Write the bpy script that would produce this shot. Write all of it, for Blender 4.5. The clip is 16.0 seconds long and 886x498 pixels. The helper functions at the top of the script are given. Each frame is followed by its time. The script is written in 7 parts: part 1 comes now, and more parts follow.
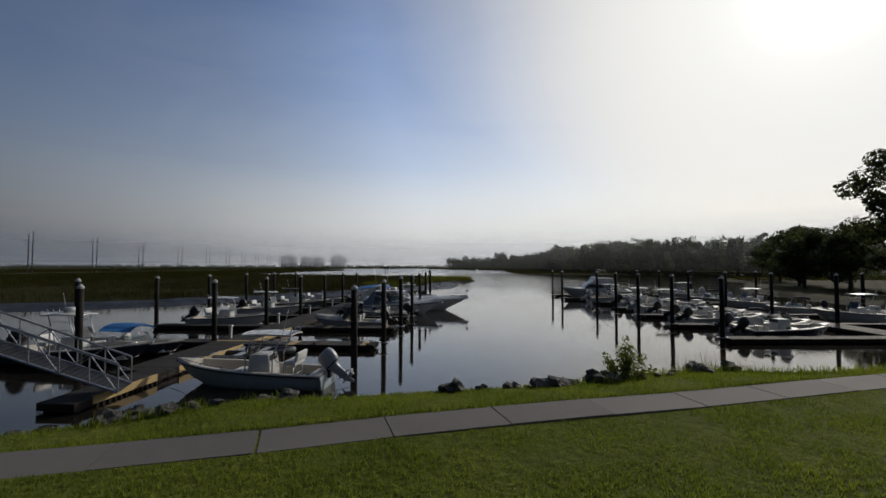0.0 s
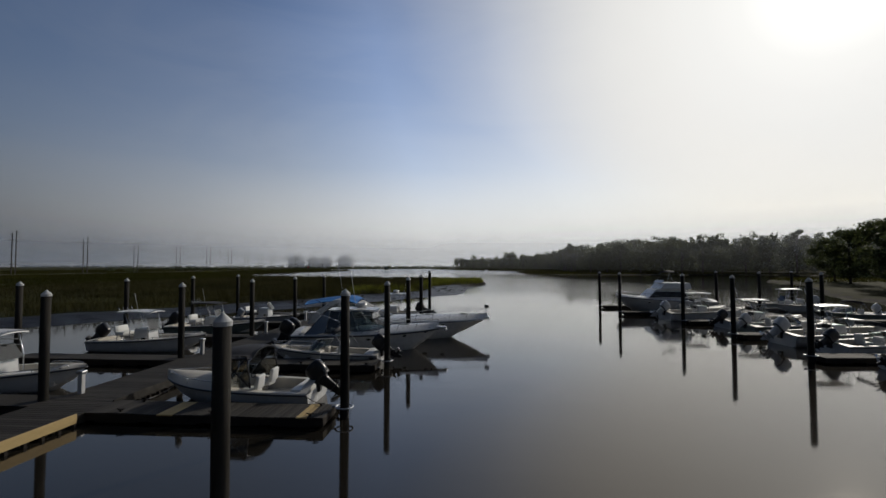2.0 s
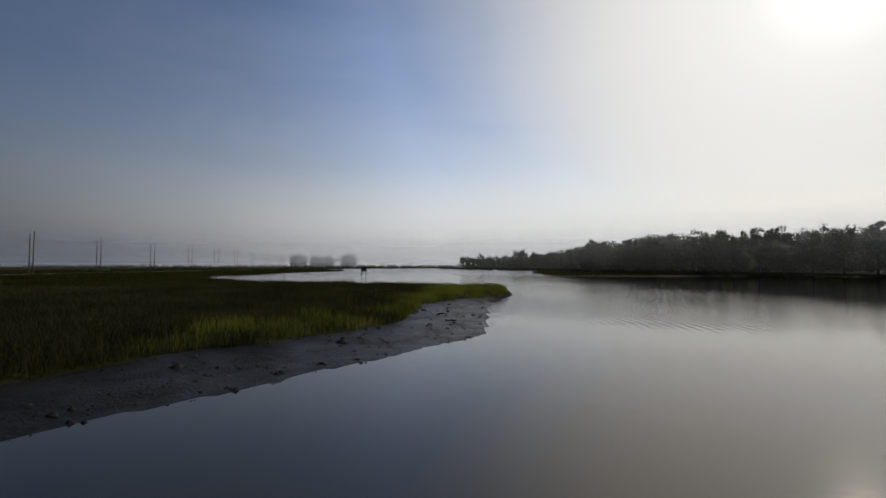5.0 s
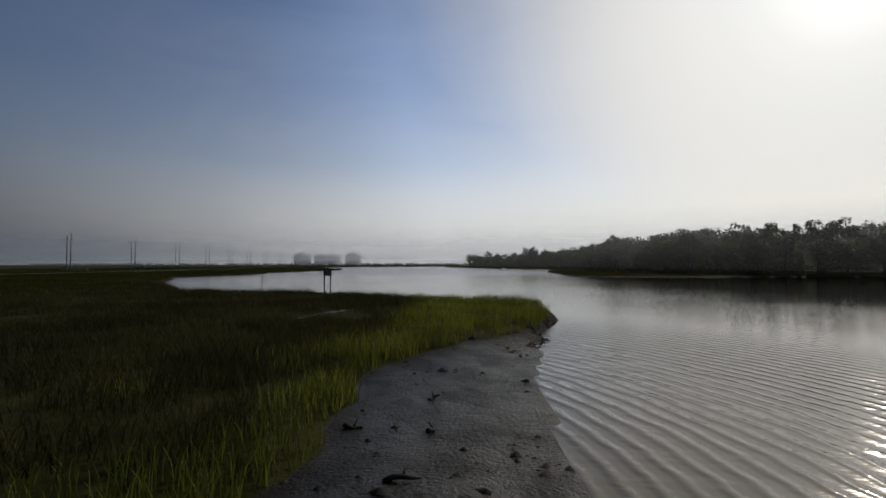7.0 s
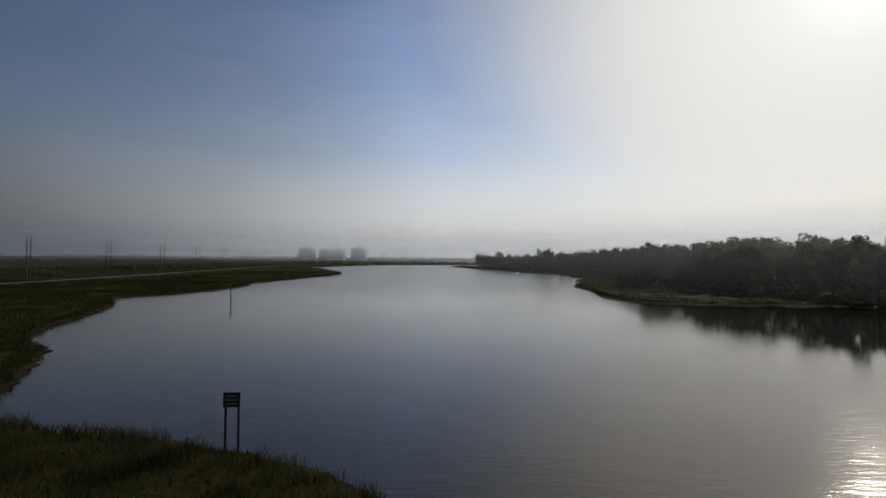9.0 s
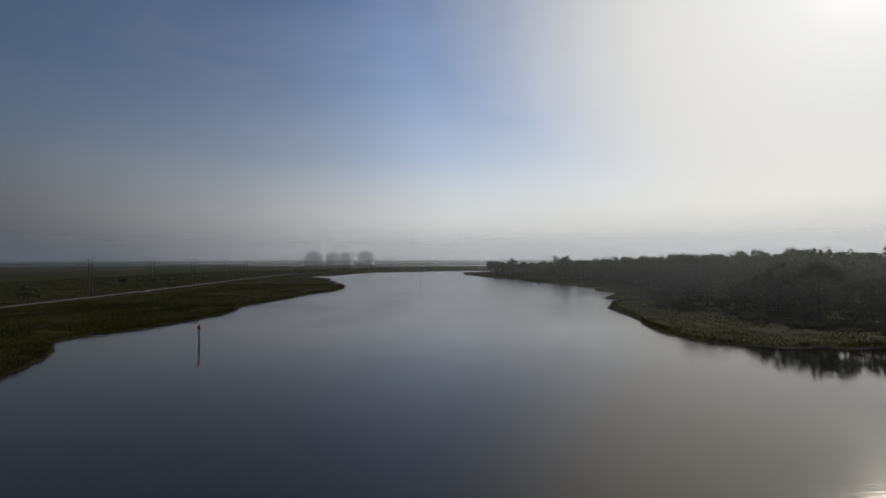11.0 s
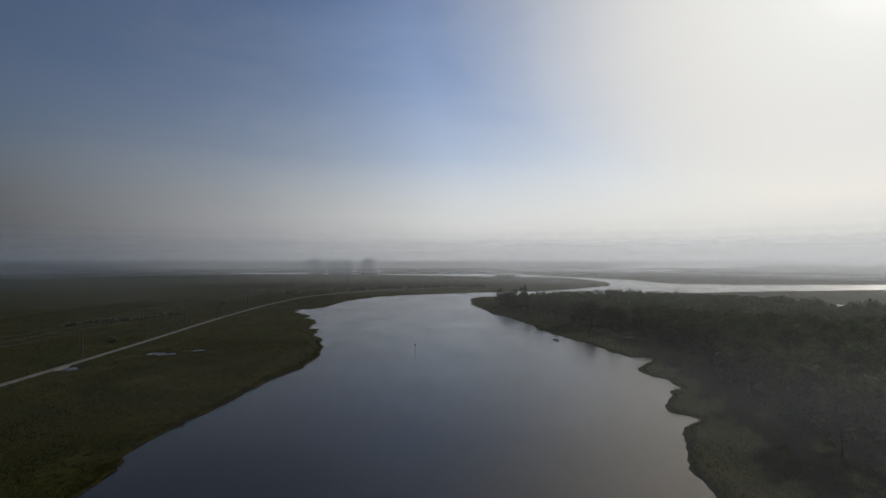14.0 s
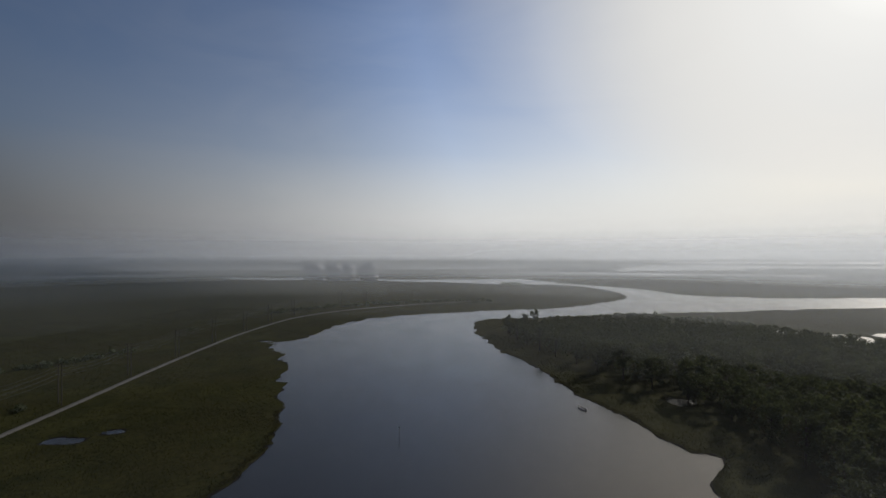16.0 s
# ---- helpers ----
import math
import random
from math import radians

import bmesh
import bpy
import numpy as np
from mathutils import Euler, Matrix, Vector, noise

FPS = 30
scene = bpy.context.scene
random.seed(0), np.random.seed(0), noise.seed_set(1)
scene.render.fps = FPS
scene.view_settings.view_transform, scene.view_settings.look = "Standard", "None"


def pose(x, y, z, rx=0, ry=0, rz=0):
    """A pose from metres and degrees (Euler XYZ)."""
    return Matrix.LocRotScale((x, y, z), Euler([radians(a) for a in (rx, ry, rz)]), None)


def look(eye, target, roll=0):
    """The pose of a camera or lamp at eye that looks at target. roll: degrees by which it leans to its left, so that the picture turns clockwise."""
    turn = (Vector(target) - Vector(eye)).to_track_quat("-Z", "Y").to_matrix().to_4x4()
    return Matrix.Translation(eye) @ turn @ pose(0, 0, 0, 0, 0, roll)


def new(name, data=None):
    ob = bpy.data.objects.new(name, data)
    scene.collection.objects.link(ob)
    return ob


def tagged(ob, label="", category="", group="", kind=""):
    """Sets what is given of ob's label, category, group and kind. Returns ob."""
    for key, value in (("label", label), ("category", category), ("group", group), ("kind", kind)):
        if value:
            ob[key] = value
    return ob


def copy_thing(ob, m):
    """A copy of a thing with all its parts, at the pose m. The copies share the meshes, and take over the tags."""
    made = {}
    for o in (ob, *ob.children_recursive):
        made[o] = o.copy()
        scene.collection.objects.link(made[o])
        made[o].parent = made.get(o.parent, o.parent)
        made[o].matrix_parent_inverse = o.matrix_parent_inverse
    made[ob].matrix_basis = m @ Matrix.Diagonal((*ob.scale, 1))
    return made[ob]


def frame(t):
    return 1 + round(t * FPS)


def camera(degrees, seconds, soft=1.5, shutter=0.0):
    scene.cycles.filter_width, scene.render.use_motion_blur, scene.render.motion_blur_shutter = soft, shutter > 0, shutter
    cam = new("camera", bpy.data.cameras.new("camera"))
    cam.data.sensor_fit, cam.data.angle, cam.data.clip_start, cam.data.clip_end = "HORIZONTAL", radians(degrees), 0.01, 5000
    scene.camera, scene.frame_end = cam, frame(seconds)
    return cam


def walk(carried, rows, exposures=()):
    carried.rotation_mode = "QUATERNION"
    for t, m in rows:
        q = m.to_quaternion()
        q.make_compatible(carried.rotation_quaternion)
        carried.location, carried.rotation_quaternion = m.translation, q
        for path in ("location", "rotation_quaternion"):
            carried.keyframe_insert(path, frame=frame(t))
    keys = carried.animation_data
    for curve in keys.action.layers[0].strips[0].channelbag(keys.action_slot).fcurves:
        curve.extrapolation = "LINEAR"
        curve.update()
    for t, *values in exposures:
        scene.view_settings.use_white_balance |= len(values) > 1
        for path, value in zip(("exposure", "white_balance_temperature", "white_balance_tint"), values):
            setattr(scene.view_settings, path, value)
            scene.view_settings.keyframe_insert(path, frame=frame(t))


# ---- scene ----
cam = camera(90.8, 16.0)
PATH = [
    (0, (0.602, -3.657, 4.249), (0.643, -1.659, 4.329), 0.1),
    (0.7, (0.704, 0.194, 4.389), (0.741, 2.192, 4.472), -0.1),
    (1.2, (0.802, 4.362, 4.434), (0.832, 6.36, 4.515), 0.0),
    (1.5, (0.871, 7.489, 4.358), (0.898, 9.487, 4.44), -0.0),
    (2.2, (1.219, 15.307, 4.223), (1.22, 17.306, 4.304), -0.0),
    (2.8, (1.229, 22.921, 4.162), (1.235, 24.92, 4.242), 0.0),
    (3.5, (1.316, 32.371, 4.316), (1.321, 34.37, 4.394), 0.0),
    (4, (1.418, 39.39, 4.425), (1.416, 41.388, 4.503), 0.0),
    (6.5, (2.577, 72.182, 4.501), (2.536, 74.18, 4.575), -0.1),
    (7, (2.607, 80.125, 4.967), (2.559, 82.124, 5.035), -0.1),
    (7.5, (2.234, 88.451, 6.386), (2.179, 90.45, 6.452), -0.0),
    (8, (1.843, 96.167, 8.352), (1.782, 98.165, 8.404), 0.0),
    (8.5, (0.96, 104.302, 10.939), (0.892, 106.3, 10.98), 0.4),
    (9, (0.082, 112.2, 13.436), (0.004, 114.198, 13.474), 0.4),
    (11.5, (-3.738, 147.45, 24.841), (-3.863, 149.446, 24.89), -0.1),
    (12, (-3.678, 157.632, 30.819), (-3.817, 159.627, 30.874), 0.1),
    (12.5, (-3.158, 163.721, 36.692), (-3.303, 165.715, 36.742), 0.1),
    (13, (-4.0, 174.807, 42.632), (-4.136, 176.802, 42.679), 0.0),
    (13.5, (-4.845, 190.419, 48.917), (-4.973, 192.414, 48.957), 0.0),
    (14, (-2.336, 201.1, 56.062), (-2.487, 203.094, 56.092), -0.0),
    (14.5, (-1.844, 212.25, 62.496), (-1.997, 214.244, 62.521), -0.0),
    (15, (-2.232, 228.15, 69.205), (-2.386, 230.143, 69.225), -0.0),
    (15.5, (-2.6, 246.3, 75.55), (-2.751, 248.294, 75.564), -0.1),
    (16, (-2.1, 264.7, 81.6), (-2.272, 266.692, 81.611), 0.0),
]
walk(cam, [(t, look(eye, target, roll)) for t, eye, target, roll in PATH], ((0, 0.22), (4.2, 0.15), (9, 0.11), (12, 0.06), (16, 0.08)))

# ---- sky, sun and light ----
SUN_AZ, SUN_EL = radians(43.0), radians(27.0)
SUN_DIR = Vector((math.sin(SUN_AZ) * math.cos(SUN_EL), math.cos(SUN_AZ) * math.cos(SUN_EL), math.sin(SUN_EL)))


def nodes_of(tree):
    tree.nodes.clear()

    def add(kind, **inputs):
        n = tree.nodes.new(kind)
        for key, value in inputs.items():
            n.inputs[key.replace("_", " ")].default_value = value
        return n

    def link(a, b):
        tree.links.new(a, b)

    def mathn(op, a, b=None, clamp=False):
        n = tree.nodes.new("ShaderNodeMath")
        n.operation, n.use_clamp = op, clamp
        for k, v in enumerate((a, b)):
            if v is None:
                continue
            if isinstance(v, (int, float)):
                n.inputs[k].default_value = v
            else:
                link(v, n.inputs[k])
        return n.outputs[0]

    def mix(fac, a, b, blend="MIX"):
        n = tree.nodes.new("ShaderNodeMix")
        n.data_type, n.blend_type = "RGBA", blend
        for k, v in ((0, fac), (6, a), (7, b)):
            if isinstance(v, (int, float)):
                n.inputs[k].default_value = v
            elif isinstance(v, (tuple, list)):
                n.inputs[k].default_value = (*v[:3], 1)
            else:
                link(v, n.inputs[k])
        return n.outputs[2]

    def ramp(fac, stops, interp="LINEAR"):
        n = tree.nodes.new("ShaderNodeValToRGB")
        n.color_ramp.interpolation = interp
        while len(n.color_ramp.elements) < len(stops):
            n.color_ramp.elements.new(0.5)
        for e, (p, c) in zip(n.color_ramp.elements, stops):
            e.position = p
            e.color = (c, c, c, 1) if isinstance(c, (int, float)) else (*c, 1)
        link(fac, n.inputs[0])
        return n.outputs[0]

    return add, link, mathn, mix, ramp


world = bpy.data.worlds.new("morning_sky")
scene.world = world
world.use_nodes = True
add, link, mathn, mix, ramp = nodes_of(world.node_tree)
sky = add("ShaderNodeTexSky")
sky.sky_type, sky.sun_disc = "NISHITA", False
sky.sun_elevation, sky.sun_rotation = SUN_EL, SUN_AZ
sky.air_density, sky.dust_density, sky.ozone_density = 1.0, 2.2, 1.5
coord = add("ShaderNodeTexCoord")
split = add("ShaderNodeSeparateXYZ")
link(coord.outputs["Generated"], split.inputs[0])
dot = add("ShaderNodeVectorMath")
dot.operation = "DOT_PRODUCT"
link(coord.outputs["Generated"], dot.inputs[0])
dot.inputs[1].default_value = SUN_DIR
near_sun = mathn("MULTIPLY_ADD", dot.outputs["Value"], 0.5)
near_sun.node.inputs[2].default_value = 0.5
# thin cirrus: long soft streaks in a hazy morning sky
mapping = add("ShaderNodeMapping")
mapping.inputs["Scale"].default_value = (1.6, 3.6, 7.0)
mapping.inputs["Rotation"].default_value = (0.3, 0.5, 0.7)
link(coord.outputs["Generated"], mapping.inputs[0])
cirrus = add("ShaderNodeTexNoise", Scale=1.6, Detail=5.0, Roughness=0.55)
cirrus.inputs["Distortion"].default_value = 0.6
link(mapping.outputs[0], cirrus.inputs["Vector"])
streak = ramp(cirrus.outputs["Fac"], [(0.42, 0.0), (0.75, 1.0)])
# the moist air near the horizon: grey away from the sun, white towards it
glow = ramp(near_sun, [(0.0, (0.2, 0.205, 0.215)), (0.3, (0.32, 0.325, 0.34)), (0.44, (0.75, 0.76, 0.8)), (0.5, (1.2, 1.22, 1.28)), (0.66, (3.2, 3.25, 3.35)), (0.83, (6.5, 6.5, 6.45)), (0.93, (7.1, 7.07, 6.9)), (0.965, (7.2, 7.15, 6.95)), (0.983, (7.5, 7.45, 7.25)), (0.992, (7.9, 7.85, 7.65)), (0.997, (8.5, 8.45, 8.2)), (1.0, (10, 9.9, 9.6))], "LINEAR")
up = mathn("MAXIMUM", split.outputs["Z"], 0.0)
low = ramp(up, [(0.0, 1.0), (0.08, 0.88), (0.155, 0.60), (0.215, 0.32), (0.33, 0.12), (0.5, 0.0)])
veil = ramp(near_sun, [(0.76, 0.0), (0.87, 0.06), (0.915, 0.22), (0.945, 0.48), (0.968, 0.78), (0.99, 1.0)])
cover = mathn("MAXIMUM", low, veil)
thin = mathn("MULTIPLY", streak, 0.06)
cover = mathn("ADD", cover, thin, clamp=True)
high = ramp(up, [(0.46, 1.0), (0.85, 0.42)])
tone = mix(cover, mix(1.0, mix(1.0, sky.outputs[0], high, "MULTIPLY"), ramp(near_sun, [(0.3, (0.10, 0.115, 0.14)), (0.42, (0.26, 0.295, 0.355)), (0.52, (0.385, 0.44, 0.53)), (0.74, (0.51, 0.57, 0.68)), (0.85, (0.67, 0.77, 0.94)), (0.93, (0.53, 0.60, 0.71)), (0.98, (0.34, 0.36, 0.38))]), "MULTIPLY"), glow)
background = add("ShaderNodeBackground")
link(tone, background.inputs["Color"])
background.inputs["Strength"].default_value = 0.1
out = add("ShaderNodeOutputWorld")
link(background.outputs[0], out.inputs[0])

sun = new("sun", bpy.data.lights.new("sun", "SUN"))
sun.data.energy, sun.data.angle, sun.data.color = 1.8, radians(1.2), (1.0, 0.93, 0.82)
sun.matrix_world = look(SUN_DIR * 100, (0, 0, 0))


# ---- materials ----
def material(name, colour, rough=0.6, metal=0.0, vary=0.25, scale=6.0, bump=0.0, bump_scale=40.0, stretch=(1, 1, 1), space="Object", spec=0.5, second=None):
    m = bpy.data.materials.new(name)
    m.use_nodes = True
    add, link, mathn, mix, ramp = nodes_of(m.node_tree)
    tc = add("ShaderNodeTexCoord")
    mp = add("ShaderNodeMapping")
    mp.inputs["Scale"].default_value = stretch
    if space == "World":
        link(add("ShaderNodeNewGeometry").outputs["Position"], mp.inputs[0])
    else:
        link(tc.outputs[space], mp.inputs[0])
    big = add("ShaderNodeTexNoise", Scale=scale * 0.25, Detail=4.0)
    fine = add("ShaderNodeTexNoise", Scale=scale * 3.0, Detail=6.0, Roughness=0.65)
    link(mp.outputs[0], big.inputs["Vector"])
    link(mp.outputs[0], fine.inputs["Vector"])
    both = mathn("MULTIPLY_ADD", big.outputs["Fac"], 0.6)
    both.node.inputs[2].default_value = 0.0
    both = mathn("ADD", both, mathn("MULTIPLY", fine.outputs["Fac"], 0.4))
    info = add("ShaderNodeObjectInfo")
    both = mathn("ADD", both, mathn("MULTIPLY", mathn("SUBTRACT", info.outputs["Random"], 0.5), 0.25))
    dark = tuple(c * (1 - vary) for c in colour)
    light = second or tuple(min(1, c * (1 + vary)) for c in colour)
    tone = mix(ramp(both, [(0.3, 0.0), (0.7, 1.0)]), dark, light)
    bsdf = add("ShaderNodeBsdfPrincipled", Metallic=metal)
    bsdf.inputs["Specular IOR Level"].default_value = spec
    link(tone, bsdf.inputs["Base Color"])
    r = mathn("MULTIPLY_ADD", fine.outputs["Fac"], 0.2)
    r.node.inputs[2].default_value = max(0.02, rough - 0.1)
    link(r, bsdf.inputs["Roughness"])
    if bump:
        bn = add("ShaderNodeTexNoise", Scale=bump_scale, Detail=5.0)
        link(mp.outputs[0], bn.inputs["Vector"])
        b = add("ShaderNodeBump", Strength=0.6, Distance=bump)
        link(bn.outputs["Fac"], b.inputs["Height"])
        link(b.outputs[0], bsdf.inputs["Normal"])
    o = add("ShaderNodeOutputMaterial")
    link(bsdf.outputs[0], o.inputs[0])
    return m


def leaf_material(name, dark, light, scale=0.05, trans=0.35, spots=0.4):
    m = bpy.data.materials.new(name)
    m.use_nodes = True
    add, link, mathn, mix, ramp = nodes_of(m.node_tree)
    g = add("ShaderNodeNewGeometry")
    n = add("ShaderNodeTexNoise", Scale=scale, Detail=4.0)
    link(g.outputs["Position"], n.inputs["Vector"])
    f = mathn("ADD", mathn("MULTIPLY", n.outputs["Fac"], 0.75), mathn("MULTIPLY", g.outputs["Random Per Island"], spots))
    tone = mix(ramp(f, [(0.35, 0.0), (0.8, 1.0)]), dark, light)
    d = add("ShaderNodeBsdfPrincipled", Roughness=0.65)
    d.inputs["Specular IOR Level"].default_value = 0.05
    link(tone, d.inputs["Base Color"])
    t = add("ShaderNodeBsdfTranslucent")
    link(mix(1.0, tone, (1.0, 1.0, 0.55), "MULTIPLY"), t.inputs["Color"])
    mx = add("ShaderNodeMixShader")
    mx.inputs[0].default_value = trans
    link(d.outputs[0], mx.inputs[1])
    link(t.outputs[0], mx.inputs[2])
    o = add("ShaderNodeOutputMaterial")
    link(mx.outputs[0], o.inputs[0])
    return m


def water_material():
    m = bpy.data.materials.new("river_water")
    m.use_nodes = True
    add, link, mathn, mix, ramp = nodes_of(m.node_tree)
    g = add("ShaderNodeNewGeometry")
    mp = add("ShaderNodeMapping")
    mp.inputs["Scale"].default_value = (1.0, 2.2, 1.0)
    mp.inputs["Rotation"].default_value = (0, 0, 0.25)
    link(g.outputs["Position"], mp.inputs[0])
    swell = add("ShaderNodeTexNoise", Scale=0.35, Detail=3.0, Roughness=0.5)
    chop = add("ShaderNodeTexNoise", Scale=2.6, Detail=4.0, Roughness=0.55)
    calm = add("ShaderNodeTexNoise", Scale=0.035, Detail=3.0)
    for n in (swell, chop):
        link(mp.outputs[0], n.inputs["Vector"])
    link(g.outputs["Position"], calm.inputs["Vector"])
    # a boat's wash runs in rings from the river bend towards the spit
    ring_at = add("ShaderNodeMapping")
    ring_at.inputs["Location"].default_value = (10.0, -89.0, 0)
    link(g.outputs["Position"], ring_at.inputs[0])
    away = add("ShaderNodeVectorMath")
    away.operation = "LENGTH"
    link(ring_at.outputs[0], away.inputs[0])
    wob = mathn("ADD", away.outputs["Value"], mathn("MULTIPLY", swell.outputs["Fac"], 0.45))
    ring = mathn("POWER", mathn("MULTIPLY_ADD", mathn("SINE", mathn("MULTIPLY", wob, 8.4)), 0.5), 1.8)
    ring.node.inputs[0].links[0].from_node.inputs[2].default_value = 0.5
    zone = mathn("MULTIPLY", ramp(mathn("DIVIDE", away.outputs["Value"], 100.0), [(0.10, 0.3), (0.16, 1.0), (0.27, 0.8), (0.46, 0.0)], "EASE"), 1.0)
    where = ramp(calm.outputs["Fac"], [(0.35, 0.4), (0.7, 1.0)])
    h = mathn("ADD", mathn("MULTIPLY", swell.outputs["Fac"], 0.5), mathn("MULTIPLY", chop.outputs["Fac"], 0.22))
    # wind ripples: short crests lying across the stream
    comb = add("ShaderNodeMapping")
    comb.inputs["Scale"].default_value = (0.42, 2.2, 1.0)
    comb.inputs["Rotation"].default_value = (0, 0, -0.12)
    link(g.outputs["Position"], comb.inputs[0])
    ripple = add("ShaderNodeTexNoise", Scale=1.15, Detail=2.0, Roughness=0.45)
    link(comb.outputs[0], ripple.inputs["Vector"])
    h = mathn("ADD", h, mathn("MULTIPLY", ripple.outputs["Fac"], 0.42))
    xyz = add("ShaderNodeSeparateXYZ")
    link(g.outputs["Position"], xyz.inputs[0])
    open_river = ramp(mathn("DIVIDE", xyz.outputs["Y"], 200.0), [(0.30, 0.3), (0.55, 2.2), (0.66, 3.0), (0.95, 1.9)], "EASE")
    h = mathn("MULTIPLY", mathn("MULTIPLY", h, where), open_river)
    zone = mathn("MULTIPLY", zone, ramp(mathn("DIVIDE", xyz.outputs["Y"], 200.0), [(0.39, 0.0), (0.43, 1.0)], "EASE"))
    h = mathn("ADD", h, mathn("MULTIPLY", mathn("MULTIPLY", ring, zone), 1.3))
    bsdf = add("ShaderNodeBsdfPrincipled")
    # glassy inside the marina, finely ruffled on the open river
    ruffle = ramp(mathn("DIVIDE", xyz.outputs["Y"], 500.0), [(0.05, 0.06), (0.14, 0.09), (0.17, 0.11), (0.46, 0.12), (0.64, 0.24)], "EASE")
    lee = ramp(mathn("ADD", mathn("DIVIDE", xyz.outputs["X"], 200.0), mathn("MULTIPLY", mathn("SUBTRACT", xyz.outputs["Y"], 265.0), -0.012)), [(0.22, 0.0), (0.42, 1.0)], "EASE")
    lee = mathn("MULTIPLY", lee, ramp(mathn("DIVIDE", xyz.outputs["X"], 200.0), [(0.20, 0.0), (0.33, 1.0)], "EASE"))
    still = mathn("MULTIPLY_ADD", lee, -0.72)
    still.node.inputs[2].default_value = 1.0
    h = mathn("MULTIPLY", h, still)
    where2 = ramp(calm.outputs["Fac"], [(0.35, 0.75), (0.7, 1.0)])
    link(mathn("MULTIPLY", mathn("MULTIPLY", ruffle, where2), still), bsdf.inputs["Roughness"])
    b = add("ShaderNodeBump", Strength=1.0, Distance=0.02)
    link(h, b.inputs["Height"])
    bsdf.inputs["Base Color"].default_value = (0.0135, 0.0120, 0.0095, 1)
    bsdf.inputs["IOR"].default_value = 1.66
    bsdf.inputs["Specular Tint"].default_value = (1.0, 0.84, 0.64, 1)
    link(b.outputs[0], bsdf.inputs["Normal"])
    o = add("ShaderNodeOutputMaterial")
    link(bsdf.outputs[0], o.inputs[0])
    return m


def ground_material():
    """Lawn, marsh turf and tidal mud, told apart by the cover attribute of the sheet."""
    m = bpy.data.materials.new("lawn_marsh_and_mud")
    m.use_nodes = True
    add, link, mathn, mix, ramp = nodes_of(m.node_tree)
    g = add("ShaderNodeNewGeometry")
    at = add("ShaderNodeAttribute")
    at.attribute_name = "cover"
    sp = add("ShaderNodeSeparateColor")
    link(at.outputs["Color"], sp.inputs[0])

    def noise_at(scale, detail=5.0, stretch=None):
        n = add("ShaderNodeTexNoise", Scale=scale, Detail=detail, Roughness=0.6)
        if stretch:
            mp = add("ShaderNodeMapping")
            mp.inputs["Scale"].default_value = stretch
            link(g.outputs["Position"], mp.inputs[0])
            link(mp.outputs[0], n.inputs["Vector"])
        else:
            link(g.outputs["Position"], n.inputs["Vector"])
        return n.outputs["Fac"]

    patches, tufts, grain, fields = noise_at(0.045), noise_at(0.6), noise_at(9.0), noise_at(0.012, 6.0, (1.0, 2.4, 1))
    marsh = mix(ramp(patches, [(0.38, 0.0), (0.62, 1.0)]), (0.026, 0.028, 0.007), (0.047, 0.046, 0.0115))
    marsh = mix(ramp(fields, [(0.42, 0.0), (0.62, 0.85)]), marsh, (0.036, 0.033, 0.010))
    marsh = mix(ramp(tufts, [(0.38, 0.6), (0.58, 0.0)]), marsh, (0.011, 0.013, 0.0035))
    lawn = mix(ramp(tufts, [(0.3, 0.0), (0.7, 1.0)]), (0.075, 0.092, 0.014), (0.15, 0.165, 0.03))
    lawn = mix(ramp(grain, [(0.35, 0.5), (0.6, 0.0)]), lawn, (0.02, 0.035, 0.008))
    mud = mix(ramp(tufts, [(0.3, 0.0), (0.7, 1.0)]), (0.009, 0.008, 0.006), (0.016, 0.014, 0.012))
    mud = mix(ramp(grain, [(0.35, 0.6), (0.5, 0.0)]), mud, (0.017, 0.015, 0.012))
    lf = ramp(mathn("ADD", sp.outputs["Red"], mathn("MULTIPLY", mathn("SUBTRACT", tufts, 0.5), 0.3)), [(0.45, 0.0), (0.55, 1.0)])
    mf = ramp(mathn("ADD", sp.outputs["Green"], mathn("MULTIPLY", mathn("SUBTRACT", tufts, 0.5), 0.6)), [(0.42, 0.0), (0.58, 1.0)])
    tone = mix(mf, mud, marsh)
    tone = mix(lf, tone, lawn)
    bsdf = add("ShaderNodeBsdfPrincipled")
    link(tone, bsdf.inputs["Base Color"])
    bsdf.inputs["Specular Tint"].default_value = (1.0, 0.9, 0.76, 1)
    land = mathn("MAXIMUM", lf, mf)
    # only the flat by the spit is wet enough to shine
    wet = mathn("MULTIPLY_ADD", mathn("MULTIPLY", sp.outputs["Blue"], mathn("SUBTRACT", 1.0, land)), -0.53)
    wet.node.inputs[2].default_value = 0.95
    link(mathn("ADD", wet, mathn("MULTIPLY", mathn("SUBTRACT", tufts, 0.5), 0.3), clamp=True), bsdf.inputs["Roughness"])
    film = ramp(noise_at(0.5, 4.0), [(0.42, 0.10), (0.62, 0.32)])
    link(mathn("MAXIMUM", mathn("MULTIPLY", mathn("MULTIPLY", film, sp.outputs["Blue"]), mathn("SUBTRACT", 1.0, land)), 0.06), bsdf.inputs["Specular IOR Level"])
    h = mathn("ADD", mathn("MULTIPLY", grain, 0.5), tufts)
    b = add("ShaderNodeBump", Strength=0.8, Distance=0.12)
    link(h, b.inputs["Height"])
    link(b.outputs[0], bsdf.inputs["Normal"])
    o = add("ShaderNodeOutputMaterial")
    link(bsdf.outputs[0], o.inputs[0])
    return m


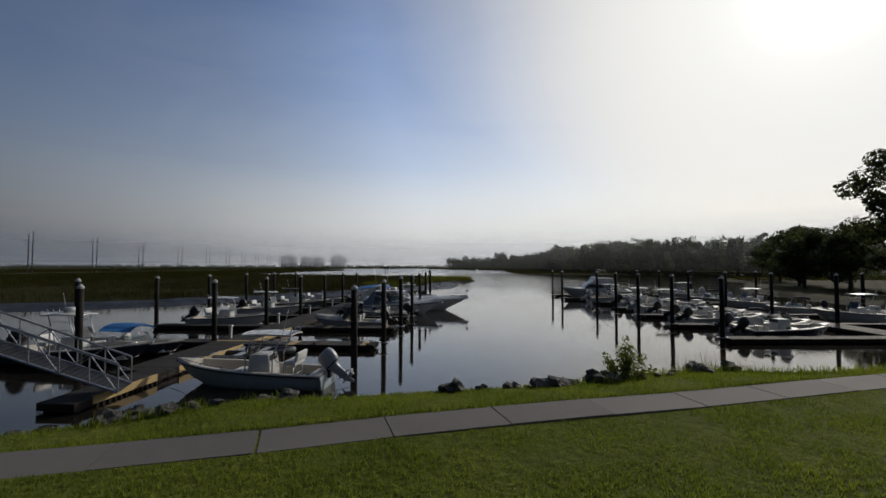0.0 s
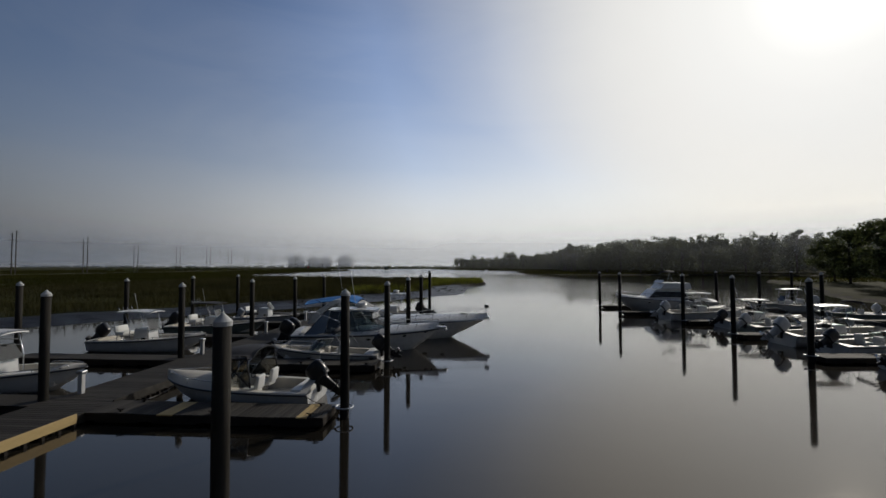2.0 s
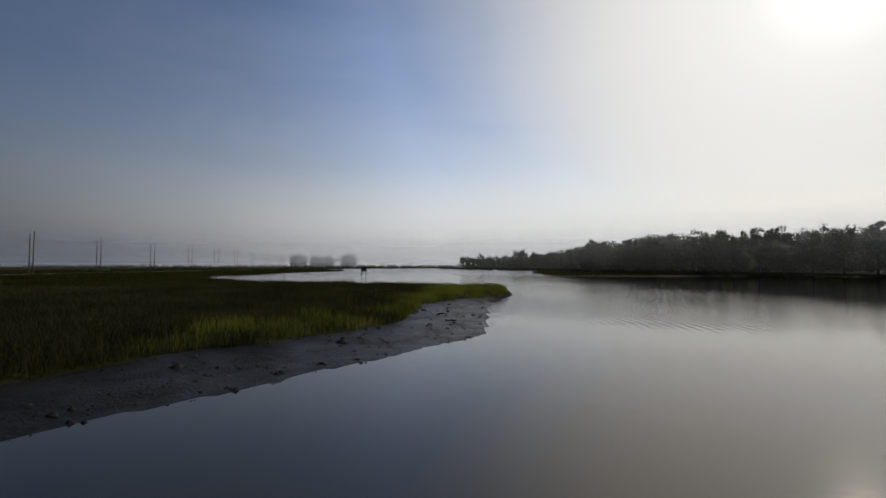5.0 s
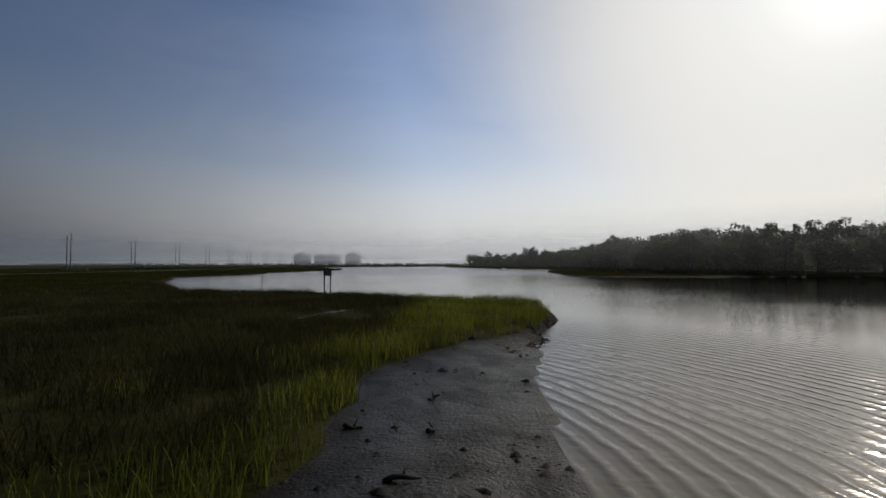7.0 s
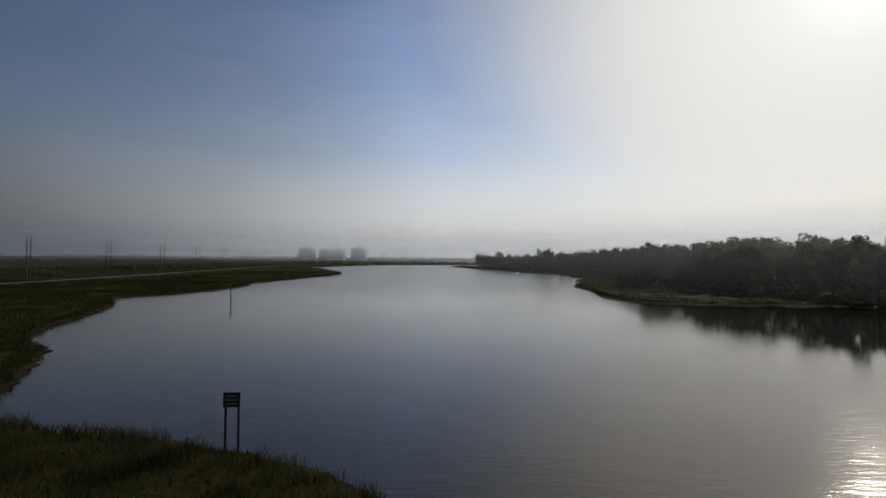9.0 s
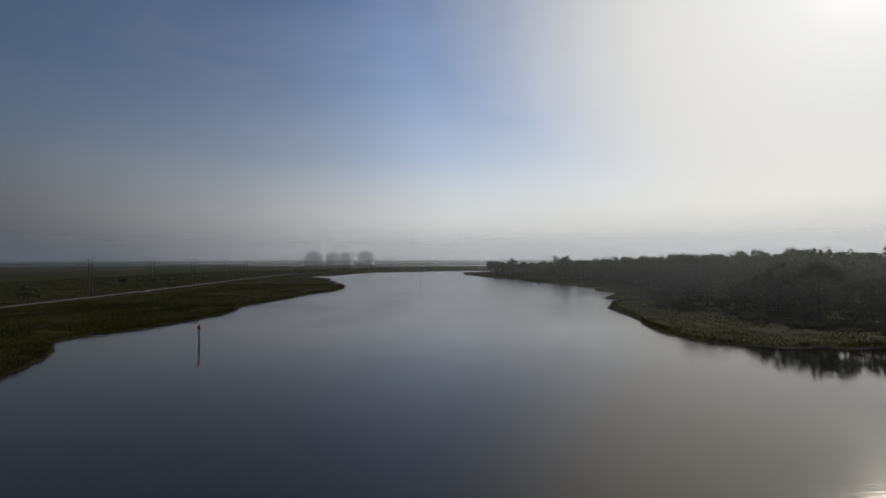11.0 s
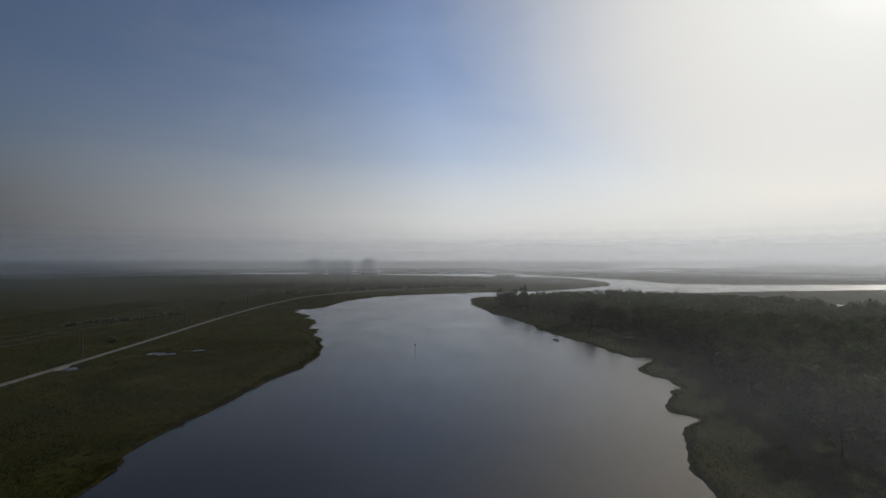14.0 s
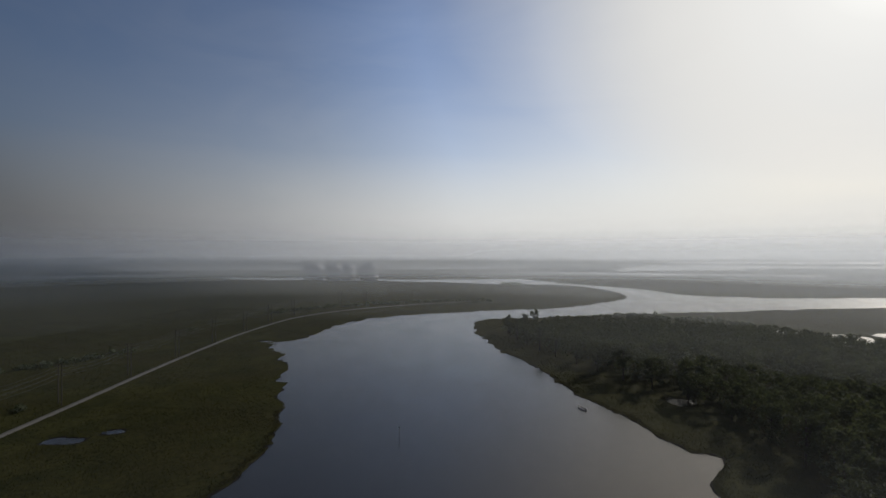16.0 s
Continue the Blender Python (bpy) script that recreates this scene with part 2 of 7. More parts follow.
def haze_material(name, density, full, top, west=0.85, east=1.6):
    """A pale see-through sheet standing in for distance haze: mostly clear, lit by the sun through it; it thins out
    upwards and at the ground.
    """
    m = bpy.data.materials.new(name)
    m.use_nodes = True
    add, link, mathn, mix, ramp = nodes_of(m.node_tree)
    g = add("ShaderNodeNewGeometry")
    xyz = add("ShaderNodeSeparateXYZ")
    link(g.outputs["Position"], xyz.inputs[0])
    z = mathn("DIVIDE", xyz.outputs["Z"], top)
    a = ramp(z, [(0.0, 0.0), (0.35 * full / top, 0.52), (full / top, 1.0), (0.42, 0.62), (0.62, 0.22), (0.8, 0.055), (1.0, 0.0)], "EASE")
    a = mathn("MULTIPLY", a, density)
    # separate opacity west and east, to pale the dark wood on the sunward side
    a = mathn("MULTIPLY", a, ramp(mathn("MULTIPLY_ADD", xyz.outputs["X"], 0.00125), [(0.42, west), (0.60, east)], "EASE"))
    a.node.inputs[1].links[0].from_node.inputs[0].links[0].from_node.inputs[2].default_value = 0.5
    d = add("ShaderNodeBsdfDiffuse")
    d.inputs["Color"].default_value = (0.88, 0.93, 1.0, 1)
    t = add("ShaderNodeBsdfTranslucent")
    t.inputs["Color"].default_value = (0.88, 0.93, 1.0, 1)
    body = add("ShaderNodeMixShader")
    body.inputs[0].default_value = 0.7
    link(d.outputs[0], body.inputs[1])
    link(t.outputs[0], body.inputs[2])
    clear = add("ShaderNodeBsdfTransparent")
    mx = add("ShaderNodeMixShader")
    link(a, mx.inputs[0])
    link(clear.outputs[0], mx.inputs[1])
    link(body.outputs[0], mx.inputs[2])
    o = add("ShaderNodeOutputMaterial")
    link(mx.outputs[0], o.inputs[0])
    return m


def glass_material(name, tint, alpha):
    m = bpy.data.materials.new(name)
    m.use_nodes = True
    add, link, mathn, mix, ramp = nodes_of(m.node_tree)
    gl = add("ShaderNodeBsdfGlossy", Roughness=0.03)
    tr = add("ShaderNodeBsdfTransparent")
    tr.inputs["Color"].default_value = (*tint, 1)
    fr = add("ShaderNodeFresnel", IOR=1.45)
    f = mathn("ADD", fr.outputs[0], alpha, clamp=True)
    mx = add("ShaderNodeMixShader")
    link(f, mx.inputs[0])
    link(tr.outputs[0], mx.inputs[1])
    link(gl.outputs[0], mx.inputs[2])
    o = add("ShaderNodeOutputMaterial")
    link(mx.outputs[0], o.inputs[0])
    return m


M_GROUND, M_WATER = ground_material(), water_material()
M_CONCRETE = material("path_concrete", (0.125, 0.115, 0.108), 0.85, vary=0.18, scale=2.0, bump=0.004, bump_scale=60, space="World", spec=0.3)
M_ROCK = material("shore_rock", (0.065, 0.061, 0.056), 0.8, vary=0.45, scale=3.0, bump=0.05, bump_scale=9)
M_PILE = material("tarred_piling", (0.017, 0.015, 0.012), 0.8, vary=0.6, scale=5.0, bump=0.02, bump_scale=12, stretch=(1, 1, 0.12), spec=0.2)
M_CAP = material("white_piling_cap", (0.42, 0.42, 0.41), 0.5, vary=0.15, scale=8)
M_DECK = material("weathered_deck_plank", (0.034, 0.031, 0.027), 0.8, vary=0.6, scale=4.0, bump=0.006, bump_scale=30, stretch=(0.35, 5, 3), spec=0.2)
M_NEWPLANK = material("fresh_yellow_plank", (0.36, 0.26, 0.11), 0.7, vary=0.25, scale=4.0, bump=0.004, bump_scale=30, stretch=(4, 0.35, 3))
M_FASCIA = material("wet_dock_timber", (0.022, 0.018, 0.015), 0.7, vary=0.4, scale=4.0, bump=0.008, bump_scale=20, stretch=(1, 1, 4), spec=0.2)
M_FLOAT = material("black_dock_float", (0.018, 0.018, 0.018), 0.5, vary=0.3, scale=3.0, spec=0.2)
M_ALU = material("dull_aluminium", (0.42, 0.43, 0.44), 0.45, metal=0.8, vary=0.15, scale=5.0)
M_POLE = material("utility_pole_wood", (0.045, 0.037, 0.03), 0.85, vary=0.3, scale=1.0)
M_WIRE = material("power_wire", (0.05, 0.05, 0.05), 0.5)
M_ROAD = material("gravel_road", (0.14, 0.132, 0.12), 0.9, vary=0.2, scale=0.6, bump=0.02, bump_scale=3, space="World", spec=0.2)


# ---- mesh helpers ----
def mesh_object(name, verts, faces, mats, parent=None, smooth=False, mat_index=None):
    me = bpy.data.meshes.new(name)
    me.from_pydata([tuple(v) for v in verts], [], [tuple(f) for f in faces])
    for mt in mats if isinstance(mats, (list, tuple)) else [mats]:
        me.materials.append(mt)
    if smooth:
        me.polygons.foreach_set("use_smooth", [True] * len(me.polygons))
    if mat_index is not None:
        me.polygons.foreach_set("material_index", mat_index)
    ob = new(name, me)
    ob.parent = parent
    return ob


def quick_mesh(name, verts, faces, mat, parent=None, smooth=False):
    """A mesh from numpy arrays of corners (n, 3) and of equal-sided faces (m, k)."""
    me = bpy.data.meshes.new(name)
    n, k = len(verts), faces.shape[1]
    me.vertices.add(n)
    me.vertices.foreach_set("co", np.ascontiguousarray(verts, dtype=np.float32).ravel())
    me.loops.add(faces.size)
    me.loops.foreach_set("vertex_index", np.ascontiguousarray(faces, dtype=np.int32).ravel())
    me.polygons.add(len(faces))
    me.polygons.foreach_set("loop_start", np.arange(0, faces.size, k, dtype=np.int32))
    if smooth:
        me.polygons.foreach_set("use_smooth", np.ones(len(faces), dtype=bool))
    me.update(calc_edges=True)
    me.materials.append(mat)
    ob = new(name, me)
    ob.parent = parent
    return ob


def part(name, bm, mat, parent, label="", smooth=False, m=None):
    if m is not None:
        bm.transform(m)
    me = bpy.data.meshes.new(name)
    bmesh.ops.recalc_face_normals(bm, faces=bm.faces)
    bm.to_mesh(me)
    bm.free()
    me.materials.append(mat)
    if smooth:
        me.polygons.foreach_set("use_smooth", [True] * len(me.polygons))
    ob = new(name, me)
    ob.parent = parent
    if label:
        ob["label"] = label
    return ob


def box(bm, x0, x1, y0, y1, z0, z1, bevel=0.0, m=None):
    mat = Matrix.Translation(((x0 + x1) / 2, (y0 + y1) / 2, (z0 + z1) / 2)) @ Matrix.Diagonal((x1 - x0, y1 - y0, z1 - z0, 1))
    if m is not None:
        mat = m @ mat
    made = bmesh.ops.create_cube(bm, size=1, matrix=mat)["verts"]
    if bevel:
        edges = {e for v in made for e in v.link_edges}
        bmesh.ops.bevel(bm, geom=list(edges), offset=bevel, segments=2, affect="EDGES", profile=0.5)


def tube(bm, points, r, sides=8, r2=None):
    """A round bar along a line of points."""
    pts = [Vector(p) for p in points]
    rings = []
    for i, p in enumerate(pts):
        d = (pts[min(i + 1, len(pts) - 1)] - pts[max(i - 1, 0)]).normalized()
        side = d.cross(Vector((0, 0, 1)))
        side = side.normalized() if side.length > 0.05 else Vector((1, 0, 0))
        other = side.cross(d).normalized()
        rr = r if r2 is None else r + (r2 - r) * i / (len(pts) - 1)
        rings.append([bm.verts.new(p + rr * (math.cos(a) * side + math.sin(a) * other)) for a in (2 * math.pi * k / sides for k in range(sides))])
    for a, b in zip(rings, rings[1:]):
        for k in range(sides):
            bm.faces.new((a[k], a[(k + 1) % sides], b[(k + 1) % sides], b[k]))
    bm.faces.new(rings[0][::-1])
    bm.faces.new(rings[-1])


def empty(name, m, label, category, group="", kind=""):
    ob = new(name)
    ob.matrix_world = m
    ob.empty_display_size = 0.3
    return tagged(ob, label, category, group, kind)


def smooth_noise(x, y, scale, seed=0):
    """Soft random hills between -1 and 1 for arrays of places."""
    x, y = np.asarray(x) * scale + 17.3 * seed, np.asarray(y) * scale - 9.1 * seed
    i, j = np.floor(x).astype(np.int64), np.floor(y).astype(np.int64)
    u, v = x - i, y - j
    u, v = u * u * (3 - 2 * u), v * v * (3 - 2 * v)

    def h(a, b):
        q = np.sin(a * 127.1 + b * 311.7 + seed * 74.7) * 43758.5453
        return q - np.floor(q)

    return 2 * ((h(i, j) * (1 - u) + h(i + 1, j) * u) * (1 - v) + (h(i, j + 1) * (1 - u) + h(i + 1, j + 1) * u) * v) - 1


def signed_distance(px, py, poly):
    """Metres to a closed outline, negative inside it."""
    p = np.array(poly, dtype=float)
    q = np.roll(p, -1, axis=0)
    best = np.full(px.shape, 1e18)
    inside = np.zeros(px.shape, dtype=bool)
    for (ax, ay), (bx, by) in zip(p, q):
        ex, ey = bx - ax, by - ay
        t = np.clip(((px - ax) * ex + (py - ay) * ey) / (ex * ex + ey * ey + 1e-9), 0, 1)
        best = np.minimum(best, (px - ax - t * ex) ** 2 + (py - ay - t * ey) ** 2)
        if ay != by:
            inside ^= ((ay > py) != (by > py)) & (px < (bx - ax) * (py - ay) / (by - ay) + ax)
    return np.where(inside, -1, 1) * np.sqrt(best)


def rounded(poly, steps=4):
    """The outline with its corners rounded (Catmull-Rom)."""
    p = [Vector(a) for a in poly]
    n, res = len(p), []
    for i in range(n):
        a, b, c, d = p[i - 1], p[i], p[(i + 1) % n], p[(i + 2) % n]
        for k in range(steps):
            t = k / steps
            res.append(tuple(0.5 * (2 * b + (c - a) * t + (2 * a - 5 * b + 4 * c - d) * t * t + (3 * b - a - 3 * c + d) * t ** 3)))
    return res


def bank(*pairs):
    return [tuple(map(float, a.split(","))) for a in " ".join(pairs).split()]


# ---- the plan: shores of the river, west bank going north, then east bank coming back ----
WEST = bank("-60,-4 -58,24 -45,34 -32.3,40.8 -24.3,48.2 -14.2,57.4 -7,66.6 0,75 4.5,81 5.6,90 6.5,100 9,111 11.5,118 12.5,124 10.5,130 5,133",
            "0.5,132 -4,136.8 -10,139.5 -18,142.5 -28,144.3 -36,145.2 -42,150 -56,170 -72,184 -91,224 -107,244 -101,263 -96,283 -97,307 -102,320",
            "-97,355 -96,385 -90,422 -95,462 -117,504 -148,578 -185,634 -203,645 -166,664 -152,760 -83,825 21,872 120,912 249,1054 266,1198 202,1345 40,1367 -207,1440 -700,1490")
EAST = bank("-700,1560 -207,1520 84,1560 128,1552 209,1400 339,1246 406,1097 706,1090 1500,1220 1500,1120 585,953 341,889 228,863 30,800 -4,775 -8,718 8,651 37,571 51,529",
            "61,506 73,473 82,451 93,445 80,429 77,417 83,395 66,367 78,358 62,345 55,322 54,296 50,270 51,256 60,244 90,243 121,241 160,236",
            "200,215 190,190 150,165 112,152 96,140 88,118 70,92 57,74 50,50 42,28 30,14.5 20,9.0 12,7.4 8,6.5 5.3,6.05 2.8,5.35 0.4,5.1 -1.4,4.7 -3.7,3.7 -6.2,2.9 -12,1.1 -20,-0.5 -35,-4")
RIVER = rounded(WEST + EAST)
FAR_WATER = [rounded(bank(a)) for a in (
    "560,2100 820,2230 1930,2450 3000,2500 3000,2950 1900,2750 1250,3050 800,2600",
    "-1700,1330 -1140,1590 -1090,1680 -1700,1420", "-1500,2050 -300,2300 300,2450 300,2560 -400,2420 -1500,2160",
    "1400,3400 4200,3300 4200,3900 2000,3900", "200,1900 1400,1700 1420,1770 300,2000")]
PONDS = [(306, 737, 9), (345, 711, 13), (349, 683, 12), (330, 690, 7), (372, 655, 11), (395, 720, 14), (410, 640, 9), (104, 511, 4), (-181, 438, 4.5), (-167, 449, 3), (-205, 402, 5)]


def far_shore_noise(x, y):
    size = np.clip((y - 120) / 500, 0.06, 1.0)
    return size * (4.5 * smooth_noise(x, y, 0.06, 1) + 2.6 * smooth_noise(x, y, 0.16, 2) + 1.2 * smooth_noise(x, y, 0.4, 3)) + 0.35 * smooth_noise(x, y, 0.5, 4)


def shore(x, y):
    """Metres from the water's edge, positive on land."""
    d = signed_distance(x, y, RIVER) + far_shore_noise(x, y)
    for poly in FAR_WATER:
        d = np.minimum(d, signed_distance(x, y, poly) + 6 * smooth_noise(x, y, 0.02, 7))
    for a, b, r in PONDS:
        d = np.minimum(d, np.hypot((x - a) * 0.75, y - b) - r + 3 * smooth_noise(x, y, 0.12, 9))
    return d


def mud_width(x, y):
    """How wide the bare mud is between the water and the grass."""
    w = 0.45 + 6.2 * (0.66 + 0.34 * np.clip((y - 57) / 14, 0, 1)) * np.clip((112 - y) / 12, 0, 1) * np.clip((y - 25) / 10, 0, 1) * np.clip((30 - x) / 10, 0, 1)
    return w + 0.8 * smooth_noise(x, y, 0.22, 5) * np.clip(w / 5, 0.3, 1)


def is_lawn(x, y):
    """One on the park side of the river, nought on the marsh."""
    wander = 5 * smooth_noise(x, y, 0.08, 51)
    return np.clip((24 + wander - y) / 6, 0, 1) * np.clip((x + wander + 55) / 8, 0, 1) * np.clip((72 - x + wander) / 10, 0, 1)


def height(x, y):
    d = shore(x, y)
    w = mud_width(x, y)
    up = np.clip(d / w, 0, 1)
    marsh = 0.42 * up * up * (3 - 2 * up) + 0.06 * smooth_noise(x, y, 0.3, 6) * up + 0.0
    spit = (x < 17) * np.clip((y - 55) / 6, 0, 1) * np.clip((150 - y) / 2, 0, 1) * np.clip((x + 80) / 20, 0, 1)
    marsh = marsh + 0.45 * spit * np.clip((d - w) / 1.5, 0, 1)
    k = np.clip(d / 1.4, 0, 1)
    park = 2.24 * k ** 0.8 + 0.18 * np.clip((d - 1.4) / 1.3, 0, 1) + 0.02 * smooth_noise(x, y, 0.5, 8) * k
    land = park * is_lawn(x, y) + marsh * (1 - is_lawn(x, y))
    down = np.clip(-d / 7, 0, 1)
    return np.where(d > 0, land, -1.3 * down - 0.02)


def spaced(*spans):
    """Grid lines: spans of (from, to, step)."""
    return np.unique(np.round(np.concatenate([np.arange(a, b, s) for a, b, s in spans]), 3))


def build_ground():
    gx = spaced((-4990, -1500, 240), (-1500, -500, 40), (-500, -150, 9), (-150, -45, 2.8), (-45, -12, 0.8), (-12, 15, 0.5), (15, 40, 0.8), (40, 150, 2.4), (150, 520, 8), (520, 1600, 40), (1600, 5000, 240))
    gy = spaced((-1200, -40, 90), (-40, -8, 4), (-8, 9, 0.32), (9, 74, 0.8), (74, 112, 0.4), (112, 160, 0.8), (160, 520, 2.6), (520, 1000, 6), (1000, 1700, 16), (1700, 3100, 45), (3100, 5000, 150))
    X, Y = np.meshgrid(gx, gy)
    Z = height(X, Y)
    d = shore(X, Y)
    verts = np.stack([X, Y, Z], -1).reshape(-1, 3)
    nx, ny = len(gx), len(gy)
    i = (np.arange(ny - 1)[:, None] * nx + np.arange(nx - 1)[None]).ravel()
    faces = np.stack([i, i + 1, i + nx + 1, i + nx], -1)
    ob = quick_mesh("ground", verts, faces, M_GROUND, smooth=True)
    cover = np.zeros((nx * ny, 4), dtype=np.float32)
    lawn = (is_lawn(X, Y) * np.clip((d - 0.8) / 0.6, 0, 1)).ravel()
    turf = (np.clip((d - mud_width(X, Y)) / 0.8 + 0.5, 0, 1) * (1 - is_lawn(X, Y))).ravel()
    cover[:, 0], cover[:, 1], cover[:, 3] = lawn, turf, 1
    cover[:, 2] = (np.clip((112 - Y) / 8, 0, 1) * np.clip((26 - X) / 10, 0, 1)).ravel()
    ob.data.attributes.new("cover", "FLOAT_COLOR", "POINT").data.foreach_set("color", cover.ravel())
    return tagged(ob, "mown park lawn, tidal mud and flat green salt marsh", "ground", kind="structure")


build_ground()
W = 4990
water = mesh_object("water", [(-W, -1200, 0), (W, -1200, 0), (W, W, 0), (-W, W, 0)], [(0, 1, 2, 3)], M_WATER)
tagged(water, "calm dark tidal river with faint ripples", "river", kind="structure")


def build_haze():
    # nested pale shells added in place of aerial haze; each whitens what lies beyond
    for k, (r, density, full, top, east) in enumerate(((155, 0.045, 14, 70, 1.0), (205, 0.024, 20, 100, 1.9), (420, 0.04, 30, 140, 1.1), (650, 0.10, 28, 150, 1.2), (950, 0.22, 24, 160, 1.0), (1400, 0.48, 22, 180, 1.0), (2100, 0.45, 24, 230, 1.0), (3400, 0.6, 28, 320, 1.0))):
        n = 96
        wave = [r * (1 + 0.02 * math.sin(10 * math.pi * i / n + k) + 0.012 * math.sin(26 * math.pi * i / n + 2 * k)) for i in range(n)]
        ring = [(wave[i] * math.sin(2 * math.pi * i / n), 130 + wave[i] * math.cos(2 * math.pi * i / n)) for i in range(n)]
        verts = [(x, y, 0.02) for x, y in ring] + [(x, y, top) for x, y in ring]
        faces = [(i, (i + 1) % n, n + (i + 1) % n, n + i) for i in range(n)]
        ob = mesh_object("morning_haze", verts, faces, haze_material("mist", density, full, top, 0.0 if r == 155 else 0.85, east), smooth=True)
        tagged(ob, "thin translucent haze sheet ringed round the marsh", "haze", kind="structure")


build_haze()


# ---- the park: path, shore rocks, bush, weeds ----
PATH_LINE = ([-9, -6.4, -3.8, -1.7, 0, 2.1, 4.6, 7.9, 13.4, 19], [-1.2, -0.4, 0.4, 0.88, 1.4, 1.95, 2.48, 3.35, 4.3, 4.9])


def build_path():
    pts = [Vector((x, y, 0)) for x, y in zip(*PATH_LINE)]
    path = empty("garden_path", Matrix.Identity(4), "grey concrete footpath of poured slabs through the lawn", "path", kind="structure")
    step = 1.385
    # even stations along the line
    lengths = [(b - a).length for a, b in zip(pts, pts[1:])]
    total = sum(lengths)

    def station(s):
        for a, b, n in zip(pts, pts[1:], lengths):
            if s <= n:
                return a.lerp(b, s / n)
            s -= n
        return pts[-1]

    # two joints have opened; the others are hairlines
    first = next(k * 0.01 for k in range(2000) if station(k * 0.01).x > -1.24)
    opened = first % step
    count = int((total - opened) / step)
    wide_joint = {int(first / step), int(first / step) + 6}
    for k in range(count):
        a, b = station(opened + k * step + (0.012 if k in wide_joint else 0.0015)), station(opened + (k + 1) * step - (0.012 if k + 1 in wide_joint else 0.0015))
        d0 = (station(opened + k * step + 0.4) - station(max(0, opened + k * step - 0.4))).normalized()
        d1 = (station(opened + (k + 1) * step + 0.4) - station(opened + (k + 1) * step - 0.4)).normalized()
        n0, n1 = Vector((-d0.y, d0.x, 0)), Vector((-d1.y, d1.x, 0))
        w = 0.325
        low = [a - w * n0, b - w * n1, b + w * n1, a + w * n0]
        zs = [2.28, 2.428 + 0.003 * math.sin(k * 2.1)]
        bm = bmesh.new()
        vs = [[bm.verts.new((p.x, p.y, z)) for p in low] for z in zs]
        top = bm.faces.new(vs[1])
        bm.faces.new(vs[0][::-1])
        for i in range(4):
            bm.faces.new((vs[0][i], vs[0][(i + 1) % 4], vs[1][(i + 1) % 4], vs[1][i]))
        bmesh.ops.bevel(bm, geom=list(top.edges), offset=0.006, segments=2, affect="EDGES")
        part("slab", bm, M_CONCRETE, path)


build_path()


def rock_mesh(seed):
    bm = bmesh.new()
    bmesh.ops.create_icosphere(bm, subdivisions=2, radius=1)
    for v in bm.verts:
        q = v.co * 1.3 + Vector((seed * 7.1, 0, 0))
        v.co *= 0.75 + 0.5 * noise.noise(q) + 0.12 * noise.noise(q * 3)
        v.co.z *= 0.62
    me = bpy.data.meshes.new("rock")
    bm.to_mesh(me)
    bm.free()
    me.materials.append(M_ROCK)
    return me


rock_shapes = [rock_mesh(k) for k in range(6)]
rng = random.Random(4)
shore_line = bank("-6.2,2.9 -3.7,3.7 -1.4,4.7 0.4,5.1 2.8,5.35 5.3,6.05 8,6.5 12,7.4")
for k in range(130):
    s = rng.random() ** 0.9 * (len(shore_line) - 1)
    (ax, ay), (bx, by) = shore_line[int(s)], shore_line[int(s) + 1]
    u = s - int(s)
    x, y = ax + (bx - ax) * u, ay + (by - ay) * u - 1.4 + rng.uniform(-0.34, 0.12)
    r = (0.07 + 0.16 * rng.random() ** 2) * (1.25 if x > 0.5 else 0.85)
    z = float(height(np.array([x]), np.array([y]))[0])
    ob = new("rock", rock_shapes[k % 6])
    ob.matrix_world = pose(x, y, max(z, 0) + r * 0.3, rng.uniform(-15, 15), rng.uniform(-15, 15), rng.uniform(0, 360)) @ Matrix.Diagonal((r, r * rng.uniform(0.7, 1.2), r, 1))
    tagged(ob, "rough dark grey boulder on the grassy river bank", "rock", group="boulders along the bank")


# ---- grass and leaves ----
def blades(name, x, y, z, tall, wide, mat, label, category, seed, lean=0.35, parts=2, parent=None):
    """Upright tapering grass blades at arrays of places, as one mesh."""
    r = np.random.default_rng(seed)
    n = len(x)
    ang, tip = r.uniform(0, 2 * np.pi, n), r.uniform(0, 2 * np.pi, n)
    h = tall * r.uniform(0.55, 1.2, n)
    w = wide * r.uniform(0.7, 1.3, n)
    bend = lean * h * r.uniform(0.3, 1.0, n)
    dx, dy = np.cos(ang) * w / 2, np.sin(ang) * w / 2
    bx, by = np.cos(tip) * bend, np.sin(tip) * bend
    base = np.stack([x, y, z], -1)
    side = np.stack([dx, dy, 0 * dx], -1)
    mid = base + np.stack([bx * 0.3, by * 0.3, h * 0.55], -1)
    end = base + np.stack([bx, by, h], -1)
    if parts == 2:
        v = np.stack([base - side, base + side, mid + side * 0.7, mid - side * 0.7, end], 1).reshape(-1, 3)
        i = np.arange(n)[:, None] * 5
        f = np.concatenate([i + np.array([[0, 1, 2]]), i + np.array([[0, 2, 3]]), i + np.array([[3, 2, 4]])], 0)
    else:
        v = np.stack([base - side, base + side, end], 1).reshape(-1, 3)
        i = np.arange(n)[:, None] * 3
        f = i + np.array([[0, 1, 2]])
    ob = quick_mesh(name, v, f, mat, parent)
    return tagged(ob, label, category, kind="stuff")


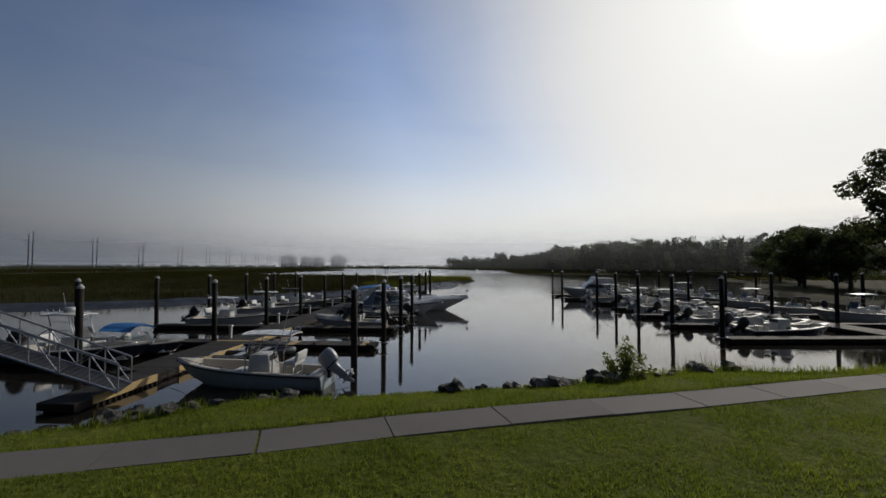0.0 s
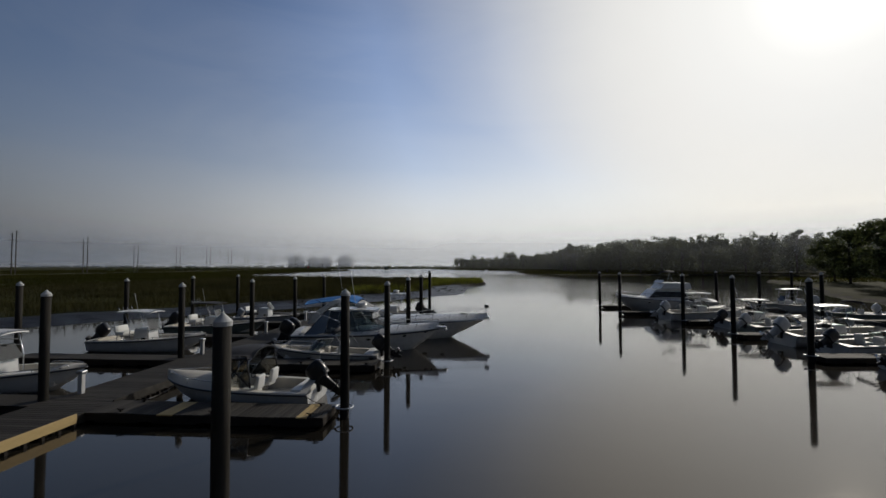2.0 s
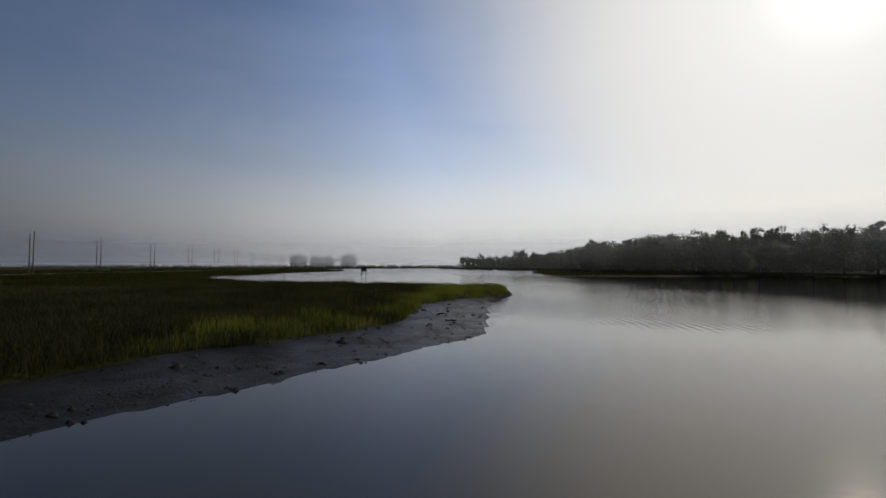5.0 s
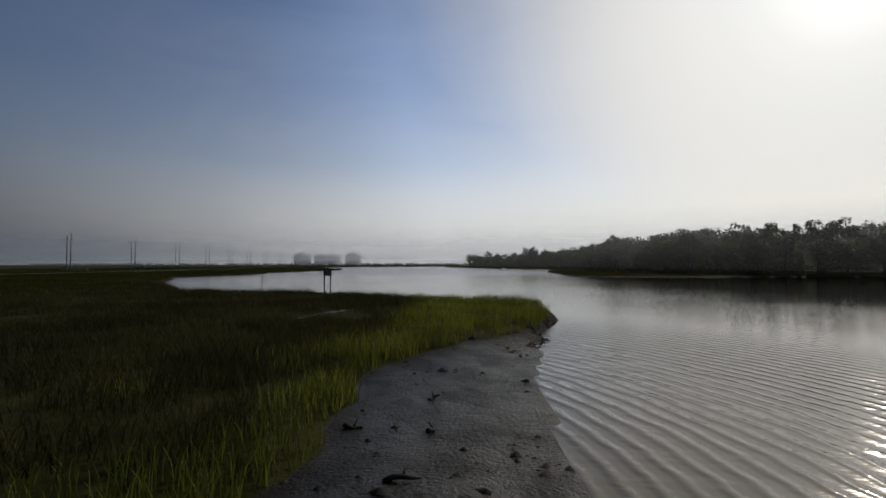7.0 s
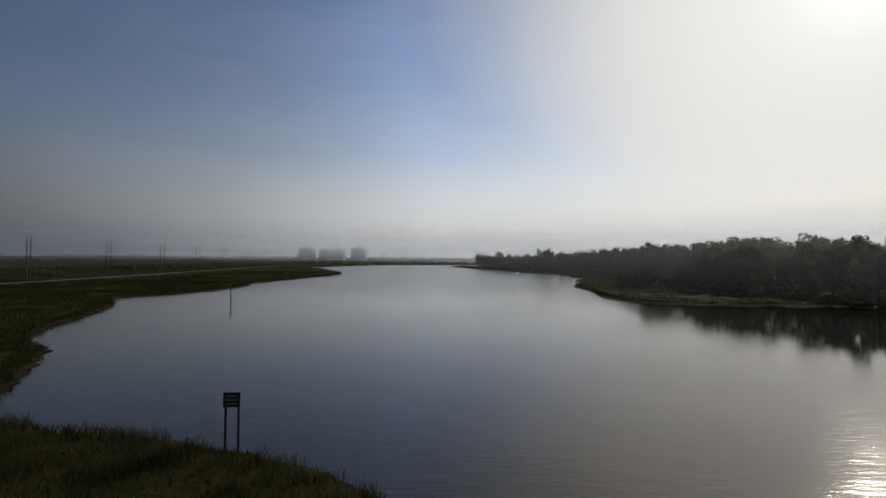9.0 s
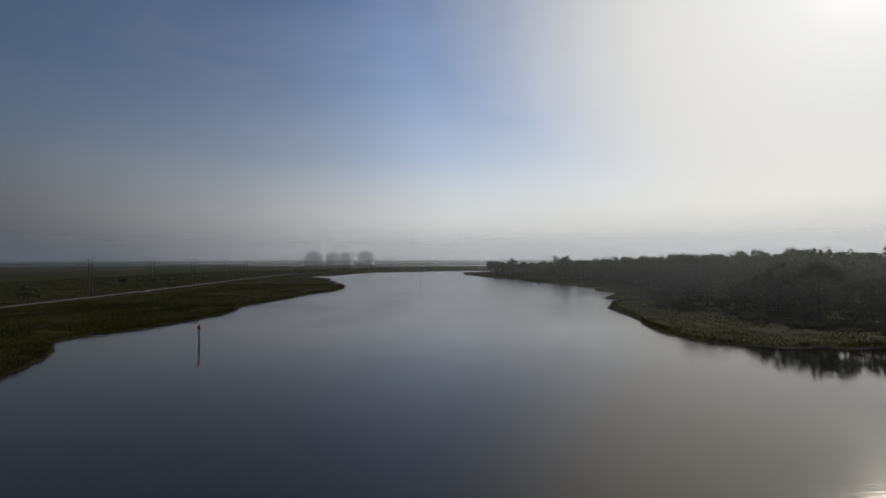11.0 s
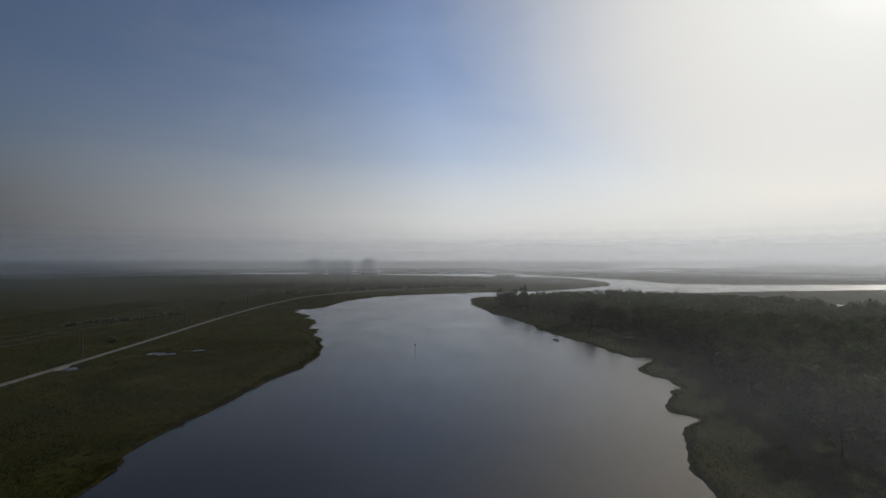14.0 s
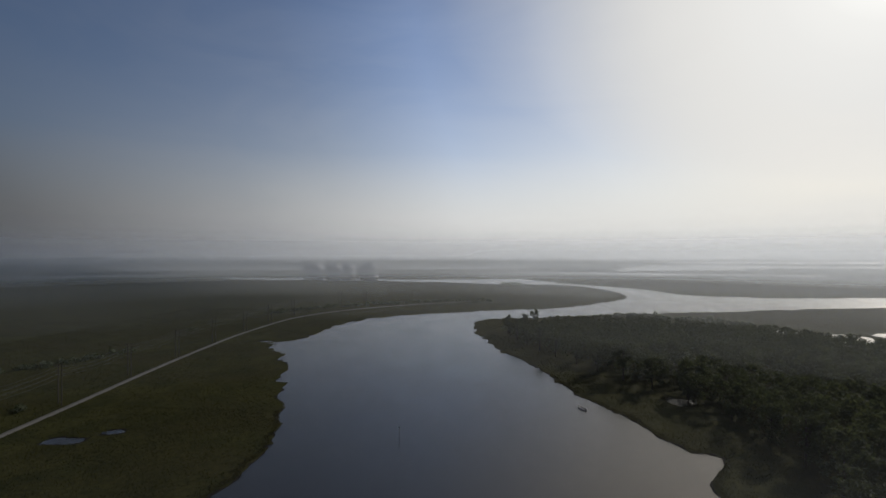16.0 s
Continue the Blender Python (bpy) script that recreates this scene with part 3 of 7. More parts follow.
M_LAWNBLADE = leaf_material("lawn_blade", (0.085, 0.125, 0.020), (0.235, 0.275, 0.052), 0.8, 0.55)
M_MARSHBLADE = leaf_material("cordgrass_blade", (0.013, 0.0135, 0.006), (0.062, 0.057, 0.025), 0.12, 0.35)
M_TIPBLADE = leaf_material("fresh_cordgrass_blade", (0.036, 0.048, 0.010), (0.21, 0.22, 0.045), 0.2, 0.42)
M_TUSSOCK = leaf_material("salt_marsh_blade", (0.022, 0.024, 0.006), (0.068, 0.064, 0.016), 0.03, 0.48, 0.12)
M_DRYBLADE = leaf_material("dry_reed_blade", (0.05, 0.05, 0.02), (0.15, 0.13, 0.05), 0.8, 0.3)
M_PINE = leaf_material("wood_foliage", (0.070, 0.082, 0.052), (0.112, 0.128, 0.080), 0.05, 0.44, 0.12)
M_OAK = leaf_material("oak_foliage", (0.038, 0.048, 0.030), (0.095, 0.115, 0.064), 0.3, 0.45)
M_PINENEAR = leaf_material("pine_needles", (0.062, 0.073, 0.046), (0.104, 0.118, 0.072), 0.05, 0.4, 0.15)
M_BUSH = leaf_material("bush_leaf", (0.09, 0.12, 0.03), (0.24, 0.26, 0.08), 3.0, 0.5)
M_BARK = material("tree_bark", (0.055, 0.045, 0.036), 0.9, vary=0.4, scale=4, bump=0.03, bump_scale=8, stretch=(1, 1, 0.3))


def scatter(seed, count, x0, x1, y0, y1):
    r = np.random.default_rng(seed)
    return r.uniform(x0, x1, count), r.uniform(y0, y1, count)


# mown lawn, thinner further off; none grows through the path
x, y = scatter(1, 330000, -8, 13, -1.6, 6.6)
d = shore(x, y)
edge = -0.325 + np.abs(y - np.interp(x, *PATH_LINE)) * 0.972
keep = (d > 1.38 + 0.2 * smooth_noise(x, y, 1.4, 31)) & (edge > 0.02)
x, y = x[keep], y[keep]
rise = 1 + 0.9 * np.clip((1.9 - shore(x, y)) / 0.8, 0, 1)
middle = np.interp(x, *PATH_LINE)
rise *= 1 + 1.1 * ((y > middle) & (edge[keep] < 0.14))
rise *= 1 + 0.5 * smooth_noise(x, y, 2.2, 33) * (rise < 1.5)
blades("lawn_grass", x, y, height(x, y) - 0.01, 0.042 * rise, 0.013, M_LAWNBLADE, "short mown green lawn grass", "grass", 2, lean=0.7, parts=1)
# rank weeds at the water's edge
x, y = scatter(5, 60000, -9, 15, 1, 9)
d = shore(x, y)
keep = (d > 0.5) & (d < 1.75) & (smooth_noise(x, y, 0.9, 3) > 0.15)
x, y = x[keep], y[keep]
blades("bank_weeds", x, y, height(x, y) - 0.02, 0.17, 0.014, M_LAWNBLADE, "rank green weeds on the river bank", "weeds", 6, lean=0.6)
x, y = scatter(7, 900, 5.3, 7.6, 4.8, 5.35)
blades("reeds", x, y, height(x, y) - 0.03, 0.5, 0.007, M_DRYBLADE, "thin dry reeds on the river bank", "reeds", 8, lean=0.3)

# cordgrass of the spit and the near marsh
x, y = scatter(11, 620000, -75, 15, 38, 158)
near = np.clip(1.35 - (np.abs(x + 2) / 55) - np.clip((np.abs(y - 105) - 30) / 60, 0, 1), 0.12, 1)
r = np.random.default_rng(3)
inland = shore(x, y) - mud_width(x, y)
keep = (inland > 0.0) & (r.random(len(x)) < near)
x, y, inland = x[keep], y[keep], inland[keep]
clump = 0.5 + 0.5 * smooth_noise(x, y, 0.55, 12)
bare = smooth_noise(x, y, 0.16, 13)
creek = np.hypot((x + 8.3 + 0.8 * np.sin(y * 0.9)) / 1.1, (y - 116) / 4.0)
keep = (clump + r.uniform(-0.3, 0.3, len(x)) > np.where(y < 112, 0.2, 0.36)) & ((bare > -0.62) | (inland < 2.5) | (y < 112)) & (creek + r.uniform(-0.15, 0.15, len(x)) > 1)
x, y, inland, clump = x[keep], y[keep], inland[keep], clump[keep]
tall = (0.80 + 0.5 * np.exp(-inland / 4.0)) * (0.6 + 0.6 * clump)
tall *= np.where((np.abs(x + 14.6) < 1.8) & (y > 134.5) & (y < 142), 0.4, 1.0)
# fresh growth at the tip and along the mud, matted olive turf behind it
fresh = (x + 2.0 + 3.0 * smooth_noise(x, y, 0.12, 19) + r.normal(0, 0.7, len(x)) > 0) & (y > 98)
fresh |= (y > 74 + 4 * smooth_noise(x, y, 0.15, 43)) & (inland + 4.5 * smooth_noise(x, y, 0.3, 41) + r.normal(0, 0.6, len(x)) < 3.0) & (y < 112)
for pick, mat, grow, label in ((fresh, M_TIPBLADE, 0.76, "tall fresh green cordgrass at the spit's tip"), (~fresh, M_MARSHBLADE, 0.8, "matted olive-brown cordgrass on the muddy spit")):
    blades("cordgrass", x[pick], y[pick], height(x[pick], y[pick]) - 0.03, tall[pick] * grow, 0.030, mat, label, "marsh grass", 12, lean=0.45 if mat == M_TIPBLADE else 0.75)
# coarser tussocks over the wide marsh and its banks
for seed, count, area, tall, wide in ((21, 230000, (-260, -20, 38, 330), 0.55, 0.15), (22, 190000, (-190, 40, 130, 480), 0.5, 0.18), (23, 210000, (40, 200, 120, 560), 0.5, 0.18), (25, 120000, (-420, 60, 300, 860), 0.7, 0.34), (26, 70000, (0, 480, 380, 900), 0.7, 0.34)):
    x, y = scatter(seed, count, *area)
    inland = shore(x, y) - mud_width(x, y)
    clump = 0.5 + 0.5 * smooth_noise(x, y, 0.10, 14) + 0.35 * smooth_noise(x, y, 0.35, 15)
    keep = (inland > 0.0) & (clump > 0.12) & (y > 30) & ~((x > 60) & (x < 66) & (y < 30))
    if seed == 21:
        keep &= ~((x > -70) & (y < 150))
    x, y, clump, inland = x[keep], y[keep], clump[keep], inland[keep]
    blades("marsh_tussocks", x, y, height(x, y) - 0.03, tall * (0.6 + 0.6 * clump + 0.4 * np.exp(-inland / 3.0)), wide, M_TUSSOCK, "green and brown tussocks of salt marsh grass", "marsh grass", seed, lean=0.6, parts=1)

# a ragged dark fringe of taller grass hangs over the eroded banks
for seed, count, area in ((27, 330000, (-125, -25, 140, 480)), (28, 460000, (40, 215, 205, 560))):
    x, y = scatter(seed, count, *area)
    inland = shore(x, y) - mud_width(x, y)
    ragged = smooth_noise(x, y, 0.3, 45)
    keep = (inland > -0.15) & (inland < 2.2 + 1.6 * ragged)
    x, y, ragged = x[keep], y[keep], ragged[keep]
    blades("bank_fringe", x, y, height(x, y) - 0.05, 0.95 + 0.35 * ragged, 0.10, M_MARSHBLADE, "dark ragged cordgrass fringe along the eroded bank", "marsh grass", seed, lean=0.7, parts=1)


def leaf_cloud(r, centres, radii, count, size):
    """Random small leaf quads thrown round cluster centres: corners (n*4, 3)."""
    k = r.integers(0, len(centres), count)
    v = r.normal(size=(count, 3))
    v /= np.linalg.norm(v, axis=1, keepdims=True)
    p = centres[k] + v * (radii[k] * r.uniform(0.45, 1.0, count) ** 0.6)[:, None] * np.array([1, 1, 0.75])
    out = v + 0.55 * r.normal(size=(count, 3)) + np.array([0, 0, 0.35])
    a = np.cross(out, r.normal(size=(count, 3)))
    a /= np.linalg.norm(a, axis=1, keepdims=True)
    b = np.cross(out, a)
    b /= np.linalg.norm(b, axis=1, keepdims=True)
    s = size * r.uniform(0.6, 1.3, count)[:, None]
    return np.stack([p - a * s, p + b * s * 0.55, p + a * s, p - b * s * 0.55], 1).reshape(-1, 3)


def crown_clusters(r, tall, wide, n, low=0.35, pine=False):
    """Where a crown's leaf masses sit: centres and radii, for a tree at the origin."""
    c, rad = [], []
    for i in range(n):
        t = r.uniform(low, 0.95)
        spread = wide * (math.sin(math.pi * min(1, (t - low * 0.6) / (1.02 - low * 0.6))) ** 0.6 if not pine else (0.35 + 0.65 * math.sin(math.pi * (t - low) / (1.0 - low) * 0.85 + 0.3)))
        q = r.uniform(0, 2 * math.pi)
        d = spread * r.uniform(0.35, 0.95)
        c.append((d * math.cos(q), d * math.sin(q), t * tall))
        rad.append(wide * r.uniform(0.24, 0.42))
    return np.array(c), np.array(rad)


def tree(name, place, tall, wide, seed, leaves, size, mat, label, n=16, low=0.35, pine=False, category="tree"):
    r = np.random.default_rng(seed)
    top = empty(name, pose(*place), label, category)
    c, rad = crown_clusters(r, tall, wide, n, low, pine)
    bm = bmesh.new()
    base = tall * 0.021 + 0.05
    lean = r.uniform(-0.4, 0.4, 2)
    spine = [(lean[0] * k / 5, lean[1] * k / 5, tall * 0.88 * k / 5 - (0.3 if k == 0 else 0)) for k in range(6)]
    tube(bm, spine, base, 8, base * 0.25)
    for i in range(min(n, 9)):
        z0 = max(tall * low * 0.7, c[i][2] - tall * 0.2)
        s = Vector((lean[0] * z0 / tall, lean[1] * z0 / tall, z0))
        e = Vector(c[i])
        tube(bm, [s, s.lerp(e, 0.5) + Vector((0, 0, -0.04 * tall)), e], base * 0.4, 5, base * 0.1)
    part("trunk", bm, M_BARK, top, "dark bare trunk and limbs", smooth=True)
    v = leaf_cloud(r, c, rad, leaves, size)
    quick_mesh("crown", v, np.arange(len(v)).reshape(-1, 4), mat, top)
    return top


def ground_z(x, y):
    return max(0.0, float(height(np.array([float(x)]), np.array([float(y)]))[0]))


# the near trees on the east bank and the bank bush
for k, (x, y, tall, wide) in enumerate(((70, 77, 12.5, 5.2), (75, 84, 11.5, 5.0), (78, 76, 13, 5.5), (70, 68, 10.5, 4.6), (84, 94, 12.5, 5.5), (77, 62, 12, 5.0), (92, 110, 12, 5.2), (101, 124, 11, 5.0))):
    tree("oak_tree", (x, y, ground_z(x, y)), tall, wide, 40 + k, 5200, 0.27, M_OAK, "dense dark green live oak at the river's edge", n=26, low=0.16)
tree("oak_tree", (70.5, 61, ground_z(70, 61)), 21.5, 7.5, 55, 6500, 0.33, M_OAK, "tall open-crowned tree against the pale sky", n=22, low=0.42)


def build_bush():
    r = np.random.default_rng(9)
    top = empty("bush", pose(4.05, 4.35, ground_z(4.05, 4.35) - 0.03) @ Matrix.Scale(0.74, 4), "loose leafy green bush on the river bank", "bush")
    bm = bmesh.new()
    cs, rs = [], []
    for k in range(22):
        q, d = r.uniform(0, 2 * math.pi), r.uniform(0.1, 0.62)
        e = Vector((d * math.cos(q), d * math.sin(q), 1.45 * (1 - 0.5 * (d / 0.62) ** 2) * r.uniform(0.6, 1.0)))
        tube(bm, [(0.04 * math.cos(q), 0.04 * math.sin(q), 0), e * 0.55 + Vector((0, 0, 0.1)), e], 0.012, 5, 0.004)
        for t in (0.5, 0.7, 0.85, 1.0):
            cs.append(tuple(e * t + Vector((0, 0, 0.1 * (1 - t)))))
            rs.append(0.13)
    part("stems", bm, M_BARK, top, "thin woody stems")
    v = leaf_cloud(r, np.array(cs), np.array(rs), 2600, 0.035)
    quick_mesh("leaves", v, np.arange(len(v)).reshape(-1, 4), M_BUSH, top)
    for k, (x, y, h) in enumerate(((0.5, 3.85, 0.42), (-1.0, 3.5, 0.3), (4.7, 4.6, 0.3), (3.4, 4.15, 0.36), (1.6, 3.95, 0.25))):
        w = empty("weed", pose(x, y, ground_z(x, y) - 0.03), "spindly green weed on the bank", "weed", group="weeds on the bank")
        bm = bmesh.new()
        cs = []
        for j in range(9):
            q = r.uniform(0, 2 * math.pi)
            e = Vector((0.3 * h * math.cos(q), 0.3 * h * math.sin(q), h * r.uniform(0.6, 1.1)))
            tube(bm, [(0, 0, 0), e * 0.5 + Vector((0, 0, 0.05)), e], 0.006, 4, 0.003)
            cs += [tuple(e * t) for t in (0.4, 0.6, 0.8, 1.0)]
        part("stems", bm, M_BUSH, w)
        v = leaf_cloud(r, np.array(cs), np.full(len(cs), 0.08 * h / 0.5), 500, 0.028)
        quick_mesh("leaves", v, np.arange(len(v)).reshape(-1, 4), M_BUSH, w)


build_bush()

# ---- the wood on the east bank ----
WOOD = bank("96,322 98,345 106,393 118,440 116,485 98,530 62,593 26,680 22,706 80,762 160,784 210,762 262,735 285,640 300,520 330,400 340,228 262,226 225,232 190,240 165,248 136,256 122,282 106,306")


def build_wood():
    r = np.random.default_rng(77)
    kinds = []
    for k in range(8):
        c, rad = crown_clusters(r, 1.0, 0.30, 14, 0.10 if k % 3 else 0.16, pine=k % 3 == 0)
        # a domed top mass and lower skirts give each crown its own round outline
        c = np.concatenate([c, [[0.03, 0, 0.88], [-0.12, 0.06, 0.78], [0.13, -0.05, 0.76]]])
        rad = np.concatenate([rad * 0.95, [0.11, 0.13, 0.13]])
        kinds.append(leaf_cloud(r, c, rad, 560, 0.033))
    gx, gy = np.meshgrid(np.arange(15, 345, 9.6), np.arange(222, 800, 9.6))
    x = gx.ravel() + r.uniform(-3.6, 3.6, gx.size)
    y = gy.ravel() + r.uniform(-3.6, 3.6, gx.size)
    keep = signed_distance(x, y, WOOD) + 6 * smooth_noise(x, y, 0.04, 21) < -1
    x, y = x[keep], y[keep]
    z = height(x, y)
    hill = 1 + 0.10 * smooth_noise(x, y, 0.018, 22) + 0.12 * smooth_noise(x, y, 0.05, 23)
    tall = 19.5 * hill * r.uniform(0.84, 1.12, len(x)) * (1 + 0.08 * np.clip((x - 115) / 40, 0, 1)) * (1 - 0.35 * np.clip((y - 540) / 150, 0, 1))
    out = []
    for i in range(len(x)):
        q = r.uniform(0, 2 * np.pi)
        v = kinds[i % 8]
        w = (0.45 * tall[i] + 9.0) * r.uniform(0.85, 1.2)
        out.append(np.stack([x[i] + (v[:, 0] * np.cos(q) - v[:, 1] * np.sin(q)) * w, y[i] + (v[:, 0] * np.sin(q) + v[:, 1] * np.cos(q)) * w, z[i] + v[:, 2] * tall[i]], -1))
    v = np.concatenate(out)
    tagged(quick_mesh("woodland", v, np.arange(len(v)).reshape(-1, 4), M_PINE), "dense dark green wood on the low river bank", "woodland", kind="stuff")
    # trees of the wood's front rows, one by one
    models = [tree("pine_tree", (0, 0, -50), 15 + k, 4.6, 90 + k, 2300, 0.33, M_PINENEAR, "dark green pine at the edge of the wood", n=18, low=0.22 + 0.05 * k, pine=k % 2 == 0) for k in range(4)]
    rows = bank("104,315 112,306 98,330 117,296 125,285 131,271 138,262 147,257 156,254 167,251 178,248 190,245 203,242 216,238 230,236 100,345 101,352 103,362 104,372 106,385 110,402 117,420 120,441 121,462 118,486 108,508 98,531 87,548 76,567 66,585 55,607 46,628 38,650 31,668 26,688 25,702 34,716 43,729 55,742")
    for k, (a, b) in enumerate(rows):
        s = 0.9 + 0.35 * ((k * 37) % 17) / 17
        t = models[k % 4]
        m = pose(a, b, ground_z(a, b) - 0.1, 0, 0, k * 47) @ Matrix.Scale(s, 4)
        if k < 4:
            t.matrix_world = m
        else:
            copy_thing(t, m)
    for o in scene.objects:
        if o.name.startswith("pine_tree"):
            o["group"] = "pines at the wood's edge"


build_wood()


def far_belt(label, places, tall, seed):
    """Low far tree belts: clumped leaf masses along a line."""
    r = np.random.default_rng(seed)
    out = []
    for (ax, ay), (bx, by) in zip(places, places[1:]):
        n = int(math.hypot(bx - ax, by - ay) / (tall * 0.6)) + 1
        for k in range(n):
            u = r.random()
            c = np.array([[ax + (bx - ax) * u + r.normal() * tall, ay + (by - ay) * u + r.normal() * tall, 0.4 + tall * 0.4 * (0.6 + 0.4 * r.random())]])
            out.append(leaf_cloud(r, c, np.array([tall * 0.62]), 26, tall * 0.3))
    v = np.concatenate(out)
    v[:, 2] = np.maximum(v[:, 2], 0.1)
    tagged(quick_mesh("far_trees", v, np.arange(len(v)).reshape(-1, 4), M_PINE), label, "trees", kind="stuff")


far_belt("low tree clump on the far marsh point", bank("40,1330 70,1340 95,1345"), 9, 201)
far_belt("hazy far tree belt along the horizon", bank("-2600,2700 -1500,2900 -600,3000 200,3050 600,3300"), 16, 202)
far_belt("hazy far tree belt along the horizon", bank("700,1700 1000,1650 1500,1750"), 10, 203)
far_belt("hazy far tree belt along the horizon", bank("1100,2150 1700,2250 2300,2200"), 14, 204)
far_belt("dark shrubs on the open marsh", bank("-330,520 -300,560 -290,600"), 4, 205)
far_belt("dark shrubs on the open marsh", bank("-280,820 -200,900 -90,960 20,980"), 5, 206)
for k, (a, b) in enumerate(bank("-330,330 -262,378 -310,420 -240,470 -300,690")):
    far_belt("single dark shrub on the open marsh", [(a, b), (a + 5, b + 3)], 3.2, 210 + k)

# ---- docks ----
DOCK_O, DOCK_TURN = Vector((-2.45, 13.25, 0)), -4.03
BAY, DECK = 6.13, 0.29


def west(a, s, z=0, turn=0):
    """A place by the west dock: a metres right of the outer pilings, s metres along the dock."""
    return pose(DOCK_O.x, DOCK_O.y, 0, 0, 0, DOCK_TURN) @ pose(a, s, z, 0, 0, turn)


def piling(m, tall, r=0.135):
    top = empty("piling", m, "dark tarred timber piling with a pale pointed cap", "piling", group="mooring pilings")
    bm = bmesh.new()
    prof = [(-1.6, 1.05), (0.0, 1.05), (0.35, 1.0), (tall * 0.5, 0.97), (tall, 0.92)]
    tube(bm, [(0.012 * math.sin(z * 1.7), 0.012 * math.cos(z * 1.3), z) for z, q in prof], r, 14, r * 0.92)
    part("post", bm, M_PILE, top, smooth=True)
    bm = bmesh.new()
    rings = [(r * 0.98, tall - 0.05), (r * 0.99, tall + 0.015), (0.012, tall + 0.14)]
    loops = [[bm.verts.new((q * math.cos(2 * math.pi * i / 20), q * math.sin(2 * math.pi * i / 20), z)) for i in range(20)] for q, z in rings]
    for a, b in zip(loops, loops[1:]):
        for i in range(20):
            bm.faces.new((a[i], a[(i + 1) % 20], b[(i + 1) % 20], b[i]))
    bm.faces.new(loops[-1])
    bm.faces.new(loops[0][::-1])
    part("cap", bm, M_CAP, top, "pale grey cone cap")
    return top


def add_hoop(ob, z=DECK + 0.02):
    bm = bmesh.new()
    n, r, q = 20, 0.24, 0.022
    tube(bm, [(r * math.cos(2 * math.pi * i / n), r * math.sin(2 * math.pi * i / n), z) for i in range(n + 1)], q, 6)
    tube(bm, [(-r, 0, z), (-r - 0.12, 0, z)], 0.03, 6)
    part("guide_hoop", bm, M_ALU, ob, "steel guide hoop")


def plank_mesh(name, length, wide, thick, mat):
    bm = bmesh.new()
    box(bm, -length / 2, length / 2, -wide / 2, wide / 2, -thick, 0, 0.006)
    me = bpy.data.meshes.new(name)
    bm.to_mesh(me)
    bm.free()
    me.materials.append(mat)
    return me


def cleat(parent, a, s):
    bm = bmesh.new()
    tube(bm, [(a - 0.11, s, DECK + 0.075), (a, s, DECK + 0.06), (a + 0.11, s, DECK + 0.075)], 0.014, 6)
    box(bm, a - 0.035, a + 0.035, s - 0.018, s + 0.018, DECK, DECK + 0.06)
    part("cleat", bm, M_FASCIA, parent, "black iron mooring cleat")


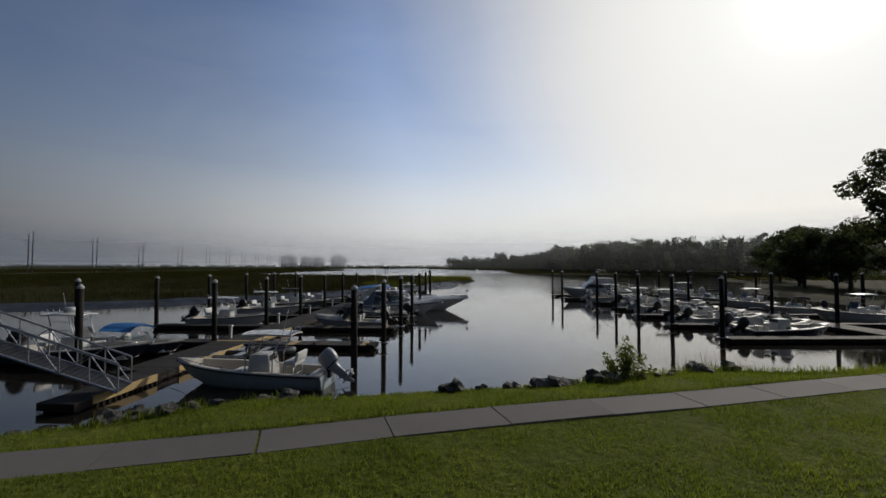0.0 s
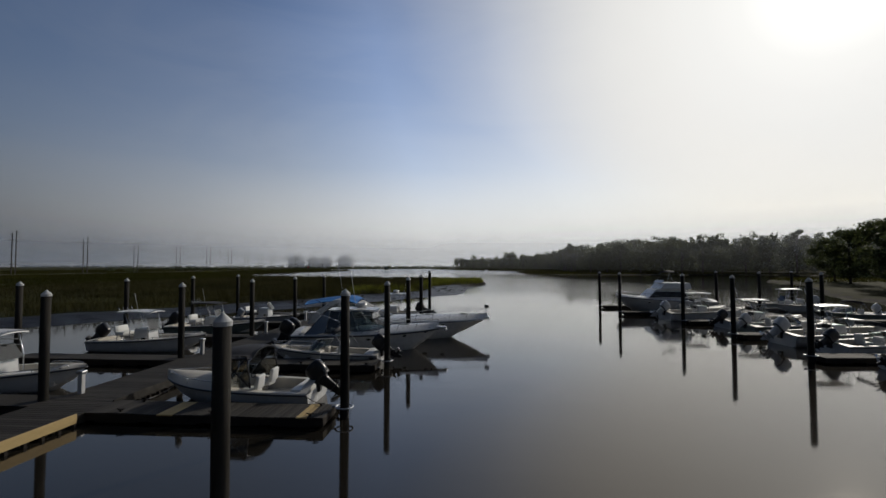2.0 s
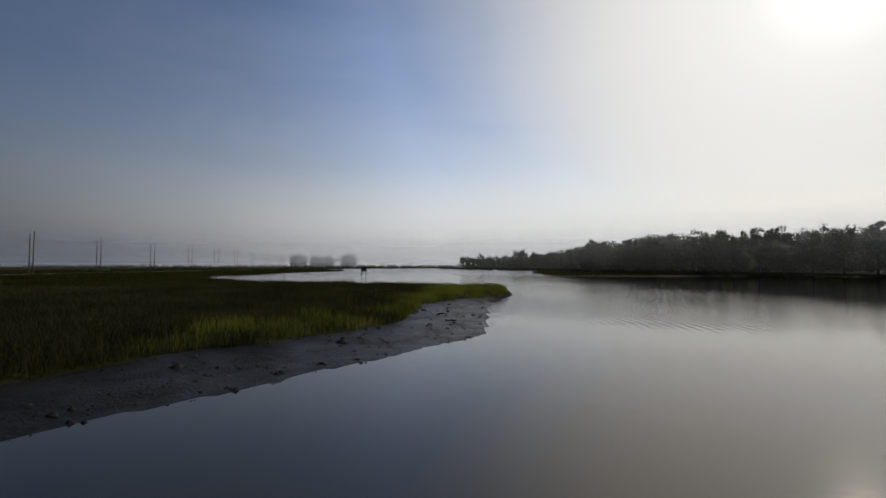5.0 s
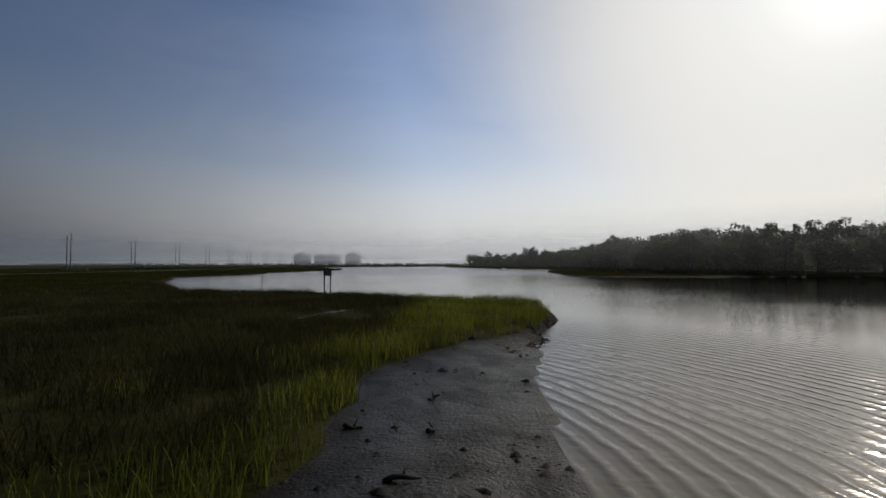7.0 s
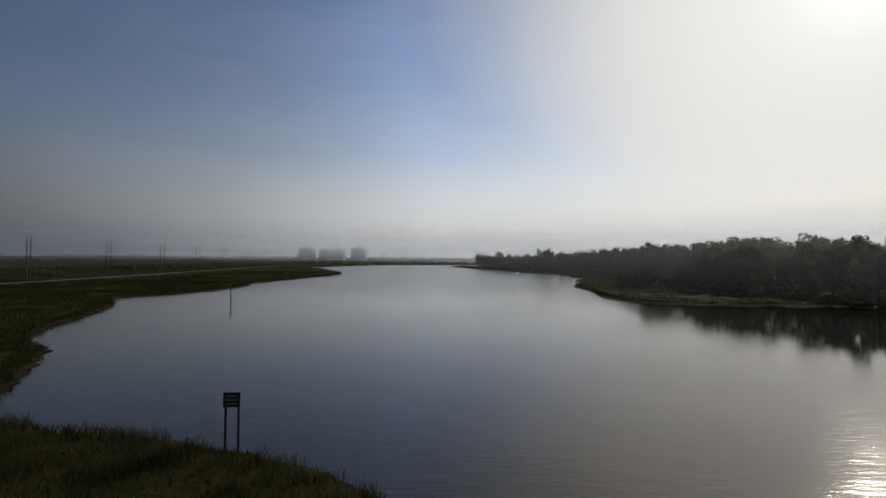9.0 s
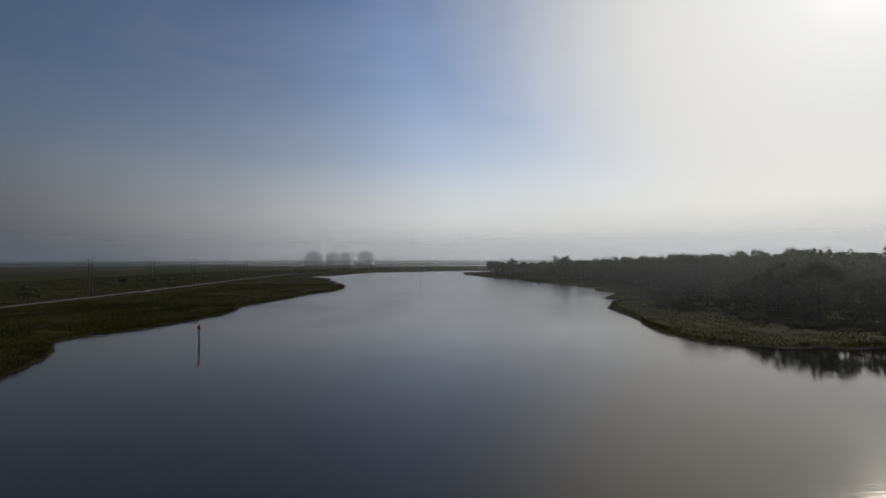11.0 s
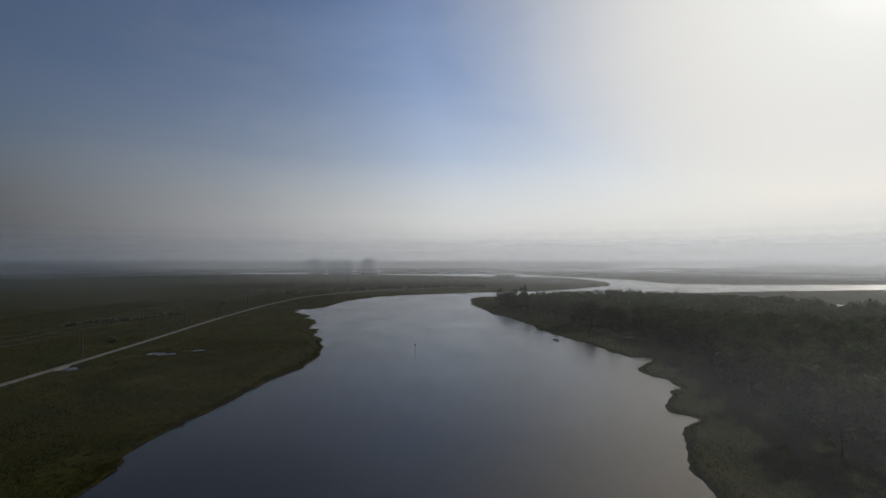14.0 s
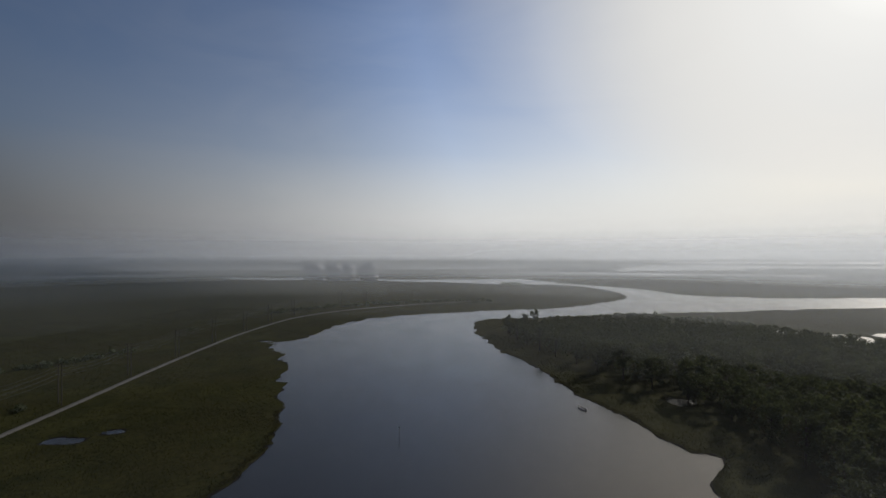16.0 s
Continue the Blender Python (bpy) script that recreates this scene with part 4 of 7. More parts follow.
def deck_thing(name, m, a0, a1, s0, s1, label, along, fascia=None, planks=True, fresh=()):
    """A floating deck from a0 to a1 across and s0 to s1 along; planks lie across its length."""
    top = empty(name, m, label, "dock", group="floating docks")
    bm = bmesh.new()
    t = 0.05
    box(bm, a0, a1, s0, s0 + t, DECK - 0.22, DECK - 0.035, 0.008)
    box(bm, a0, a1, s1 - t, s1, DECK - 0.22, DECK - 0.035, 0.008)
    box(bm, a0, a0 + t, s0 + t, s1 - t, DECK - 0.22, DECK - 0.035, 0.008)
    box(bm, a1 - t, a1, s0 + t, s1 - t, DECK - 0.22, DECK - 0.035, 0.008)
    part("frame", bm, M_FASCIA, top, "dark wet timber frame")
    n = max(1, int((a1 - a0 if along else s1 - s0) / 1.5))
    for k in range(n):
        bm = bmesh.new()
        lo, hi = k / n + 0.03, (k + 1) / n - 0.03
        if along:
            box(bm, a0 + (a1 - a0) * lo, a0 + (a1 - a0) * hi, s0 + 0.08, s1 - 0.08, -0.26, DECK - 0.12, 0.04)
        else:
            box(bm, a0 + 0.08, a1 - 0.08, s0 + (s1 - s0) * lo, s0 + (s1 - s0) * hi, -0.26, DECK - 0.12, 0.04)
        part("float", bm, M_FLOAT, top, "black plastic float")
    span, across = (a1 - a0, s1 - s0) if along else (s1 - s0, a1 - a0)
    count = int(span / 0.145)
    if planks:
        mesh_old, mesh_new = plank_mesh("plank", across + 0.04, 0.137, 0.036, M_DECK), None
        for k in range(count):
            c = (k + 0.5) * span / count
            me = mesh_old
            if k in fresh:
                mesh_new = mesh_new or plank_mesh("plank", across + 0.04, 0.137, 0.036, M_NEWPLANK)
                me = mesh_new
            ob = new("plank", me)
            ob.parent = top
            j = 0.004 * math.sin(k * 12.9)
            ob.matrix_local = pose(a0 + c, (s0 + s1) / 2 + j * 3, DECK + j, 0, 0, 90) if along else pose((a0 + a1) / 2 + j * 3, s0 + c, DECK + j)
    else:
        bm = bmesh.new()
        for k in range(count):
            c, w, j = (k + 0.5) * span / count, span / count * 0.47, 0.004 * math.sin(k * 12.9)
            if along:
                box(bm, a0 + c - w, a0 + c + w, s0 - 0.02, s1 + 0.02, DECK - 0.036, DECK + j)
            else:
                box(bm, a0 - 0.02, a1 + 0.02, s0 + c - w, s0 + c + w, DECK - 0.036, DECK + j)
        tagged(part("planking", bm, M_DECK, top), kind="stuff")
    if fascia:
        bm = bmesh.new()
        box(bm, a1 + 0.004, a1 + 0.05, s0 + 0.6, s1 - 0.6, DECK - 0.2, DECK + 0.05, 0.008)
        part("edge_board", bm, fascia, top, "yellow new edge board" if fascia == M_NEWPLANK else "grey weathered edge board")
        for k in range(12):
            c = s0 + 0.7 + (s1 - s0 - 1.4) * k / 11
            bm = bmesh.new()
            box(bm, a1 + 0.01, a1 + 0.10, c - 0.035, c + 0.035, DECK - 0.36, DECK - 0.202)
            part("fender_block", bm, M_FASCIA, top)
    return top


def power_post(m):
    top = empty("dock_pedestal", m, "short white dock power pedestal", "pedestal", group="dock pedestals")
    bm = bmesh.new()
    box(bm, -0.07, 0.07, -0.07, 0.07, 0, 0.62, 0.015)
    part("column", bm, M_CAP, top)
    bm = bmesh.new()
    box(bm, -0.11, 0.11, -0.11, 0.11, 0.62, 0.72, 0.03)
    part("lamp_head", bm, M_ALU, top, "flat lamp head")


for k in range(-1, 7):
    s0, s1 = (k * BAY - 0.55, (k + 1) * BAY - 0.56)
    if k == -1:
        s0 = -4.5
    if k == 6:
        s1 = 6 * BAY + 1.2
    fresh = M_NEWPLANK if k in (-1, 0, 1) else M_DECK
    deck_thing("dock_walkway", west(0, 0), -8.1 if k == -1 else -8.95, -6.95, s0, s1, "floating walkway of worn grey planks", False, fascia=fresh, fresh=(3, 4) if k == 1 else ())
for k in range(7):
    s = k * BAY
    if k > 0:
        made = deck_thing("finger_dock", west(0, 0), -6.94, -0.3, s - 0.9, s + 0.2, "narrow finger dock of worn grey planks", True, fresh=((14, 15, 16, 40, 41) if k in (1, 2) else ()))
        for c in (-0.7, -3.4, -6.0):
            for e in (-0.78, 0.08):
                cleat(made, c, s + e)
    p = piling(west(0, s), 3.41 + 0.035 * k + (0.2 if k == 6 else 0), 0.135)
    if k > 0:
        add_hoop(p)
    if k > 0:
        piling(west(-9.1, s), 3.42)
    else:
        piling(west(-11.0, s), 3.4)
    if k > 0:
        deck_thing("finger_dock", west(0, 0), -16.6, -8.96, s - 0.5, s + 0.5, "narrow finger dock of worn grey planks", True, planks=False)
        piling(west(-16.75, s), 3.45)
    if k > 0:
        power_post(west(-8.6, s + 0.75, DECK))
# the east dock: finger ends carry the pilings that stand clear in the river
EAST_ROWS = [(17.4, 58.0), (16.95, 51.85), (19.0, 45.4), (18.45, 39.0), (17.65, 32.6), (17.2, 26.6), (16.8, 20.7)]
EAST_PIER = 27.0
E_TURN = pose(0, 0, 0, 0, 0, 0)
deck_thing("dock_walkway", E_TURN, EAST_PIER, EAST_PIER + 2, 14.5, 36.5, "long floating walkway of worn planks", False, planks=False)
deck_thing("dock_walkway", E_TURN, EAST_PIER + 0.4, EAST_PIER + 2.4, 36.51, 59.0, "long floating walkway of worn planks", False, planks=False)
for k, (x, y) in enumerate(EAST_ROWS):
    e = EAST_PIER + (0.4 if y > 36.5 else 0)
    deck_thing("finger_dock", E_TURN, x + 0.2, e - 0.01, y - 0.5, y + 0.5, "narrow finger dock reaching out to a piling", True, planks=False)
    p = piling(pose(x, y, 0), 3.63, 0.14)
    add_hoop(p)
    piling(pose(e + 2.2, y + 0.3, 0), 3.7, 0.14)
    if k % 2 == 0 or k > 3:
        deck_thing("finger_dock", E_TURN, e + 2.01, e + 9.5, y - 0.4, y + 0.4, "narrow finger dock of worn planks", True, planks=False)
        piling(pose(e + 9.8, y, 0), 3.7, 0.14)


def build_gangway():
    a, b = Vector((-9.15, 10.5, DECK + 0.12)), Vector((-14.85, 8.8, 3.1))
    top = empty("gangway", Matrix.Identity(4), "sloping aluminium gangway with truss handrails down to the dock", "gangway")
    along = (b - a).normalized()
    side = Vector((-along.y, along.x, 0)).normalized() * 0.55
    up = Vector((0, 0, 0.86))
    n = 9
    for sgn, nm in ((-1, "near"), (1, "far")):
        bm = bmesh.new()
        o = side * sgn
        tube(bm, [a + o, b + o], 0.04, 6)
        tube(bm, [a + o + up, b + o + up], 0.032, 8)
        tube(bm, [a + o + up * 0.5, b + o + up * 0.5], 0.018, 6)
        for k in range(n):
            p, q = a.lerp(b, k / (n - 1)) + o, a.lerp(b, min(1, (k + 1) / (n - 1))) + o
            tube(bm, [p, p + up], 0.024, 6)
            if k < n - 1:
                tube(bm, [p + up, q] if k % 2 else [p, q + up], 0.018, 6)
        part("handrail", bm, M_ALU, top, "welded aluminium truss handrail")
    bm = bmesh.new()
    for k in range(40):
        p = a.lerp(b, (k + 0.5) / 40)
        q = side * 0.97
        w = along * 0.065
        vs = [bm.verts.new(p + c + Vector((0, 0, z))) for z in (-0.03, 0.0) for c in (-q - w, q - w, q + w, -q + w)]
        for f in ((0, 1, 2, 3), (4, 5, 6, 7), (0, 1, 5, 4), (1, 2, 6, 5), (2, 3, 7, 6), (3, 0, 4, 7)):
            bm.faces.new([vs[i] for i in f])
    part("tread", bm, M_FLOAT, top, "dark ribbed gangway tread")
    for x, y in ((-14.65, 9.5), (-15.05, 8.2)):
        piling(pose(x, y, 0), 2.86, 0.13)
    beam = bmesh.new()
    tube(beam, [Vector((-14.55, 9.8, 2.97)), Vector((-15.15, 7.9, 2.97))], 0.1, 8)
    tagged(part("cross_beam", beam, M_FASCIA, None), "dark timber beam carrying the gangway's upper end", "beam")


build_gangway()


def dock_box(m, label):
    top = empty("dock_box", m, label, "box")
    bm = bmesh.new()
    box(bm, -0.55, 0.55, -0.3, 0.3, 0, 0.45, 0.04)
    part("body", bm, M_CAP, top)
    bm = bmesh.new()
    box(bm, -0.58, 0.58, -0.33, 0.33, 0.452, 0.52, 0.03)
    part("lid", bm, M_CAP, top)


dock_box(west(-8.5, 5 * BAY + 2.2, DECK, 90), "white plastic dock box on the walkway")
dock_box(pose(28.3, 42.0, DECK, 0, 0, 90), "white plastic dock box on the walkway")

# ---- marks, sign, road, poles, towers ----
M_RED = material("red_daymark", (0.42, 0.03, 0.025), 0.5, vary=0.15, scale=5)
M_SIGN = material("dark_sign_board", (0.030, 0.045, 0.035), 0.6, vary=0.2, scale=4)
M_SIGNTXT = material("sign_lettering", (0.20, 0.22, 0.20), 0.6, vary=0.1, scale=4)


def build_sign():
    top = empty("river_sign", pose(-15.05, 141.0, 0.35, 0, 0, 6), "dark two-post notice board standing in the marsh", "sign")
    for x in (-0.42, 0.42):
        bm = bmesh.new()
        tube(bm, [(x, 0, -0.6), (x, 0, 3.05)], 0.085, 8, 0.08)
        part("post", bm, M_PILE, top)
    bm = bmesh.new()
    box(bm, -0.56, 0.56, -0.12, -0.08, 3.0, 4.0, 0.01)
    part("board", bm, M_SIGN, top, "dark green board")
    for k, w in enumerate((0.36, 0.44, 0.40)):
        bm = bmesh.new()
        box(bm, -w, w, -0.126, -0.121, 3.70 - k * 0.26, 3.82 - k * 0.26)
        part("text_bar", bm, M_SIGNTXT, top, "pale line of writing too small to read")


build_sign()


def daymark(x, y, tall, lean, red, label):
    top = empty("channel_marker", pose(x, y, 0, lean, 0, 0), label, "channel marker", group="channel markers")
    bm = bmesh.new()
    tube(bm, [(0, 0, -1.5), (0.03, 0, tall * 0.4), (0.1, 0, tall)], 0.16, 8, 0.13)
    part("post", bm, M_PILE, top)
    bm = bmesh.new()
    vs = [bm.verts.new((0.1 + a, -0.16 + t, tall - 0.1 + b)) for t in (0, -0.03) for a, b in ((-0.6, -0.9), (0.6, -0.9), (0.0, 0.25))]
    for f in ((0, 1, 2), (5, 4, 3), (0, 1, 4, 3), (1, 2, 5, 4), (2, 0, 3, 5)):
        bm.faces.new([vs[i] for i in f])
    part("board", bm, M_RED if red else M_SIGN, top, "red triangular board" if red else "dark triangular board")


daymark(-68.3, 240.5, 4.8, 3, True, "leaning timber channel post with a red triangle board")
daymark(-38.0, 455.4, 4.6, 0, False, "slim timber channel post with a dark board")
daymark(-9.0, 786, 6.5, 0, False, "slim timber channel post off the wooded point")
daymark(352, 905, 6.0, 0, False, "slim timber channel post in the far reach")

ROAD = bank("-190,120 -196,220 -199,290 -203,345 -208,400 -216,470 -226,543 -234,620 -237,680 -232,764 -215,810 -192,848 -150,890 -90,935 0,985")


def ribbon(name, line, wide, z, mat, label, category, kind):
    pts = [Vector((x, y, 0)) for x, y in line]
    fine = []
    for i in range(len(pts) - 1):
        a, b, c, d = pts[max(i - 1, 0)], pts[i], pts[i + 1], pts[min(i + 2, len(pts) - 1)]
        for k in range(10):
            t = k / 10
            fine.append(0.5 * (2 * b + (c - a) * t + (2 * a - 5 * b + 4 * c - d) * t * t + (3 * b - a - 3 * c + d) * t ** 3))
    verts, faces = [], []
    prof = ((-0.5 * wide - 1.2, -0.7), (-0.5 * wide, 0), (0, 0.06), (0.5 * wide, 0), (0.5 * wide + 1.2, -0.7))
    for i, p in enumerate(fine):
        d = (fine[min(i + 1, len(fine) - 1)] - fine[max(i - 1, 0)]).normalized()
        n = Vector((d.y, -d.x, 0))
        verts += [p + n * o + Vector((0, 0, z + h)) for o, h in prof]
    for i in range(len(fine) - 1):
        for k in range(4):
            a = i * 5 + k
            faces.append((a, a + 1, a + 6, a + 5))
    ob = mesh_object(name, verts, faces, mat, smooth=True)
    return tagged(ob, label, category, kind=kind)


ribbon("road", ROAD, 3.0, 0.70, M_ROAD, "pale gravel causeway road across the marsh", "road", "structure")


def utility_pole(x, y, tall, side):
    top = empty("utility_pole", pose(x, y, ground_z(x, y)), "tall dark wooden power pole on the marsh", "power pole", group="power poles along the road")
    bm = bmesh.new()
    tube(bm, [(0, 0, -0.8), (0, 0, tall)], 0.30, 8, 0.19)
    part("mast", bm, M_POLE, top)
    for k in range(3):
        bm = bmesh.new()
        z = tall - 1.2 - 2.2 * k
        tube(bm, [(0, 0, z), (side * 1.7, 0, z + 0.35)], 0.07, 6)
        tube(bm, [(side * 1.65, 0, z + 0.33), (side * 1.65, 0, z - 0.5)], 0.06, 6)
        part("davit_arm", bm, M_POLE, top, "short arm with an insulator")


row_a = bank("-211,231 -211,275 -212,320 -213,371 -217,425 -222,477 -228,530 -233,582 -237,635 -239,690 -240,745 -237,800 -227,850 -208,898 -182,942 -152,985 -118,1030 -80,1075")
for k, (x, y) in enumerate(row_a):
    utility_pole(x, y, 22, 1)
    utility_pole(x - 5.0, y + 3, 21, -1)
for off, side in ((0, 1.65), (-5.0, -1.65)):
    for k in range(3):
        cu = bpy.data.curves.new("power_line", "CURVE")
        cu.dimensions, cu.bevel_depth, cu.bevel_resolution = "3D", 0.035, 0
        sp = cu.splines.new("POLY")
        pts = []
        for (ax, ay), (bx, by) in zip(row_a, row_a[1:]):
            for j in range(8):
                t = j / 8
                pts.append((ax + (bx - ax) * t + off + side, ay + (by - ay) * t + (3 if off else 0), 0.45 + (22 if not off else 21) - 1.7 - 2.2 * k - 1.6 * 4 * t * (1 - t)))
        sp.points.add(len(pts) - 1)
        for q, p in zip(sp.points, pts):
            q.co = (*p, 1)
        cu.materials.append(M_WIRE)
        tagged(new("power_line", cu), "thin sagging power wire between the poles", "power line", group="power lines")

M_TANK = material("far_tank_concrete", (0.34, 0.34, 0.35), 0.8, vary=0.1, scale=0.05)


def storage_tank(x, y, r, tall):
    """A round concrete tank with a low domed roof."""
    top = empty("storage_tank", pose(x, y, 0), "round domed concrete storage tank far off in the mist", "storage tank", group="far storage tanks")
    bm = bmesh.new()
    n, eave = 36, tall * 0.72
    loops = [[bm.verts.new((q * math.cos(2 * math.pi * i / n), q * math.sin(2 * math.pi * i / n), z)) for i in range(n)] for q, z in ((r, -1), (r, eave - 2), (r * 1.02, eave - 2), (r * 1.02, eave))]
    for u, v in zip(loops, loops[1:]):
        for i in range(n):
            bm.faces.new((u[i], u[(i + 1) % n], v[(i + 1) % n], v[i]))
    part("wall", bm, M_TANK, top, smooth=False)
    bm = bmesh.new()
    rings = [(r * 1.0 * math.cos(e), eave + (tall - eave) * math.sin(e)) for e in (math.pi / 2 * k / 7 for k in range(7))]
    loops = [[bm.verts.new((q * math.cos(2 * math.pi * i / n), q * math.sin(2 * math.pi * i / n), z)) for i in range(n)] for q, z in rings]
    for u, v in zip(loops, loops[1:]):
        for i in range(n):
            bm.faces.new((u[i], u[(i + 1) % n], v[(i + 1) % n], v[i]))
    bm.faces.new(loops[-1])
    part("domed_roof", bm, M_TANK, top, smooth=True)
    bm = bmesh.new()
    box(bm, -5, 5, -3, 3, tall - 1, tall + 3, 0.4)
    part("roof_platform", bm, M_TANK, top)


for x, y, r, tall in ((-527, 1600, 29, 45), (-466, 1620, 25, 40), (-433, 1650, 25, 40), (-347, 1600, 28, 45)):
    storage_tank(x, y, r, tall)


# ---- mud: drift and oyster clumps ----
M_DRIFT = material("bleached_driftwood", (0.26, 0.23, 0.20), 0.85, vary=0.3, scale=5)


def build_mud():
    r = np.random.default_rng(31)
    x, y = scatter(33, 12000, -20, 14, 60, 134)
    d = shore(x, y)
    keep = (d > 0.05) & (d < mud_width(x, y) + 0.4) & (r.random(len(x)) < 0.25 + 0.6 * (smooth_noise(x, y, 0.4, 17) > 0.1))
    x, y = x[keep], y[keep]
    z = height(x, y)
    out = []
    for i in range(len(x)):
        s = 0.042 * r.lognormal(0, 0.6)
        v = r.normal(size=(5, 3))
        v /= np.linalg.norm(v, axis=1, keepdims=True)
        v = np.array([[-1, -0.6, 0], [1, -0.7, 0], [0.8, 0.8, 0], [-0.9, 0.7, 0], [0.1, 0, 1.1]]) + v * 0.35
        out.append(np.array([x[i], y[i], z[i] - 0.01]) + v * s * np.array([1.3, 1.0, 0.8]))
    # crusts of oyster shell at the foot of the spit's bank
    cx, cy = scatter(35, 24000, 0, 16, 106, 131)
    cd = shore(cx, cy)
    pick = (cd > -0.1) & (cd < 0.75) & (smooth_noise(cx, cy, 0.7, 18) > -0.35)
    cx, cy, cd = cx[pick], cy[pick], cd[pick]
    cz = np.maximum(height(cx, cy), 0)
    for i in range(len(cx)):
        w = np.array([[-1, -0.6, -0.3], [1, -0.7, -0.3], [0.8, 0.8, -0.3], [-0.9, 0.7, -0.3], [0.1, 0, 1.1]]) + r.normal(0, 0.3, (5, 3))
        out.append(np.array([cx[i], cy[i], cz[i]]) + w * 0.036 * r.lognormal(0, 0.5))
    v = np.concatenate(out)
    i = np.arange(len(out))[:, None] * 5
    f = np.concatenate([i + np.array([q]) for q in ([0, 1, 4], [1, 2, 4], [2, 3, 4], [3, 0, 4])], 0)
    tagged(quick_mesh("shell_clumps", v, f, M_PILE), "small dark shell and mud clumps strewn on the flat", "shells", kind="stuff")
    logs = [(1.5, 89.6, 0.8, 20), (2.0, 92.6, 0.5, 70), (-0.2, 92.4, 0.5, 10), (2.2, 86.2, 0.9, -10), (1.9, 95.5, 0.45, 40), (0.6, 83.0, 0.7, 50)]
    # a tangle of bleached branches in a gully of the marsh
    for k in range(34):
        t = r.random()
        logs.append((-9.1 + 1.7 * t + r.normal(0, 0.22), 113.2 + 4.6 * t + r.normal(0, 0.3), r.uniform(0.35, 1.0), r.normal(55, 35)))
    for k, (a, b, length, turn) in enumerate(logs):
        thick = 1.0 if b < 112 else r.uniform(0.22, 0.45)
        bm = bmesh.new()
        pts = [((t - 0.5) * length, 0.05 * math.sin(7 * t + k), 0.05 + 0.06 * math.sin(4 * t + k)) for t in (0, 0.25, 0.5, 0.75, 1)]
        tube(bm, pts, 0.075 * thick, 7, 0.035 * thick)
        tube(bm, [pts[2], (pts[2][0] + 0.12, 0.16, 0.22)], 0.035 * thick, 5, 0.012 * thick)
        ob = part("driftwood", bm, M_PILE if b < 112 else M_DRIFT, None, smooth=True)
        ob.matrix_world = pose(a, b, ground_z(a, b), 0, 0, turn)
        tagged(ob, "short dark piece of driftwood lying on the mud" if b < 112 else "bleached grey branch stranded in the marsh", "driftwood", group="driftwood on the mud")


build_mud()


# ---- boats ----
M_GEL = material("white_gelcoat", (0.55, 0.55, 0.54), 0.28, vary=0.06, scale=1.5)
M_LINER = material("cream_deck_liner", (0.46, 0.43, 0.37), 0.5, vary=0.10, scale=3)
M_HULLS = {
    "white": material("white_hull", (0.50, 0.50, 0.49), 0.25, vary=0.06, scale=1.2),
    "blue": material("pale_blue_hull", (0.34, 0.41, 0.42), 0.25, vary=0.06, scale=1.2),
    "dark": material("dark_blue_hull", (0.025, 0.032, 0.045), 0.25, vary=0.1, scale=1.2),
    "green": material("grey_green_hull", (0.11, 0.14, 0.13), 0.3, vary=0.08, scale=1.2),
    "grey": material("grey_hull", (0.26, 0.27, 0.28), 0.35, vary=0.08, scale=1.2),
}
M_BLACK = material("black_engine_paint", (0.012, 0.012, 0.014), 0.3, vary=0.2, scale=3)
M_GREYENG = material("pale_grey_engine_paint", (0.42, 0.43, 0.44), 0.35, vary=0.08, scale=3)
M_RAIL = material("polished_rail", (0.55, 0.56, 0.57), 0.25, metal=0.9, vary=0.08, scale=8)
M_RUB = material("rub_rail_rubber", (0.035, 0.036, 0.04), 0.5, vary=0.15, scale=4)
M_BLUECANVAS = material("blue_canvas", (0.006, 0.12, 0.36), 0.75, vary=0.2, scale=3, bump=0.01, bump_scale=6)
M_DARKCANVAS = material("black_canvas", (0.018, 0.018, 0.022), 0.8, vary=0.2, scale=3, bump=0.01, bump_scale=6)
M_WHITEVINYL = material("white_seat_vinyl", (0.58, 0.58, 0.56), 0.5, vary=0.08, scale=4)
M_GLASS = glass_material("clear_screen", (0.72, 0.78, 0.77), 0.05)
M_TINT = glass_material("smoked_screen", (0.22, 0.26, 0.26), 0.10)
M_TEAL = glass_material("teal_screen_glass", (0.30, 0.46, 0.43), 0.10)
M_GREYCANVAS = material("pale_grey_canvas", (0.34, 0.34, 0.33), 0.7, vary=0.2, scale=3, bump=0.03, bump_scale=5)
M_CRUISER = material("bright_white_gelcoat", (0.55, 0.55, 0.54), 0.28, vary=0.06, scale=1.5)
M_PVC = glass_material("clear_vinyl_curtain", (0.55, 0.57, 0.58), 0.06)
M_HAZYCURTAIN = material("blue_grey_curtain", (0.12, 0.16, 0.21), 0.35, vary=0.25, scale=3, bump=0.02, bump_scale=4)
M_DARKGLASS = material("dark_cabin_window", (0.010, 0.012, 0.014), 0.08, vary=0.1, scale=2)
M_RUBBER = material("grey_inflatable_fabric", (0.055, 0.056, 0.058), 0.55, vary=0.12, scale=3)


